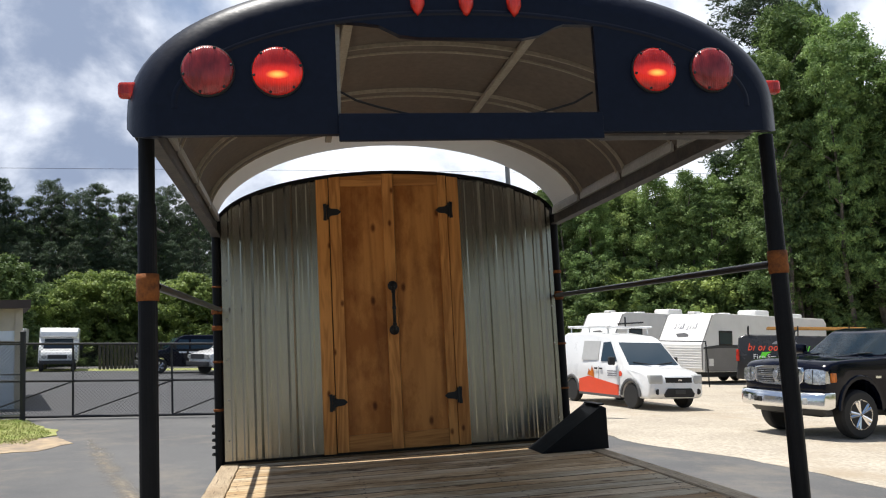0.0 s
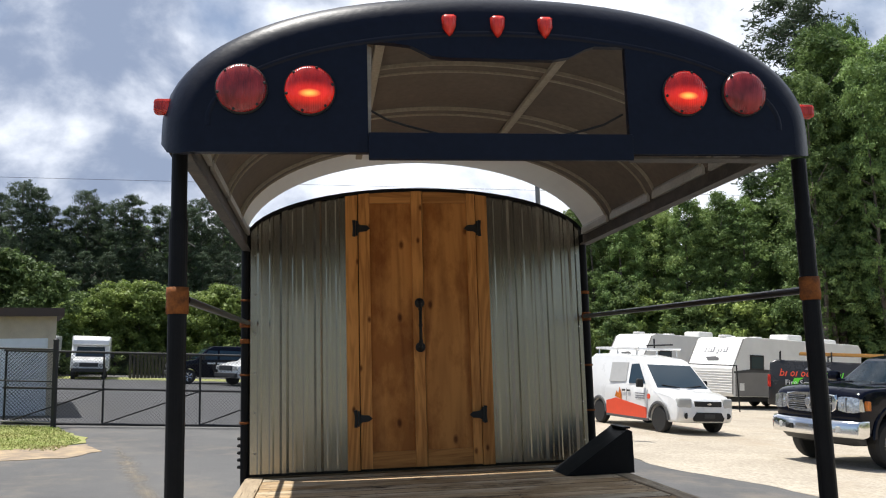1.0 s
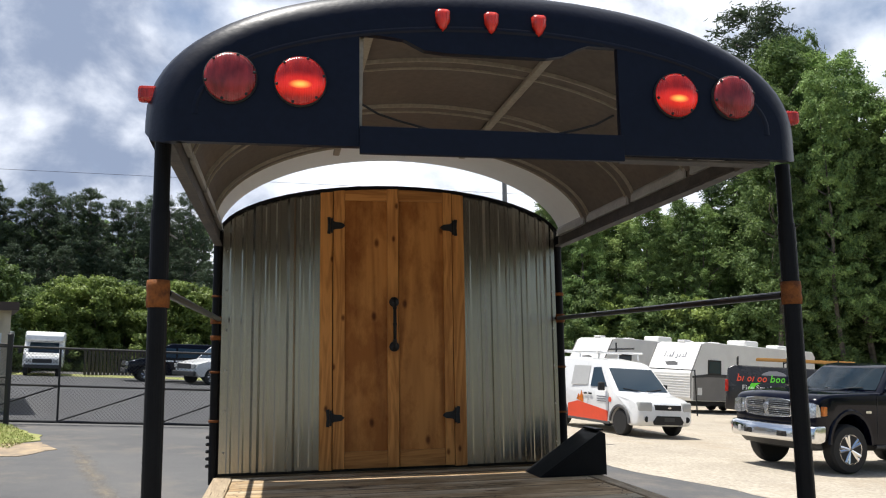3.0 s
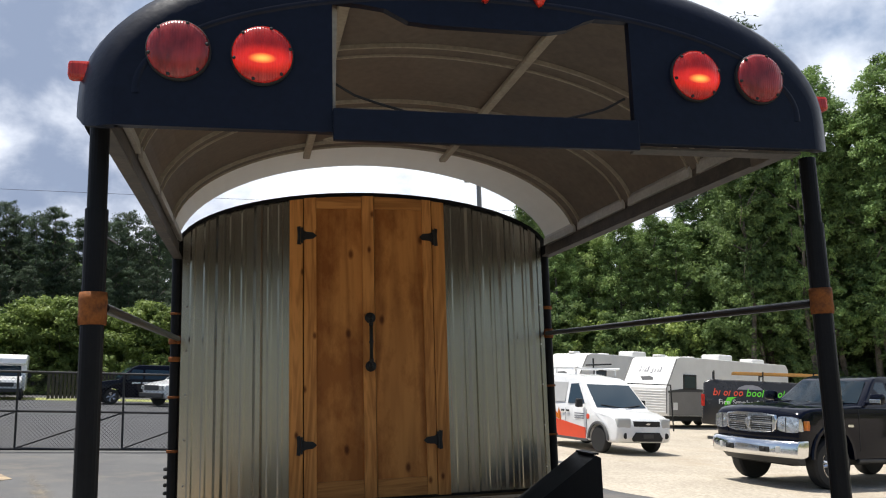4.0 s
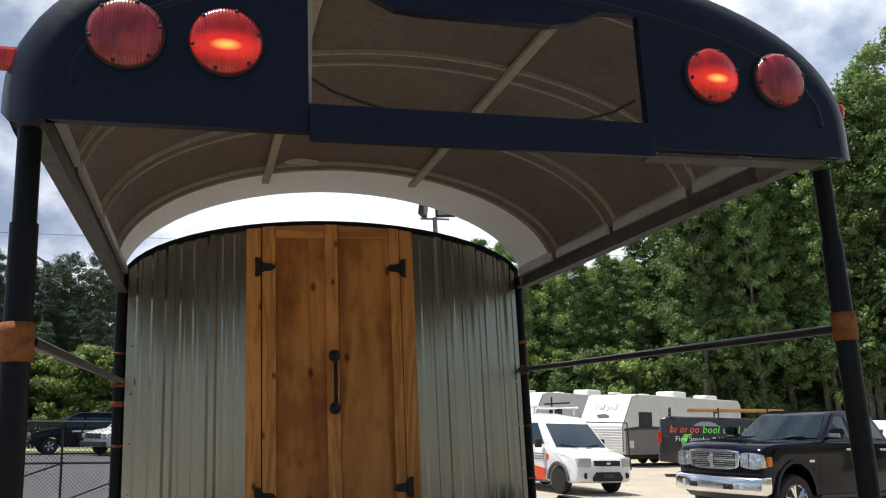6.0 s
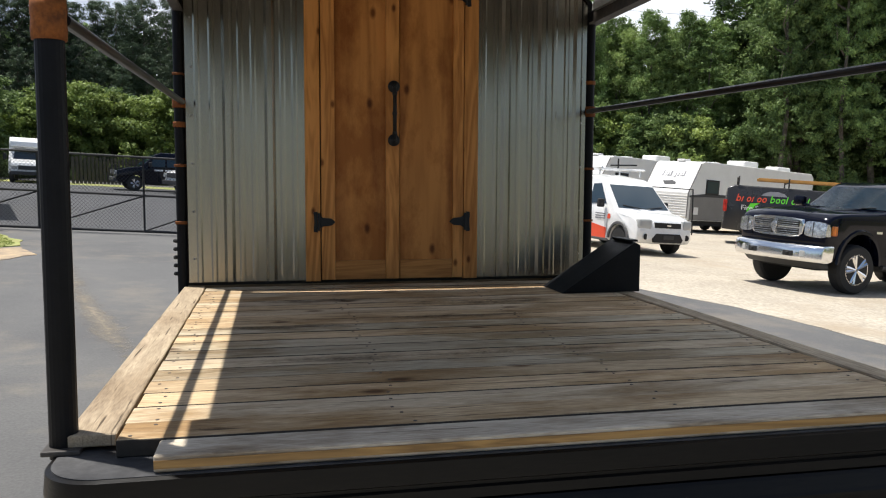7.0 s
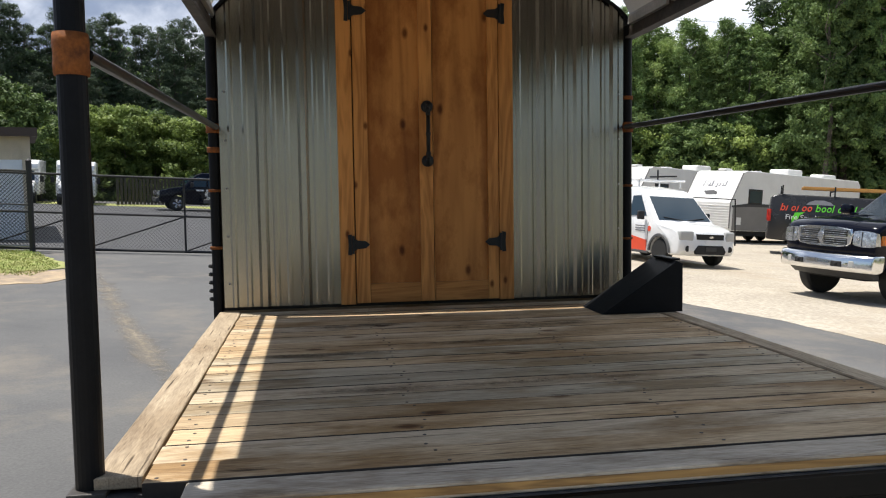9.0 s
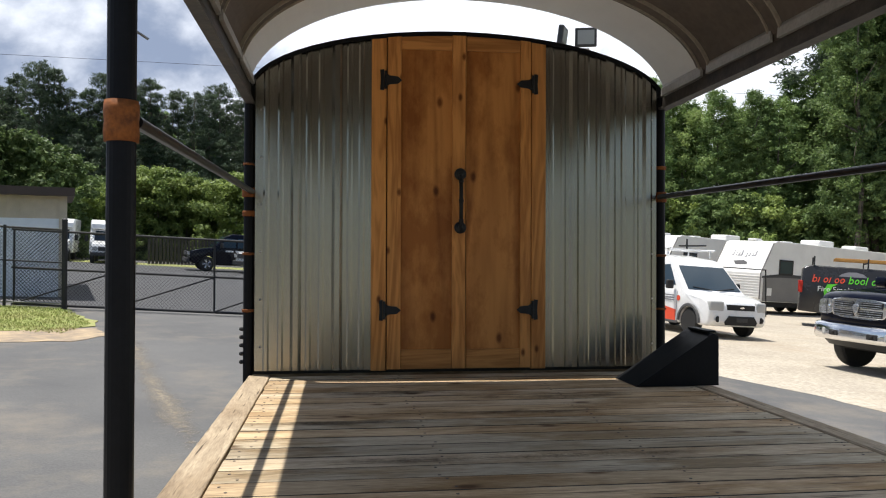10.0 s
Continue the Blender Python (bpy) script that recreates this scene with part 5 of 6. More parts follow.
    g = part("grille", bent(prismed(ring, "x", 0.93, 1.035, 0.02), *BOW), M_CHROME, body, "chrome grille surround", smooth="edges")
    for y0, y1 in ((-0.50, -0.055), (0.055, 0.50)):
        for z0, z1 in ((0.935, 1.045), (1.075, 1.18)):
            part("grille_opening", bent(strip(1.03, 1.040, y0, y1, z0, z1), *BOW), M_RUBBER, g)
            for k in range(3):
                z = z0 + (z1 - z0) * (k + 0.5) / 3
                part("grille_bar", bent(strip(1.038, 1.050, y0 + 0.01, y1 - 0.01, z - 0.005, z + 0.005), *BOW), M_ALLOY, g)
    part("badge", prismed([(-0.05, 1.02), (0.0, 0.94), (0.05, 1.02), (0.065, 1.10), (0.03, 1.14), (-0.03, 1.14), (-0.065, 1.10)], "x", 1.035, 1.065, 0.012), M_ALLOY, g)
    b = part("front_bumper", hull([(0.82, 0.54), (1.0, 0.50), (1.09, 0.51), (1.118, 0.545), (1.125, 0.70), (1.105, 0.765), (1.06, 0.795), (0.82, 0.80)], 0.985, 0.018, None, 3, None, (0.15, 0.25, 0.85, 0.05)), M_CHROME, t, "chrome front bumper", smooth="edges")
    for s in (1, -1):
        part("fog_lamp", bent(boxed(1.10, 1.13, s * 0.66 - 0.05, s * 0.66 + 0.05, 0.58, 0.70, 0.02), 0.15, 0.25, 0.85, 0.1), M_HEADLIGHT, b)
        part("tow_opening", bent(boxed(1.09, 1.136, s * 0.40 - 0.10, s * 0.40 + 0.10, 0.585, 0.675, 0.012, 2), *BOW), M_RUBBER, b)
        part("tow_hook", bent(boxed(1.10, 1.16, s * 0.40 - 0.03, s * 0.40 + 0.03, 0.61, 0.66, 0.015), *BOW), M_RUBBER, b)
    part("air_dam", bent(hull([(0.62, 0.40), (0.84, 0.40), (0.98, 0.50), (0.70, 0.52)], 0.84, 0.02), 0.15, 0.25, 0.85, 0.1), M_PLASTIC, t)
    for s in (1, -1):
        part("wiper", tubed((-0.66, s * 0.05 + 0.1, 1.432), (-0.80, s * 0.5 + 0.15, 1.48), 0.010, 6), M_RUBBER, cab)
    part("axle_box", boxed(-4.2, 0.6, -0.6, 0.6, 0.36, 0.62), M_RUBBER, t, "dark chassis")
    return t


def loft_ring(cx, cz, r, y, s):
    """A raised lip round a wheel opening."""
    bm = bmesh.new()
    rings = []
    for k in range(13):
        a = math.radians(15 * k)
        c, d = math.cos(a), math.sin(a)
        rings.append([(cx + c * (r - 0.01), y - s * 0.02, cz + d * (r - 0.01)), (cx + c * (r - 0.005), y + s * 0.022, cz + d * (r - 0.005)),
                      (cx + c * (r + 0.05), y + s * 0.022, cz + d * (r + 0.05)), (cx + c * (r + 0.075), y - s * 0.004, cz + d * (r + 0.075))])
    loft(bm, rings)
    return bm


def small_van(m):
    t = thing("delivery_van", "white compact delivery van with orange lower stripe, parked on gravel", "van", at=m)
    wb = 2.91
    ol = [(0.80, 0.30), (0.87, 0.42), (0.87, 0.66), (0.83, 0.80), (0.74, 0.89), (0.55, 0.955), (0.2, 1.01), (-0.08, 1.05), (-0.16, 1.08), (-0.86, 1.74), (-0.98, 1.82), (-1.20, 1.89), (-2.2, 1.99), (-3.45, 1.98), (-3.68, 1.86), (-3.74, 1.1), (-3.74, 0.36), (-wb - 0.38, 0.33)]
    ol += [(-wb + 0.37 * math.cos(math.radians(a)), 0.34 + 0.37 * math.sin(math.radians(a))) for a in range(165, 0, -15)] + [(-wb + 0.38, 0.28), (-0.40, 0.26)]
    ol += [(0.39 * math.cos(math.radians(a)), 0.33 + 0.39 * math.sin(math.radians(a))) for a in range(165, 0, -15)] + [(0.40, 0.28)]
    body = part("body", hull(ol, 0.89, 0.06, (1.05, 2.0, 0.80), 4, (0.0, 0.87, 0.93), (0.20, 0.1, 0.75), (0.03, 0.85, -0.05)), M_CARWHITE, t, "white painted body", smooth="edges")
    yw = lambda z: 0.89 * (1 - 0.20 * max(0, z - 1.05) / 0.95) + 0.001
    part("windscreen", pane([(-0.20, -0.79, 1.125), (-0.20, 0.79, 1.125), (-0.81, 0.69, 1.70), (-0.81, -0.69, 1.70)], (0.69, 0, 0.73)), M_GLASS, body)
    for s in (1, -1):
        part("door_window", pane([(x, s * yw(z), z) for x, z in ((-0.62, 1.20), (-1.40, 1.18), (-1.40, 1.70), (-1.05, 1.72))], (0, s, 0.2)), M_GLASS, body)
        part("side_panel", pane([(x, s * yw(z), z) for x, z in ((-1.55, 1.22), (-2.40, 1.20), (-2.40, 1.74), (-1.55, 1.74))], (0, s, 0.2), 0.004), M_PANELGREY, body)
        seam(body, [(-0.50, 0.42), (-0.50, 1.05)], s * 0.89, s)
        seam(body, [(-1.48, 0.34), (-1.48, 1.05)], s * 0.89, s)
        st = part("stripe", pane([(x, s * 0.891, z) for x, z in ((-0.52, 0.30), (-2.50, 0.30), (-2.50, 0.66), (-2.0, 0.76), (-1.50, 0.70), (-0.52, 0.58))], (0, s, 0), 0.003), M_ORANGE, body, "orange vinyl stripe along the side")
        part("stripe", pane([(x, s * 0.891, z) for x, z in ((-3.32, 0.40), (-3.70, 0.42), (-3.70, 0.84), (-3.32, 0.74))], (0, s, 0), 0.003), M_ORANGE, body)
        part("flame_mark", pane([(x, s * 0.891, z) for x, z in ((-1.70, 0.72), (-2.05, 0.80), (-1.98, 0.96), (-1.88, 0.88), (-1.82, 1.06), (-1.74, 0.92))], (0, s, 0), 0.004), M_AMBER, body, "flame-shaped sticker")
        for k in range(3):
            part("print_bar", pane([(x, s * 0.892, z) for x, z in ((-0.62, 0.80 + 0.06 * k), (-1.05, 0.80 + 0.06 * k), (-1.05, 0.83 + 0.06 * k), (-0.62, 0.83 + 0.06 * k))], (0, s, 0), 0.003), M_PRINTGREY, body)
        for x in (-1.38, -1.62):
            part("door_handle", boxed(x - 0.07, x + 0.07, min(s * 0.885, s * 0.905), max(s * 0.885, s * 0.905), 0.96, 1.01, 0.006), M_RUBBER, body)
        part("round_sticker", lathe(bmesh.new(), [(0.07, 0), (0.07, 0.004)], pose(-0.44, s * 0.891, 0.88, -90 * s), 16), M_ORANGE, body)
        part("mirror", box(bmesh.new(), -0.72, -0.60, s * 1.02 - 0.09, s * 1.02 + 0.09, 1.10, 1.32, 0.03, 2), M_RUBBER, body)
        part("arch_trim", loft_ring(0.0, 0.33, 0.39, s * 0.89, s), M_TRIMGREY, body, "grey plastic arch")
        part("arch_trim", loft_ring(-wb, 0.34, 0.37, s * 0.89, s), M_TRIMGREY, body, "grey plastic arch")
        part("sill", boxed(-wb + 0.42, -0.44, min(s * 0.85, s * 0.90), max(s * 0.85, s * 0.90), 0.24, 0.31, 0.01), M_TRIMGREY, body)
        part("headlight", bent(box(bmesh.new(), 0.50, 0.870, min(s * 0.47, s * 0.825), max(s * 0.47, s * 0.825), 0.635, 0.905, 0.05, 3), 0.20, 0.1, 0.75), M_HEADLIGHT, body, "clear headlight", smooth="edges")
        part("fog_lamp", lathe(bmesh.new(), [(0.075, 0), (0.07, 0.012), (0.0, 0.014)], pose(0.872 - 0.2 * 0.63 ** 2, s * 0.63, 0.47, 0, 90, -13 * s), 14), M_RUBBER, body)
        for x in (0.0, -wb):
            wheel(t, x, s * 0.78, 0.33, 0.21, M_TRIMGREY, 0)
    g = part("grille", bent(strip(0.80, 0.868, -0.40, 0.40, 0.70, 0.83), 0.20, 0.1, 0.75), M_RUBBER, body, "black upper grille")
    part("badge", lathe(bmesh.new(), [(0.05, 0), (0.05, 0.006)], pose(0.868, 0, 0.765, 0, 90) @ Matrix.Diagonal((0.5, 1.4, 1, 1)), 16), M_CHROME, g)
    part("lower_grille", prismed([(-0.36, 0.56), (0.36, 0.56), (0.46, 0.42), (0.42, 0.34), (-0.42, 0.34), (-0.46, 0.42)], "x", 0.80, 0.878, 0.01), M_RUBBER, body, "black lower grille")
    part("number_plate", boxed(0.884, 0.893, -0.16, 0.16, 0.42, 0.52, 0.004), M_PLASTIC, body)
    for s in (1, -1):
        part("wiper", tubed((-0.17, s * 0.1, 1.13), (-0.24, s * 0.62, 1.19), 0.010, 6), M_RUBBER, body)
    rack = part("roof_rack", bmesh.new(), M_CARWHITE, t, "white roof rack with a dark bar")
    for x in (-1.35, -2.3, -3.3):
        part("rack_bar", tubed((x, -0.75, 2.13), (x, 0.75, 2.13), 0.022, 8), M_CARWHITE, rack)
        for s in (1, -1):
            part("rack_leg", tubed((x, s * 0.66, 1.95), (x, s * 0.66, 2.13), 0.02, 8), M_CARWHITE, rack)
    for s in (1, -1):
        part("rack_rail", tubed((-1.2, s * 0.70, 2.15), (-3.4, s * 0.70, 2.15), 0.024, 8), M_CARWHITE, rack)
    part("rack_hook", tubed((-1.4, -0.05, 2.14), (-1.42, -0.05, 2.42), 0.022, 8), M_RUBBER, rack)
    part("rack_hook", tubed((-1.4, -0.30, 2.22), (-1.40, 0.55, 2.28), 0.022, 8), M_RUBBER, rack)
    return t


def work_van(m):
    t = thing("work_van", "dark grey full-size work van with ladder rack and printed sides", "van", at=m)
    wb = 3.5
    ol = [(0.85, 0.42), (0.95, 0.6), (0.92, 1.0), (0.40, 1.16), (-0.25, 1.24), (-0.90, 1.86), (-1.2, 1.98), (-4.5, 2.02), (-4.72, 1.92), (-4.80, 0.5), (-wb - 0.44, 0.45)]
    ol += [(-wb + 0.42 * math.cos(math.radians(a)), 0.38 + 0.42 * math.sin(math.radians(a))) for a in range(165, 0, -15)] + [(-wb + 0.43, 0.36), (-0.44, 0.36)]
    ol += [(0.42 * math.cos(math.radians(a)), 0.38 + 0.42 * math.sin(math.radians(a))) for a in range(165, 0, -15)] + [(0.43, 0.38)]
    body = part("body", hull(ol, 0.99, 0.06, (1.2, 2.02, 0.86), bow=(0.12, 0.0, 0.8)), M_CARGREY, t, "dark grey body", smooth="edges")
    yw = lambda z: 0.99 * (1 - 0.14 * max(0, z - 1.2) / 0.82) + 0.002
    for s in (1, -1):
        part("door_window", pane([(x, s * yw(z), z) for x, z in ((-0.55, 1.28), (-1.35, 1.28), (-1.35, 1.78), (-1.0, 1.80))], (0, s, 0.15)), M_GLASS, body)
        for x in (0.0, -wb):
            wheel(t, x, s * 0.86, 0.37, 0.24, M_ALLOY, 0)
        # company name as plain shapes, and the service line
        o = (0, s, 0.15)
        flip = 1 if s < 0 else -1
        bx = lambda x0, x1, z0, z1: [(x, s * yw(z), z) for x, z in ((x0, z0), (x1, z0), (x1, z1), (x0, z1))]
        slant = lambda x0, x1, z0, z1: [(x, s * yw(z), z) for x, z in ((x0, z0), (x1, z0), (x1 + 0.05, z1), (x0 + 0.05, z1))]
        def glyph(x, w, h, ring, paint):
            """One letter-sized plain shape: a slanted oval ring or a slanted bar."""
            z, d = 1.47, 0.032
            if not ring:
                part("name_shape", pane(slant(x, x + d, z, z + h), o, 0.003), paint, body)
                return
            bm = bmesh.new()
            hoops = []
            for q in range(17):
                a = 2 * math.pi * q / 16
                row = []
                for f, out in ((1.0, 0.002), (1.0, 0.005), (0.55, 0.005), (0.55, 0.002)):
                    zz = z + 0.085 + 0.085 * f * math.sin(a)
                    row.append((x + w / 2 + w / 2 * f * math.cos(a) + 0.2 * (zz - z), s * (yw(zz) + out), zz))
                hoops.append(row)
            loft(bm, hoops, closed=True)
            part("name_shape", bm, paint, body)
            if h > 0.2:
                part("name_shape", pane(slant(x, x + d, z, z + h), o, 0.004), paint, body)
        for k, h in enumerate((0.25, 0.17, 0.17, 0.17, 0.17, 0.17)):
            glyph(-4.44 + 0.155 * k, 0.13, h, k not in (1, 3), M_ORANGE)
        for k, h in enumerate((0.25, 0.17, 0.17, 0.24, 0.17, 0.17, 0.17, 0.24, 0.2, 0.17, 0.17)):
            glyph(-3.42 + 0.155 * k, 0.13, h, k not in (3, 5, 7, 8), M_GREEN)
        part("swoosh", pane([(x, s * yw(z), z) for x, z in ((-4.0, 1.42), (-3.72, 1.44), (-3.86, 1.34), (-3.92, 1.18), (-3.84, 1.04), (-3.58, 0.86), (-3.86, 0.84), (-4.06, 1.0), (-4.10, 1.2))], o, 0.004), M_GREEN, body, "green arrow-shaped mark")
        me = text_mesh("Fire Smoke & W", 0.235)
        mt = pose(-4.28, s * (yw(1.2) + 0.006), 1.19, 90 + 7, 0, 0) if s < 0 else pose(-2.3, s * (yw(1.2) + 0.004), 1.19, 90 + 7, 0, 180)
        part("service_line", me, M_PRINTWHITE, body, "white lettering", m=mt)
        part("hill_mark", pane([(x, s * yw(z), z) for x, z in ((-3.7, 1.70), (-2.9, 1.70), (-3.0, 1.80), (-3.2, 1.86), (-3.45, 1.85), (-3.62, 1.78))], o, 0.003), M_PRINTGREY, body)
        part("tail_lamp", boxed(-4.80, -4.70, min(s * 0.93, s * 1.0), max(s * 0.93, s * 1.0), 1.1, 1.5, 0.01), M_MARKER, body)
        part("mirror", box(bmesh.new(), -0.75, -0.62, s * 1.14 - 0.1, s * 1.14 + 0.1, 1.25, 1.5, 0.03, 2), M_RUBBER, body)
    part("windscreen", pane([(-0.32, -0.82, 1.30), (-0.32, 0.82, 1.30), (-0.86, 0.76, 1.82), (-0.86, -0.76, 1.82)], (0.65, 0, 0.76)), M_GLASS, body)
    rack = part("ladder_rack", bmesh.new(), M_RUBBER, t, "black steel ladder rack")
    for x in (-1.4, -2.9, -4.4):
        part("rack_bar", tubed((x, -0.85, 2.18), (x, 0.85, 2.18), 0.025, 8), M_RUBBER, rack)
        for s in (1, -1):
            part("rack_leg", tubed((x, s * 0.85, 1.98), (x, s * 0.85, 2.32), 0.022, 8), M_RUBBER, rack)
    for y0 in (-0.72, 0.15):
        lad = part("ladder", bmesh.new(), M_LADDER, t, "yellow extension ladder on the rack")
        for dy in (0.0, 0.42):
            part("stile", boxed(-3.8, -0.9, y0 + dy - 0.02, y0 + dy + 0.02, 2.21, 2.30, 0.004), M_LADDER, lad)
        for k in range(8):
            part("rung", tubed((-3.6 + 0.34 * k, y0, 2.255), (-3.6 + 0.34 * k, y0 + 0.42, 2.255), 0.018, 8), M_ALLOY, lad)
    return t


def camper(m, name_label, named=True):
    """A travel trailer: sloping front cap, ribbed lower front, two-tone sides and roof units."""
    t = thing("travel_trailer", name_label, "camper", "travel trailers in the lot", at=m)
    hw = 1.22
    ol = [(0.0, 0.50), (0.05, 0.62), (0.05, 1.62), (-0.62, 2.86), (-0.85, 2.95), (-8.5, 2.92), (-8.7, 2.7), (-8.7, 0.5)]
    body = part("body", hull(ol, hw, 0.03), M_RVWHITE, t, "white aluminium-clad body")
    for s in (1, -1):
        part("grey_cladding", pane([(x, s * hw, z) for x, z in ((-0.10, 0.52), (-8.5, 0.52), (-8.5, 1.52), (-0.10, 1.52))], (0, s, 0), 0.004), M_RVGREY, body, "grey lower side cladding")
        part("dark_stripe", pane([(x, s * (hw + 0.004), z) for x, z in ((-0.02, 1.52), (-1.1, 1.64), (-5.0, 1.62), (-5.0, 1.53), (-1.1, 1.50), (-0.02, 1.44))], (0, s, 0), 0.004), M_PLASTIC, body, "dark swoosh stripe")
        w = part("window_frame", pane([(x, s * hw, z) for x, z in ((-1.0, 1.60), (-1.85, 1.60), (-1.85, 2.22), (-1.0, 2.22))], (0, s, 0), 0.02), M_RUBBER, body)
        part("pane", pane([(x, s * (hw + 0.02), z) for x, z in ((-1.07, 1.67), (-1.78, 1.67), (-1.78, 2.15), (-1.07, 2.15))], (0, s, 0), 0.004), M_GLASS, w)
        part("hatch", pane([(x, s * (hw + 0.005), z) for x, z in ((-0.35, 0.75), (-0.62, 0.75), (-0.62, 1.05), (-0.35, 1.05))], (0, s, 0), 0.012), M_RVWHITE, body)
        part("corner_trim", tubed((0.05, s * (hw - 0.01), 0.6), (0.05, s * (hw - 0.01), 1.62), 0.025, 8), M_RVGREY, body)
        part("corner_trim", tubed((0.05, s * (hw - 0.01), 1.62), (-0.62, s * (hw - 0.01), 2.86), 0.025, 8), M_RVGREY, body)
        for x in (-4.1, -4.95):
            wheel(t, x, s * 1.06, 0.34, 0.2, M_RVWHITE, 0)
    for k in range(9):
        z = 0.66 + 0.105 * k
        part("cladding_rib", tubed((0.055, -hw + 0.04, z), (0.055, hw - 0.04, z), 0.018, 6), M_RVWHITE, body)
    part("skirt", boxed(-8.5, -0.1, -1.0, 1.0, 0.30, 0.52), M_RUBBER, t, "dark chassis")
    # model name as plain bars on the sloping cap
    fx = lambda z: 0.052 - 0.67 * (z - 1.62) / 1.24
    for k, (w, h) in enumerate(() if not named else ((0.13, 0.22), (0.06, 0.13), (0.09, 0.13), (0.10, 0.19), (0.17, 0.22), (0.09, 0.13), (0.035, 0.21), (0.08, 0.23))):
        y = 0.62 - 0.145 * k - (0.10 if k > 3 else 0)
        z = 2.30 - (0.06 if k == 3 else 0)
        part("name_bar", pane([(fx(z), y, z), (fx(z), y - w * 0.4, z), (fx(z + h), y - w * 0.4, z + h), (fx(z + h), y, z + h)], (0.88, 0, 0.47), 0.003), M_PRINTGREY, body)
        part("name_bar", pane([(fx(z), y - w * 0.4, z), (fx(z), y - w, z), (fx(z + 0.04), y - w, z + 0.04), (fx(z + 0.04), y - w * 0.4, z + 0.04)], (0.88, 0, 0.47), 0.003), M_PRINTGREY, body)
    part("crest_mark", pane([(fx(1.95), 0.36, 1.95), (fx(1.93), -0.2, 1.93), (fx(2.08), -0.38, 2.08), (fx(2.12), 0.1, 2.12), (fx(2.05), 0.32, 2.05)], (0.88, 0, 0.47), 0.003), M_TRIMGREY, body)
    for x, w, h in ((-4.9, 0.5, 0.30), (-7.6, 0.36, 0.22)):
        part("roof_unit", box(bmesh.new(), x - 0.55, x + 0.45, -w, w, 2.93, 2.93 + h, 0.08, 3), M_RVWHITE, t, "white rounded roof air unit")
    for x in (-0.95, -2.9, -5.6):
        part("roof_vent", box(bmesh.new(), x - 0.2, x + 0.2, -0.2, 0.2, 2.94, 3.05, 0.03, 2), M_RVWHITE, t)
    return t


def shuttle(m):
    t = thing("shuttle_bus", "white cutaway shuttle bus parked behind the fence", "bus", "shuttle buses", at=m)
    body = part("body", hull([(-0.2, 0.5), (-0.2, 1.3), (-0.75, 2.1), (-0.6, 2.35), (-0.75, 2.75), (-5.5, 2.78), (-5.6, 0.5)], 1.15, 0.10), M_CARWHITE, t)
    hood = part("hood", hull([(1.0, 0.55), (1.02, 1.05), (0.9, 1.25), (-0.1, 1.42), (-0.2, 1.40), (-0.2, 0.55)], 0.95, 0.06), M_CARWHITE, t)
    part("windscreen", pane([(-0.24, -0.88, 1.40), (-0.24, 0.88, 1.40), (-0.70, 0.82, 2.05), (-0.70, -0.82, 2.05)], (0.8, 0, 0.55)), M_GLASS, body)
    part("brow", hull([(-0.70, 2.10), (-0.30, 2.18), (-0.34, 2.50), (-0.74, 2.74)], 1.08, 0.06), M_CARWHITE, body, "white fibreglass brow over the windscreen")
    part("print_bar", pane([(-0.32, -0.35, 2.28), (-0.32, 0.35, 2.28), (-0.34, 0.35, 2.42), (-0.34, -0.35, 2.42)], (1, 0, 0.1), 0.003), M_PRINTGREY, body)
    part("grille", boxed(1.0, 1.04, -0.55, 0.55, 0.80, 1.05, 0.02), M_PLASTIC, hood)
    part("bumper", boxed(0.95, 1.12, -0.98, 0.98, 0.48, 0.70, 0.03), M_PLASTIC, t)
    for s in (1, -1):
        part("headlight", boxed(0.98, 1.045, s * 0.75 - 0.14, s * 0.75 + 0.14, 0.82, 1.03, 0.02), M_HEADLIGHT, hood)
        part("mirror", box(bmesh.new(), 0.0, 0.15, s * 1.32 - 0.1, s * 1.32 + 0.1, 1.35, 1.75, 0.03, 2), M_RUBBER, t)
        for x in (0.35, -3.6):
            wheel(t, x, s * 0.9, 0.38, 0.25, M_ALLOY, 0)
    return t


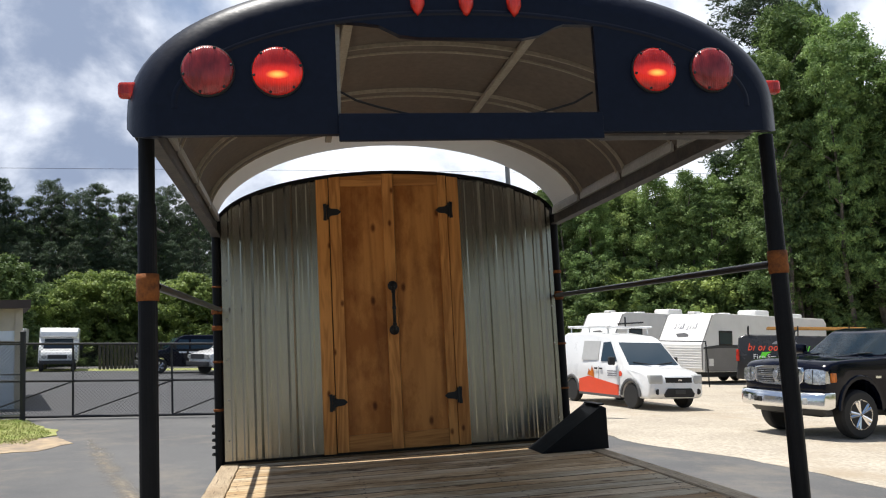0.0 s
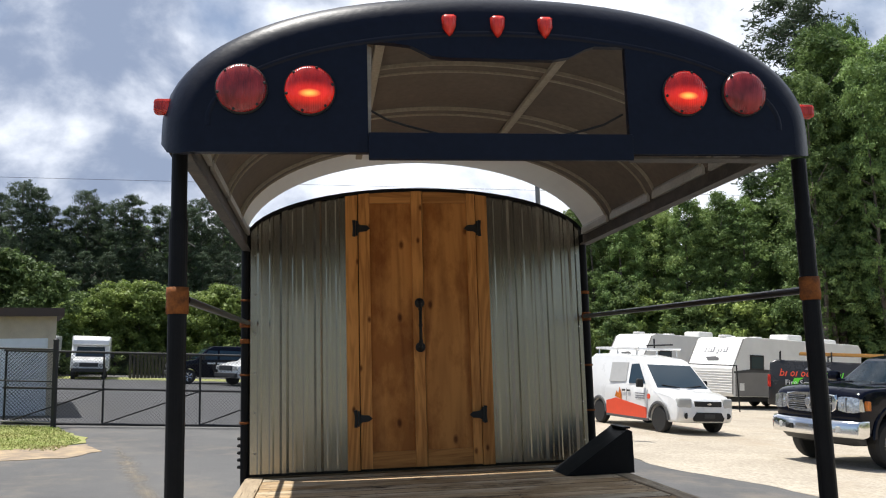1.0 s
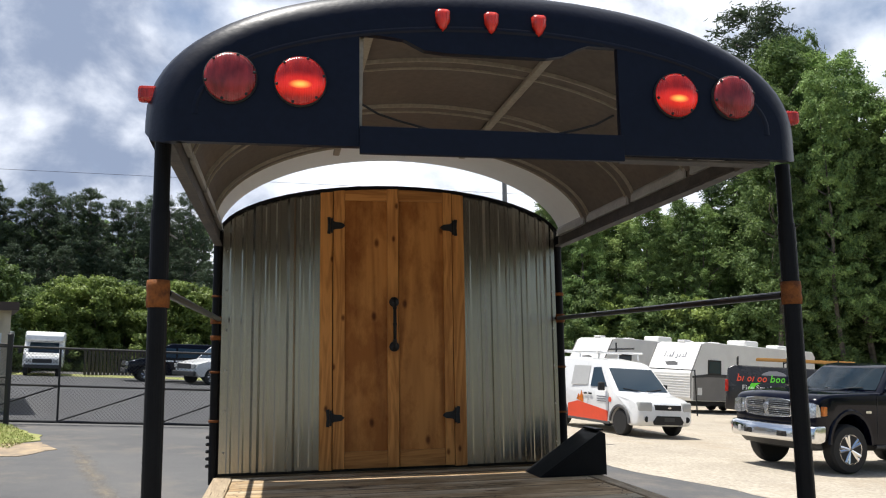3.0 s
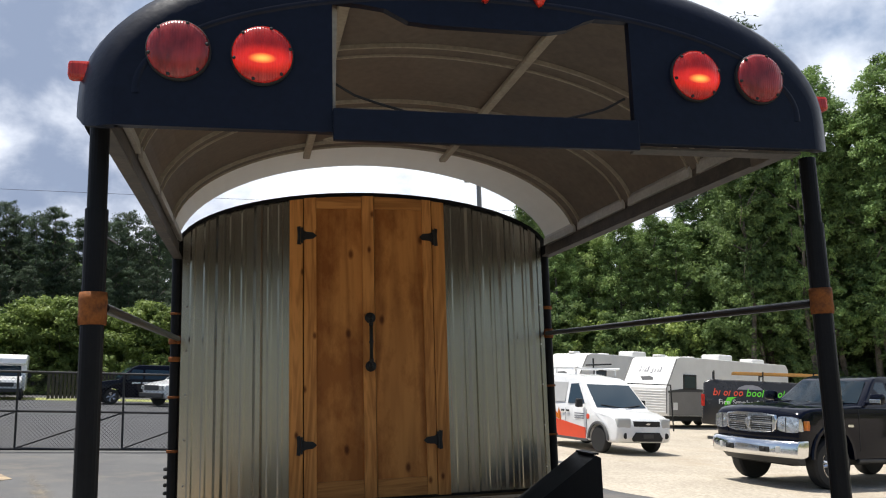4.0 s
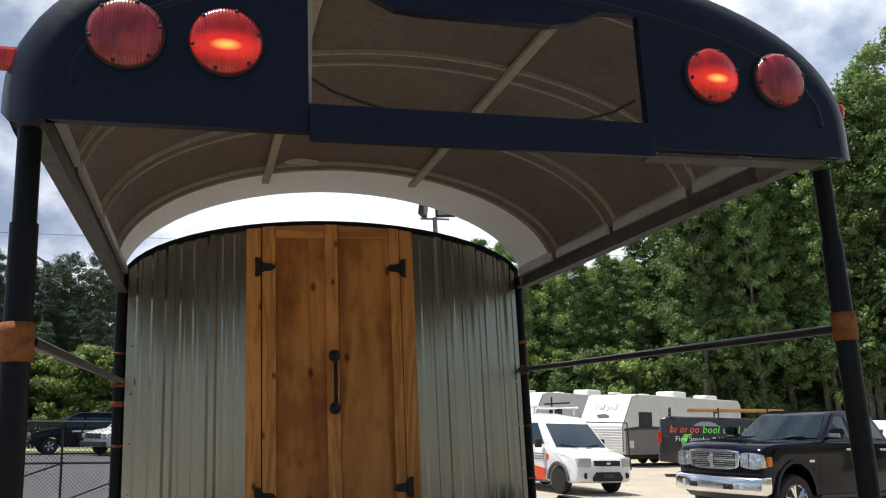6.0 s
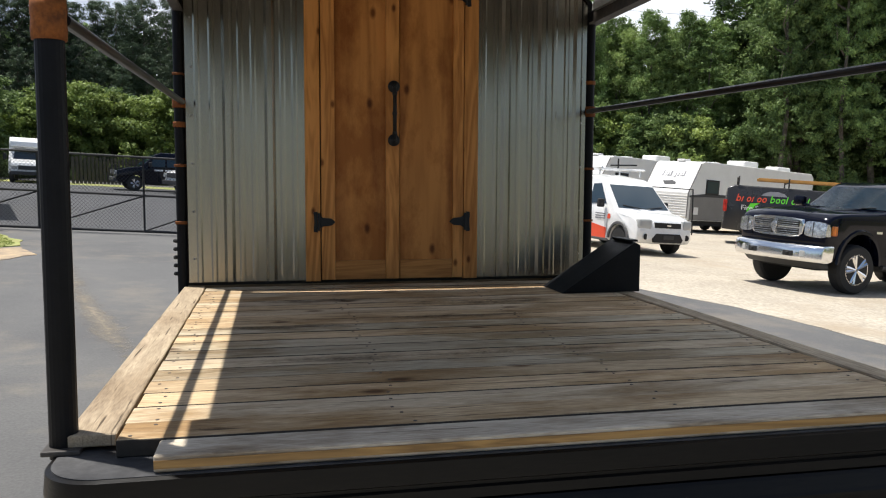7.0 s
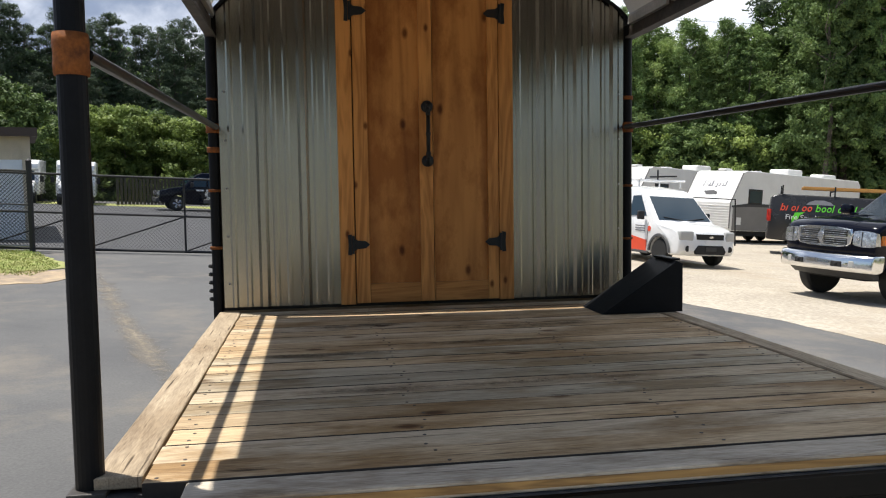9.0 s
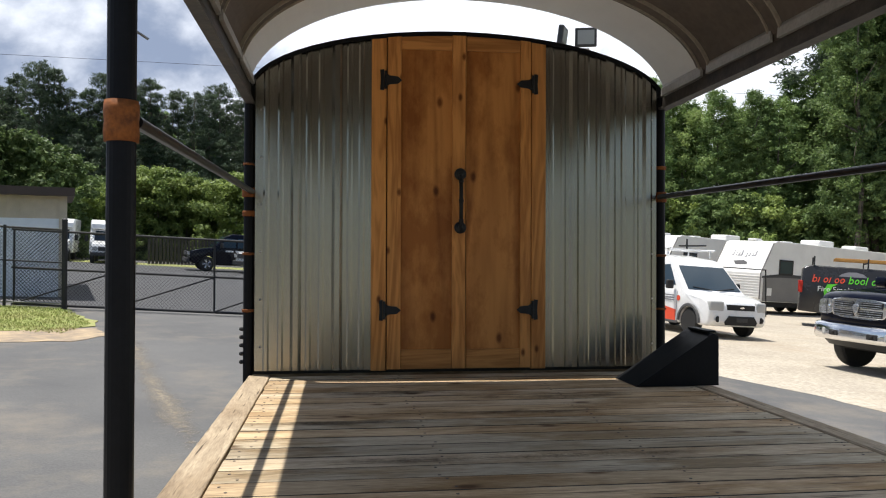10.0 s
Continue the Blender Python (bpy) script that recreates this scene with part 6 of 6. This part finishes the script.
def passenger_van(m, paint, label, nose=0.0):
    t = thing("passenger_van", label, "van", at=m)
    wb = 3.4
    ol = [(0.85, 0.40), (0.95, 0.6), (0.90, 1.0), (0.35, 1.14), (-0.28, 1.22), (-0.92, 1.82), (-1.2, 1.94), (-4.5, 1.96), (-4.72, 1.80), (-4.80, 0.45), (-wb - 0.44, 0.42)]
    ol += [(-wb + 0.42 * math.cos(math.radians(a)), 0.37 + 0.42 * math.sin(math.radians(a))) for a in range(165, 0, -15)] + [(-wb + 0.43, 0.34), (-0.44, 0.34)]
    ol += [(0.42 * math.cos(math.radians(a)), 0.37 + 0.42 * math.sin(math.radians(a))) for a in range(165, 0, -15)] + [(0.43, 0.36)]
    body = part("body", hull(ol, 0.99, 0.06, (1.15, 1.96, 0.84), bow=(0.12, 0.0, 0.8)), paint, t, smooth="edges")
    yw = lambda z: 0.99 * (1 - 0.16 * max(0, z - 1.15) / 0.81) + 0.002
    part("windscreen", pane([(-0.34, -0.82, 1.28), (-0.34, 0.82, 1.28), (-0.88, 0.76, 1.78), (-0.88, -0.76, 1.78)], (0.65, 0, 0.76)), M_GLASS, body)
    for s in (1, -1):
        for x0, x1 in ((-0.62, -1.4), (-1.5, -2.9), (-3.0, -4.5)):
            part("side_window", pane([(x, s * yw(z), z) for x, z in ((x0, 1.24), (x1, 1.24), (x1, 1.70), (x0 - (0.3 if x0 > -1 else 0), 1.72))], (0, s, 0.15)), M_GLASS, body)
        part("headlight", boxed(0.84, 0.955, s * 0.78 - 0.14, s * 0.78 + 0.14, 0.78, 0.98, 0.02), M_HEADLIGHT, body)
        part("mirror", box(bmesh.new(), -0.75, -0.62, s * 1.14 - 0.1, s * 1.14 + 0.1, 1.2, 1.45, 0.03, 2), M_RUBBER, body)
        for k in range(3):
            part("print_bar", pane([(x, s * 0.994, z) for x, z in ((-0.9 - 0.5 * k, 1.02), (-1.3 - 0.5 * k, 1.02), (-1.3 - 0.5 * k, 1.1), (-0.9 - 0.5 * k, 1.1))], (0, s, 0), 0.003), M_PRINTWHITE, body)
        for x in (0.0, -wb):
            wheel(t, x, s * 0.86, 0.37, 0.24, M_ALLOY, 5)
    part("grille", boxed(0.91, 0.965, -0.6, 0.6, 0.76, 1.0, 0.02), M_PLASTIC, body)
    part("bumper", boxed(0.85, 1.0, -0.98, 0.98, 0.42, 0.64, 0.04), M_PLASTIC, t)
    return t


pickup(on_ground(9.09, 8.60, (-0.969, -0.247)) @ Matrix.Diagonal((0.99, 0.985, 1.05, 1)))
small_van(on_ground(8.72, 14.6, (0.20, -0.98)))
work_van(on_ground(19.70, 19.28, (0.862, -0.507), 1.08) @ Matrix.Diagonal((1, 1, 0.95, 1)))
camper(on_ground(16.2, 28.2, (-0.926, -0.372), 1.05), "white and grey travel trailer with sloping front cap")
camper(on_ground(14.7, 34.6, (-0.93, -0.36), 1.10) @ Matrix.Diagonal((1, 1, 1.03, 1)), "white travel trailer parked behind another camper", False)
passenger_van(on_ground(17.5, 9.6, (0.25, -0.97)), M_CARWHITE, "white van parked beyond the pickup")
shuttle(on_ground(-13.3, 41.8, (0.22, -0.97), 0.86))
shuttle(on_ground(-16.4, 42.5, (0.22, -0.97), 0.86))
passenger_van(on_ground(-7.6, 38.4, (-0.96, -0.28)), M_CARBLACK, "black passenger van parked behind the fence")
passenger_van(on_ground(-4.6, 36.6, (-0.80, -0.60)), M_CARWHITE, "white passenger van parked behind the fence")

# ---- fence, gate, storage building ----
FY, PX = 12.7, -6.2
fg = lambda x: ground(x, FY)


def mesh_wire(x0, x1, y, z0, z1, pitch=0.075):
    """Chain link: crossing zigzag wires as thin ribbons."""
    bm = bmesh.new()
    h = z1 - z0
    w = 0.0045
    x = x0 - h
    while x < x1:
        for s in (1, -1):
            a, b = (x, 0.0), (x + h, h)
            lo, hi = max(0.0, (x0 - x)), min(h, (x1 - x))
            if hi > lo:
                p = [(x + lo, lo), (x + hi, hi)]
                if s < 0:
                    p = [(px, h - pz) for px, pz in p]
                zz = lambda px, pz: z0 + pz - 0.05 * (px - x0)
                bm.faces.new([bm.verts.new(q) for q in ((p[0][0] - w, y, zz(*p[0])), (p[0][0] + w, y, zz(*p[0])), (p[1][0] + w, y, zz(*p[1])), (p[1][0] - w, y, zz(*p[1])))])
        x += pitch
    return bm


fence = thing("chain_link_fence", "black chain-link fence beside the sliding gate", "fence")
for x, r, h in ((PX, 0.055, 1.80), (PX - 1.15, 0.03, 1.66), (PX - 3.4, 0.03, 1.66), (PX - 5.8, 0.03, 1.66)):
    part("fence_post", tubed((x, FY, fg(x) - 0.1), (x, FY, fg(x) + h), r, 12), M_FENCE, fence)
part("post_cap", lathe(bmesh.new(), [(0.06, 0), (0.06, 0.03), (0.03, 0.06), (0, 0.065)], pose(PX, FY, fg(PX) + 1.80), 14), M_FENCE, fence)
for h, r in ((1.62, 0.021), (0.12, 0.015), (0.95, 0.015)):
    part("fence_rail", tubed((PX - 8, FY, fg(PX - 8) + h), (PX, FY, fg(PX) + h), r, 8), M_FENCE if h != 0.12 else M_STEEL, fence)
tagged(part("fence_mesh", mesh_wire(PX - 8, PX, FY + 0.01, fg(PX - 8) + 0.12, fg(PX - 8) + 1.62), M_FENCE, fence), kind="stuff")
gate = thing("sliding_gate", "black chain-link cantilever gate, closed", "gate")
GY = FY + 0.22
gx0, gx1 = PX - 1.1, PX + 9.4
gg = lambda x, h: (x, GY, ground(x, GY) + h)
for h, r in ((1.58, 0.024), (0.80, 0.024), (0.06, 0.028)):
    part("gate_rail", tubed(gg(gx0, h), gg(0.0, h), r, 8), M_FENCE, gate)
    part("gate_rail", tubed(gg(0.0, h), gg(gx1, h + 0.04), r, 8), M_FENCE, gate)
ups = [PX - 1.05, PX + 0.92, PX + 2.93, PX + 4.8, PX + 6.66]
for x in ups:
    part("gate_upright", tubed(gg(x, 0.06), gg(x, 1.58), 0.022, 8), M_FENCE, gate)
for a, b in zip(ups, ups[1:]):
    part("gate_brace", tubed(gg(a + 0.03, 0.08), gg(b - 0.03, 0.78), 0.016, 8), M_FENCE, gate)
tagged(part("gate_mesh", mesh_wire(gx0, -0.2, GY + 0.03, ground(gx0, GY) + 0.08, ground(gx0, GY) + 1.56), M_FENCE, gate), kind="stuff")
# far board fence
lot_fence = thing("chain_link_fence", "grey chain-link fence before the campers", "fence")
for x in (9.9, 12.9, 15.9):
    part("fence_post", tubed((x, 25.1, ground(x, 25.1) - 0.1), (x, 25.1, ground(x, 25.1) + 1.86), 0.028, 8), M_FENCE, lot_fence)
part("fence_rail", tubed((9.9, 25.1, ground(9.9, 25.1) + 1.84), (15.9, 25.1, ground(15.9, 25.1) + 1.84), 0.02, 8), M_FENCE, lot_fence)
bf = thing("board_fence", "weathered board fence at the back of the yard", "fence")
for k in range(34):
    x = -11.6 + 0.16 * k
    y = 44.0 + 0.25 * k
    part("fence_board", boxed(x - 0.075, x + 0.075, y - 0.01, y + 0.01, ground(x, y) - 0.02, ground(x, y) + 1.5 + 0.05 * ((k * 7) % 3), 0.0), M_RAIL, bf)

bx, by = -7.2, 15.9
store = thing("storage_building", "low tan metal storage building with white roll door", "building")
bz = ground(bx, by) - 0.15
store.matrix_basis = Matrix.Translation((bx, by, 0)) @ pose(0, 0, 0, 0, 0, 18) @ Matrix.Translation((-bx, -by, 0))
part("wall", boxed(bx - 8, bx, by, by + 6, bz, 3.12, 0.0), M_TAN, store, "tan ribbed metal wall")
for k in range(26):
    x = bx - 0.1 - 0.3 * k
    part("wall_rib", boxed(x - 0.02, x + 0.02, by - 0.025, by + 0.002, 2.52, 3.10), M_TAN, store)
part("corner_trim", boxed(bx - 0.14, bx + 0.02, by - 0.03, by + 0.03, bz, 3.11), M_TAN, store)
part("roof", prismed([(by - 0.35, 3.03), (by + 6.3, 3.27), (by + 6.3, 3.43), (by - 0.35, 3.23)], "x", bx - 8.2, bx + 0.18), M_BROWN, store, "dark brown roof edge")
for d in range(2):
    x1 = bx - 0.16 - 3.35 * d
    dr = part("roll_door", boxed(x1 - 2.9, x1, by - 0.012, by + 0.03, bz, 2.50), M_ROLLDOOR, store, "white ribbed roll-up door, closed")
    for k in range(19):
        z = bz + 0.25 + 0.125 * k
        if z < 2.45:
            part("door_slat", boxed(x1 - 2.88, x1 - 0.02, by - 0.03, by - 0.0125, z - 0.045, z + 0.045, 0.0), M_ROLLDOOR, dr)
    part("door_jamb", boxed(x1 + 0.001, x1 + 0.1, by - 0.04, by + 0.02, bz, 2.56), M_TAN, store)
part("number_panel", boxed(bx - 2.35, bx - 2.0, by - 0.06, by - 0.03, 2.66, 2.78), M_PRINTGREY, store, "small dark number bar")

# ---- yard light and cable ----
LX, LY = 4.55, 13.0
pole = thing("yard_light", "tall grey pole with two floodlights", "lamp post")
part("pole", tubed((LX, LY, ground(LX, LY) - 0.1), (LX, LY, 6.33), 0.075, 14, 0.055), M_STEEL, pole)
part("crossbar", tubed((LX - 0.35, LY, 6.30), (LX + 0.35, LY, 6.30), 0.025, 8), M_STEEL, pole)
for dx, turn in ((-0.30, 62), (0.24, -14)):
    fl = part("floodlight", box(bmesh.new(), -0.24, 0.24, -0.06, 0.06, -0.21, 0.21, 0.025, 2), M_PLASTIC, pole, "dark floodlight head", m=pose(LX + dx, LY - 0.1, 6.54, 8, 0, turn))
    part("glass", boxed(-0.185, 0.185, -0.070, -0.061, -0.155, 0.155), M_LAMPGLASS, fl)
tagged(part("power_line", tubed((-60, 40, 13.0), (60, 52, 13.3), 0.011, 6), M_RUBBER), "thin dark overhead power line", "cable")


# ---- trees ----
def leaves(rng, lobes, count, size, squash=0.7, up=0.5):
    """Small leaf clumps spread through the outer part of a set of lobes; each a small three-cornered blade."""
    vol = np.array([l[3] * l[4] for l in lobes])
    pick = rng.choice(len(lobes), count, p=vol / vol.sum())
    d = rng.normal(size=(count, 3))
    d /= np.linalg.norm(d, axis=1)[:, None]
    rad = rng.uniform(0.05, 1.0, count) ** 0.45 * (1 + 0.28 * rng.normal(size=count))
    L = np.array(lobes)[pick]
    c = L[:, :3] + d * rad[:, None] * np.stack((L[:, 3], L[:, 3], L[:, 4]), 1)
    nrm = d * 0.7 + rng.normal(size=(count, 3)) * 0.55 + np.array((0, 0, up))
    nrm /= np.linalg.norm(nrm, axis=1)[:, None]
    t = np.cross(nrm, rng.normal(size=(count, 3)))
    t /= np.linalg.norm(t, axis=1)[:, None]
    b = np.cross(nrm, t)
    s = size * rng.uniform(0.55, 1.35, count)[:, None]
    droop = nrm * s * 0.22
    v = np.empty((count, 3, 3))
    v[:, 0], v[:, 1], v[:, 2] = c - t * s - b * s * squash * 0.8, c - t * s * 0.6 + b * s * squash * 0.9, c + t * s * 1.1 - droop
    return v.reshape(-1, 3)


def leaf_mesh(name, v, material):
    me = bpy.data.meshes.new(name)
    n = len(v) // 3
    me.from_pydata(v.tolist(), [], np.arange(n * 3).reshape(n, 3).tolist())
    me.materials.append(material)
    return me


def trunk_mesh(rng, h, r, limbs, bend=0.25):
    bm = bmesh.new()
    pts = [Vector((rng.normal() * bend * k / 5, rng.normal() * bend * k / 5, h * k / 5)) for k in range(6)]
    for k in range(5):
        tube(bm, pts[k], pts[k + 1], r * (1 - 0.16 * k), 9, r * (1 - 0.16 * (k + 1)))
    for k in range(limbs):
        f = rng.uniform(0.35, 0.95)
        base = pts[0].lerp(pts[5], f)
        a = rng.uniform(0, 6.28)
        ln = h * rng.uniform(0.07, 0.15)
        mid = base + Vector((math.cos(a) * ln * 0.6, math.sin(a) * ln * 0.6, ln * 0.35))
        end = mid + Vector((math.cos(a + 0.4) * ln * 0.5, math.sin(a + 0.4) * ln * 0.5, ln * 0.4))
        tube(bm, base, mid, r * 0.3, 6, r * 0.2)
        tube(bm, mid, end, r * 0.2, 6, r * 0.07)
    return bm


def broadleaf(seed, material, label, h=18.0, spread=4.6, count=20000, low=0.08, size=0.24):
    rng = np.random.default_rng(seed)
    t = thing("tree", label, "tree", "trees round the lot")
    part("trunk", trunk_mesh(rng, h * 0.85, h * 0.0085 + 0.04, 7), M_BARK, t)
    lobes = []
    for k in range(420):
        f = rng.uniform(low, 1.0)
        w = spread * math.sin(math.pi * min(0.97, 0.2 + 0.76 * f)) ** 0.6 * (0.8 + 0.3 * math.sin(5 * f + seed))
        a, q = rng.uniform(0, 6.28), rng.uniform(0.1, 1.0) ** 0.55 * w
        rr = rng.uniform(0.05, 0.125) * spread
        lobes.append((q * math.cos(a), q * math.sin(a), h * f - rr * 0.3, rr, rr * rng.uniform(0.5, 0.9)))
    part("crown", leaf_mesh("crown", leaves(rng, lobes, count, size), material), material, t, "uneven crown of small leaves")
    return t


def pine(seed, label, h=18.0, count=16000, bare=0.35, size=0.24):
    rng = np.random.default_rng(seed)
    t = thing("tree", label, "tree", "pines round the lot")
    part("trunk", trunk_mesh(rng, h, 0.2, 9, 0.1), M_BARK, t)
    lobes = []
    for k in range(260):
        f = bare + (1.02 - bare) * rng.uniform(0, 1) ** 0.8
        w = 3.3 * (1.06 - f) ** 0.5 + 0.2
        a, q = rng.uniform(0, 6.28), rng.uniform(0.05, 1.0) ** 0.7 * w
        rr = rng.uniform(0.2, 0.6)
        lobes.append((q * math.cos(a), q * math.sin(a), h * f + 0.25 * q, rr, rr * 0.6))
    part("crown", leaf_mesh("crown", leaves(rng, lobes, count, size, 0.35, 0.3), M_NEEDLE), M_NEEDLE, t, "dark ragged needle crown")
    return t


def shrub(seed, material, label, h=6.0, count=9000):
    rng = np.random.default_rng(seed)
    t = thing("bush", label, "bush", "bushes behind the yard")
    part("stem", trunk_mesh(rng, h * 0.6, 0.09, 8), M_BARK, t)
    lobes = []
    for k in range(150):
        f = rng.uniform(0.03, 0.97)
        w = 2.6 * math.sqrt(max(0.05, 1 - (f - 0.25) ** 2 * 1.5))
        a, q = rng.uniform(0, 6.28), rng.uniform(0.1, 1.0) * w
        rr = rng.uniform(0.18, 0.5)
        lobes.append((q * math.cos(a), q * math.sin(a), h * f, rr, rr * 0.7))
    part("foliage", leaf_mesh("foliage", leaves(rng, lobes, count, 0.105), material), material, t, "dense small leaves")
    return t


kinds = {
    "a": broadleaf(1, M_LEAF, "tall broadleaf tree with full dark green crown", 18, 4.4, 38000, 0.08, 0.082),
    "b": broadleaf(2, M_LEAF, "tall broadleaf tree with ragged green crown", 18, 3.8, 36000, 0.27, 0.082),
    "c": broadleaf(3, M_LEAF_PALE, "broadleaf tree with bright young leaves", 12, 4.0, 34000, 0.03, 0.078),
    "d": broadleaf(8, M_LEAF, "dark broadleaf tree deep in the wood", 18, 4.6, 7000, 0.03, 0.28),
    "p": pine(4, "tall dark pine with bare lower trunk", 18, 17000, 0.35, 0.12),
    "q": pine(5, "tall dark pine with ragged top", 18, 15000, 0.12, 0.15),
    "s": shrub(6, M_BUSH_SUN, "dense bush with sunlight put into its lighter green", 6.0, 15000),
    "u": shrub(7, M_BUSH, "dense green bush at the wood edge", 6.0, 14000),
}
full = {"a": 18.0, "b": 18.0, "c": 12.0, "d": 18.0, "p": 18.0, "q": 18.0, "s": 6.0, "u": 6.0}
rt = random.Random(21)


def plant(kind, bearing, dist, height, wide=1.0):
    """A tree at a bearing (degrees to the right of straight ahead) and distance from the deck's front."""
    x, y = -0.7 + dist * math.sin(radians(bearing)), -5.0 + dist * math.cos(radians(bearing))
    k = height / full[kind]
    m = Matrix.Translation((x, y, ground(x, y) - 0.1)) @ pose(0, 0, 0, 0, 0, rt.uniform(0, 360)) @ Matrix.Diagonal((k * wide * rt.uniform(0.9, 1.15), k * wide * rt.uniform(0.9, 1.15), k, 1))
    copy_thing(kinds[kind], m)


# right-hand wood: lower trees first, rising to tall ones
def wood_top(brg):
    """Height of the wood's edge along its length."""
    table = ((14, 9.0), (17.5, 11.8), (20.8, 14.8), (22.5, 13.0), (26, 12.8), (27.5, 14.0), (29.5, 14.2), (33, 14.5), (35, 21.0), (36.5, 24.5), (38, 22.5), (40, 19.6), (42, 20.0), (44, 22.5), (48, 26.0), (51, 26.0), (70, 24.0))
    for (b0, h0), (b1, h1) in zip(table, table[1:]):
        if b0 <= brg <= b1:
            return h0 + (h1 - h0) * (brg - b0) / (b1 - b0)
    return 15.0


for k in range(30):
    brg = 15.0 + 1.15 * k
    h = wood_top(brg)
    plant("c" if brg < 27 and k % 2 else ("b", "b", "a", "a", "b")[k % 5] if brg > 30 else "ab"[k % 2], brg + rt.uniform(-0.5, 0.5), 56 - 0.1 * (brg - 15) + rt.uniform(-2.5, 2.5), h * rt.uniform(0.86, 1.03))
for k in range(26):
    brg = 14.5 + 1.4 * k
    plant("d", brg, 65 - 0.1 * (brg - 15) + rt.uniform(-2, 2), wood_top(min(69, brg)) * 0.98)
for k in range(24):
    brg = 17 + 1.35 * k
    deep = brg > 31         # under the tall trees, bushes stand back in their shade and use the darker leaves
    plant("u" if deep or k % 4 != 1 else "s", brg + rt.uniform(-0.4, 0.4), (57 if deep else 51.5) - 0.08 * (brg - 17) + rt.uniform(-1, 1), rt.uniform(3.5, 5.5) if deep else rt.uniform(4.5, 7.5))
# two pale trunks standing at the wood's edge
plant("b", 34.4, 49.5, 19.0, 0.75)
plant("b", 37.9, 50.0, 20.0, 0.75)
# the tall edge of the wood: slender trees side by side
for brg, dist, h, kind in ((33.9, 58, 27.0, "p"), (34.6, 58, 20.5, "a"), (33.4, 56, 19.0, "b"), (35.6, 56, 24.5, "a"), (36.8, 57, 25.0, "b"), (34.6, 62, 20.0, "d"), (36.4, 63, 23.0, "d")):
    plant(kind, brg, dist, h, 1.25 if kind == "p" else 0.55)
# left-hand pines and the bushes before them
for k in range(34):
    brg = -27 + 0.95 * k
    plant("pq"[k % 2], brg + rt.uniform(-0.3, 0.3), 80 + rt.uniform(-5, 6), rt.uniform(13.6, 16.4) if brg < -5 else 9.0)
for k in range(22):
    plant("d", -28 + 1.3 * k, 90 + rt.uniform(-3, 3), rt.uniform(13.4, 15.0) if k < 18 else 9.0)
for k in range(15):
    plant("q", -26 + 1.5 * k, 72 + rt.uniform(-3, 3), rt.uniform(8.0, 10.5))
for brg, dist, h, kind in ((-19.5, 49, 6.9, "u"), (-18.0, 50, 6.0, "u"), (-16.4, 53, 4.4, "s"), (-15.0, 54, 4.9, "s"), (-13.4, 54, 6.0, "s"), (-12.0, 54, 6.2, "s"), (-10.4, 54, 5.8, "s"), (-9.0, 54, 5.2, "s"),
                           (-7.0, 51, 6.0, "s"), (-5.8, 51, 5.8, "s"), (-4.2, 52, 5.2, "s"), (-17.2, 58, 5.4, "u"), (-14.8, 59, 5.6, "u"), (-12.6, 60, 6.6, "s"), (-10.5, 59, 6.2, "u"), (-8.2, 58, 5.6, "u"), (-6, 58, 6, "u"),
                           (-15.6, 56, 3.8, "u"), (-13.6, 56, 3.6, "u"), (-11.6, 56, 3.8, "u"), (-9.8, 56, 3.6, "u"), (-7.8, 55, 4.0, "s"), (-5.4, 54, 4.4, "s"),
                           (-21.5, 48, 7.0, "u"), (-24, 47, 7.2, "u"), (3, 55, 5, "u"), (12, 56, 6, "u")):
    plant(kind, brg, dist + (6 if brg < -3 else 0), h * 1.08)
# unseen woods added behind and beside, kept low and far to shape wall reflections
for k in range(20):
    plant("d", 66 + 11.2 * k, 95 + rt.uniform(-6, 8), rt.uniform(8, 11), 3.4)
for proto in kinds.values():
    for o in (*proto.children_recursive, proto):
        bpy.data.objects.remove(o)

# grass on the verge
rng = np.random.default_rng(9)
n = 30000
gx = rng.uniform(-12, -4.7, n)
gy = rng.uniform(8.5, 12.9, n)
keep = ((gy - 8.4) > 0.25 * rng.uniform(0, 2, n)) & (gx < -4.9 - 0.45 * np.maximum(0, gy - 10.0)) & (gy > 8.9 - 0.12 * (gx + 12) * 0.5)
gx, gy = gx[keep], gy[keep]
n = len(gx)
hgt = rng.uniform(0.012, 0.045, n)
ang = rng.uniform(0, 3.14, n)
z = 0.05 - 0.05 * gx + 0.012 * gy + 0.012
v = np.empty((n, 3, 3))
v[:, 0] = np.stack((gx - 0.009 * np.cos(ang), gy - 0.009 * np.sin(ang), z), 1)
v[:, 1] = np.stack((gx + 0.009 * np.cos(ang), gy + 0.009 * np.sin(ang), z), 1)
v[:, 2] = np.stack((gx + rng.normal(size=n) * 0.03, gy + rng.normal(size=n) * 0.03, z + hgt), 1)
me = bpy.data.meshes.new("grass")
me.from_pydata(v.reshape(-1, 3).tolist(), [], np.arange(n * 3).reshape(n, 3).tolist())
me.materials.append(M_GRASS)
tagged(new("grass", me), "short sunlit grass", "grass", kind="stuff")
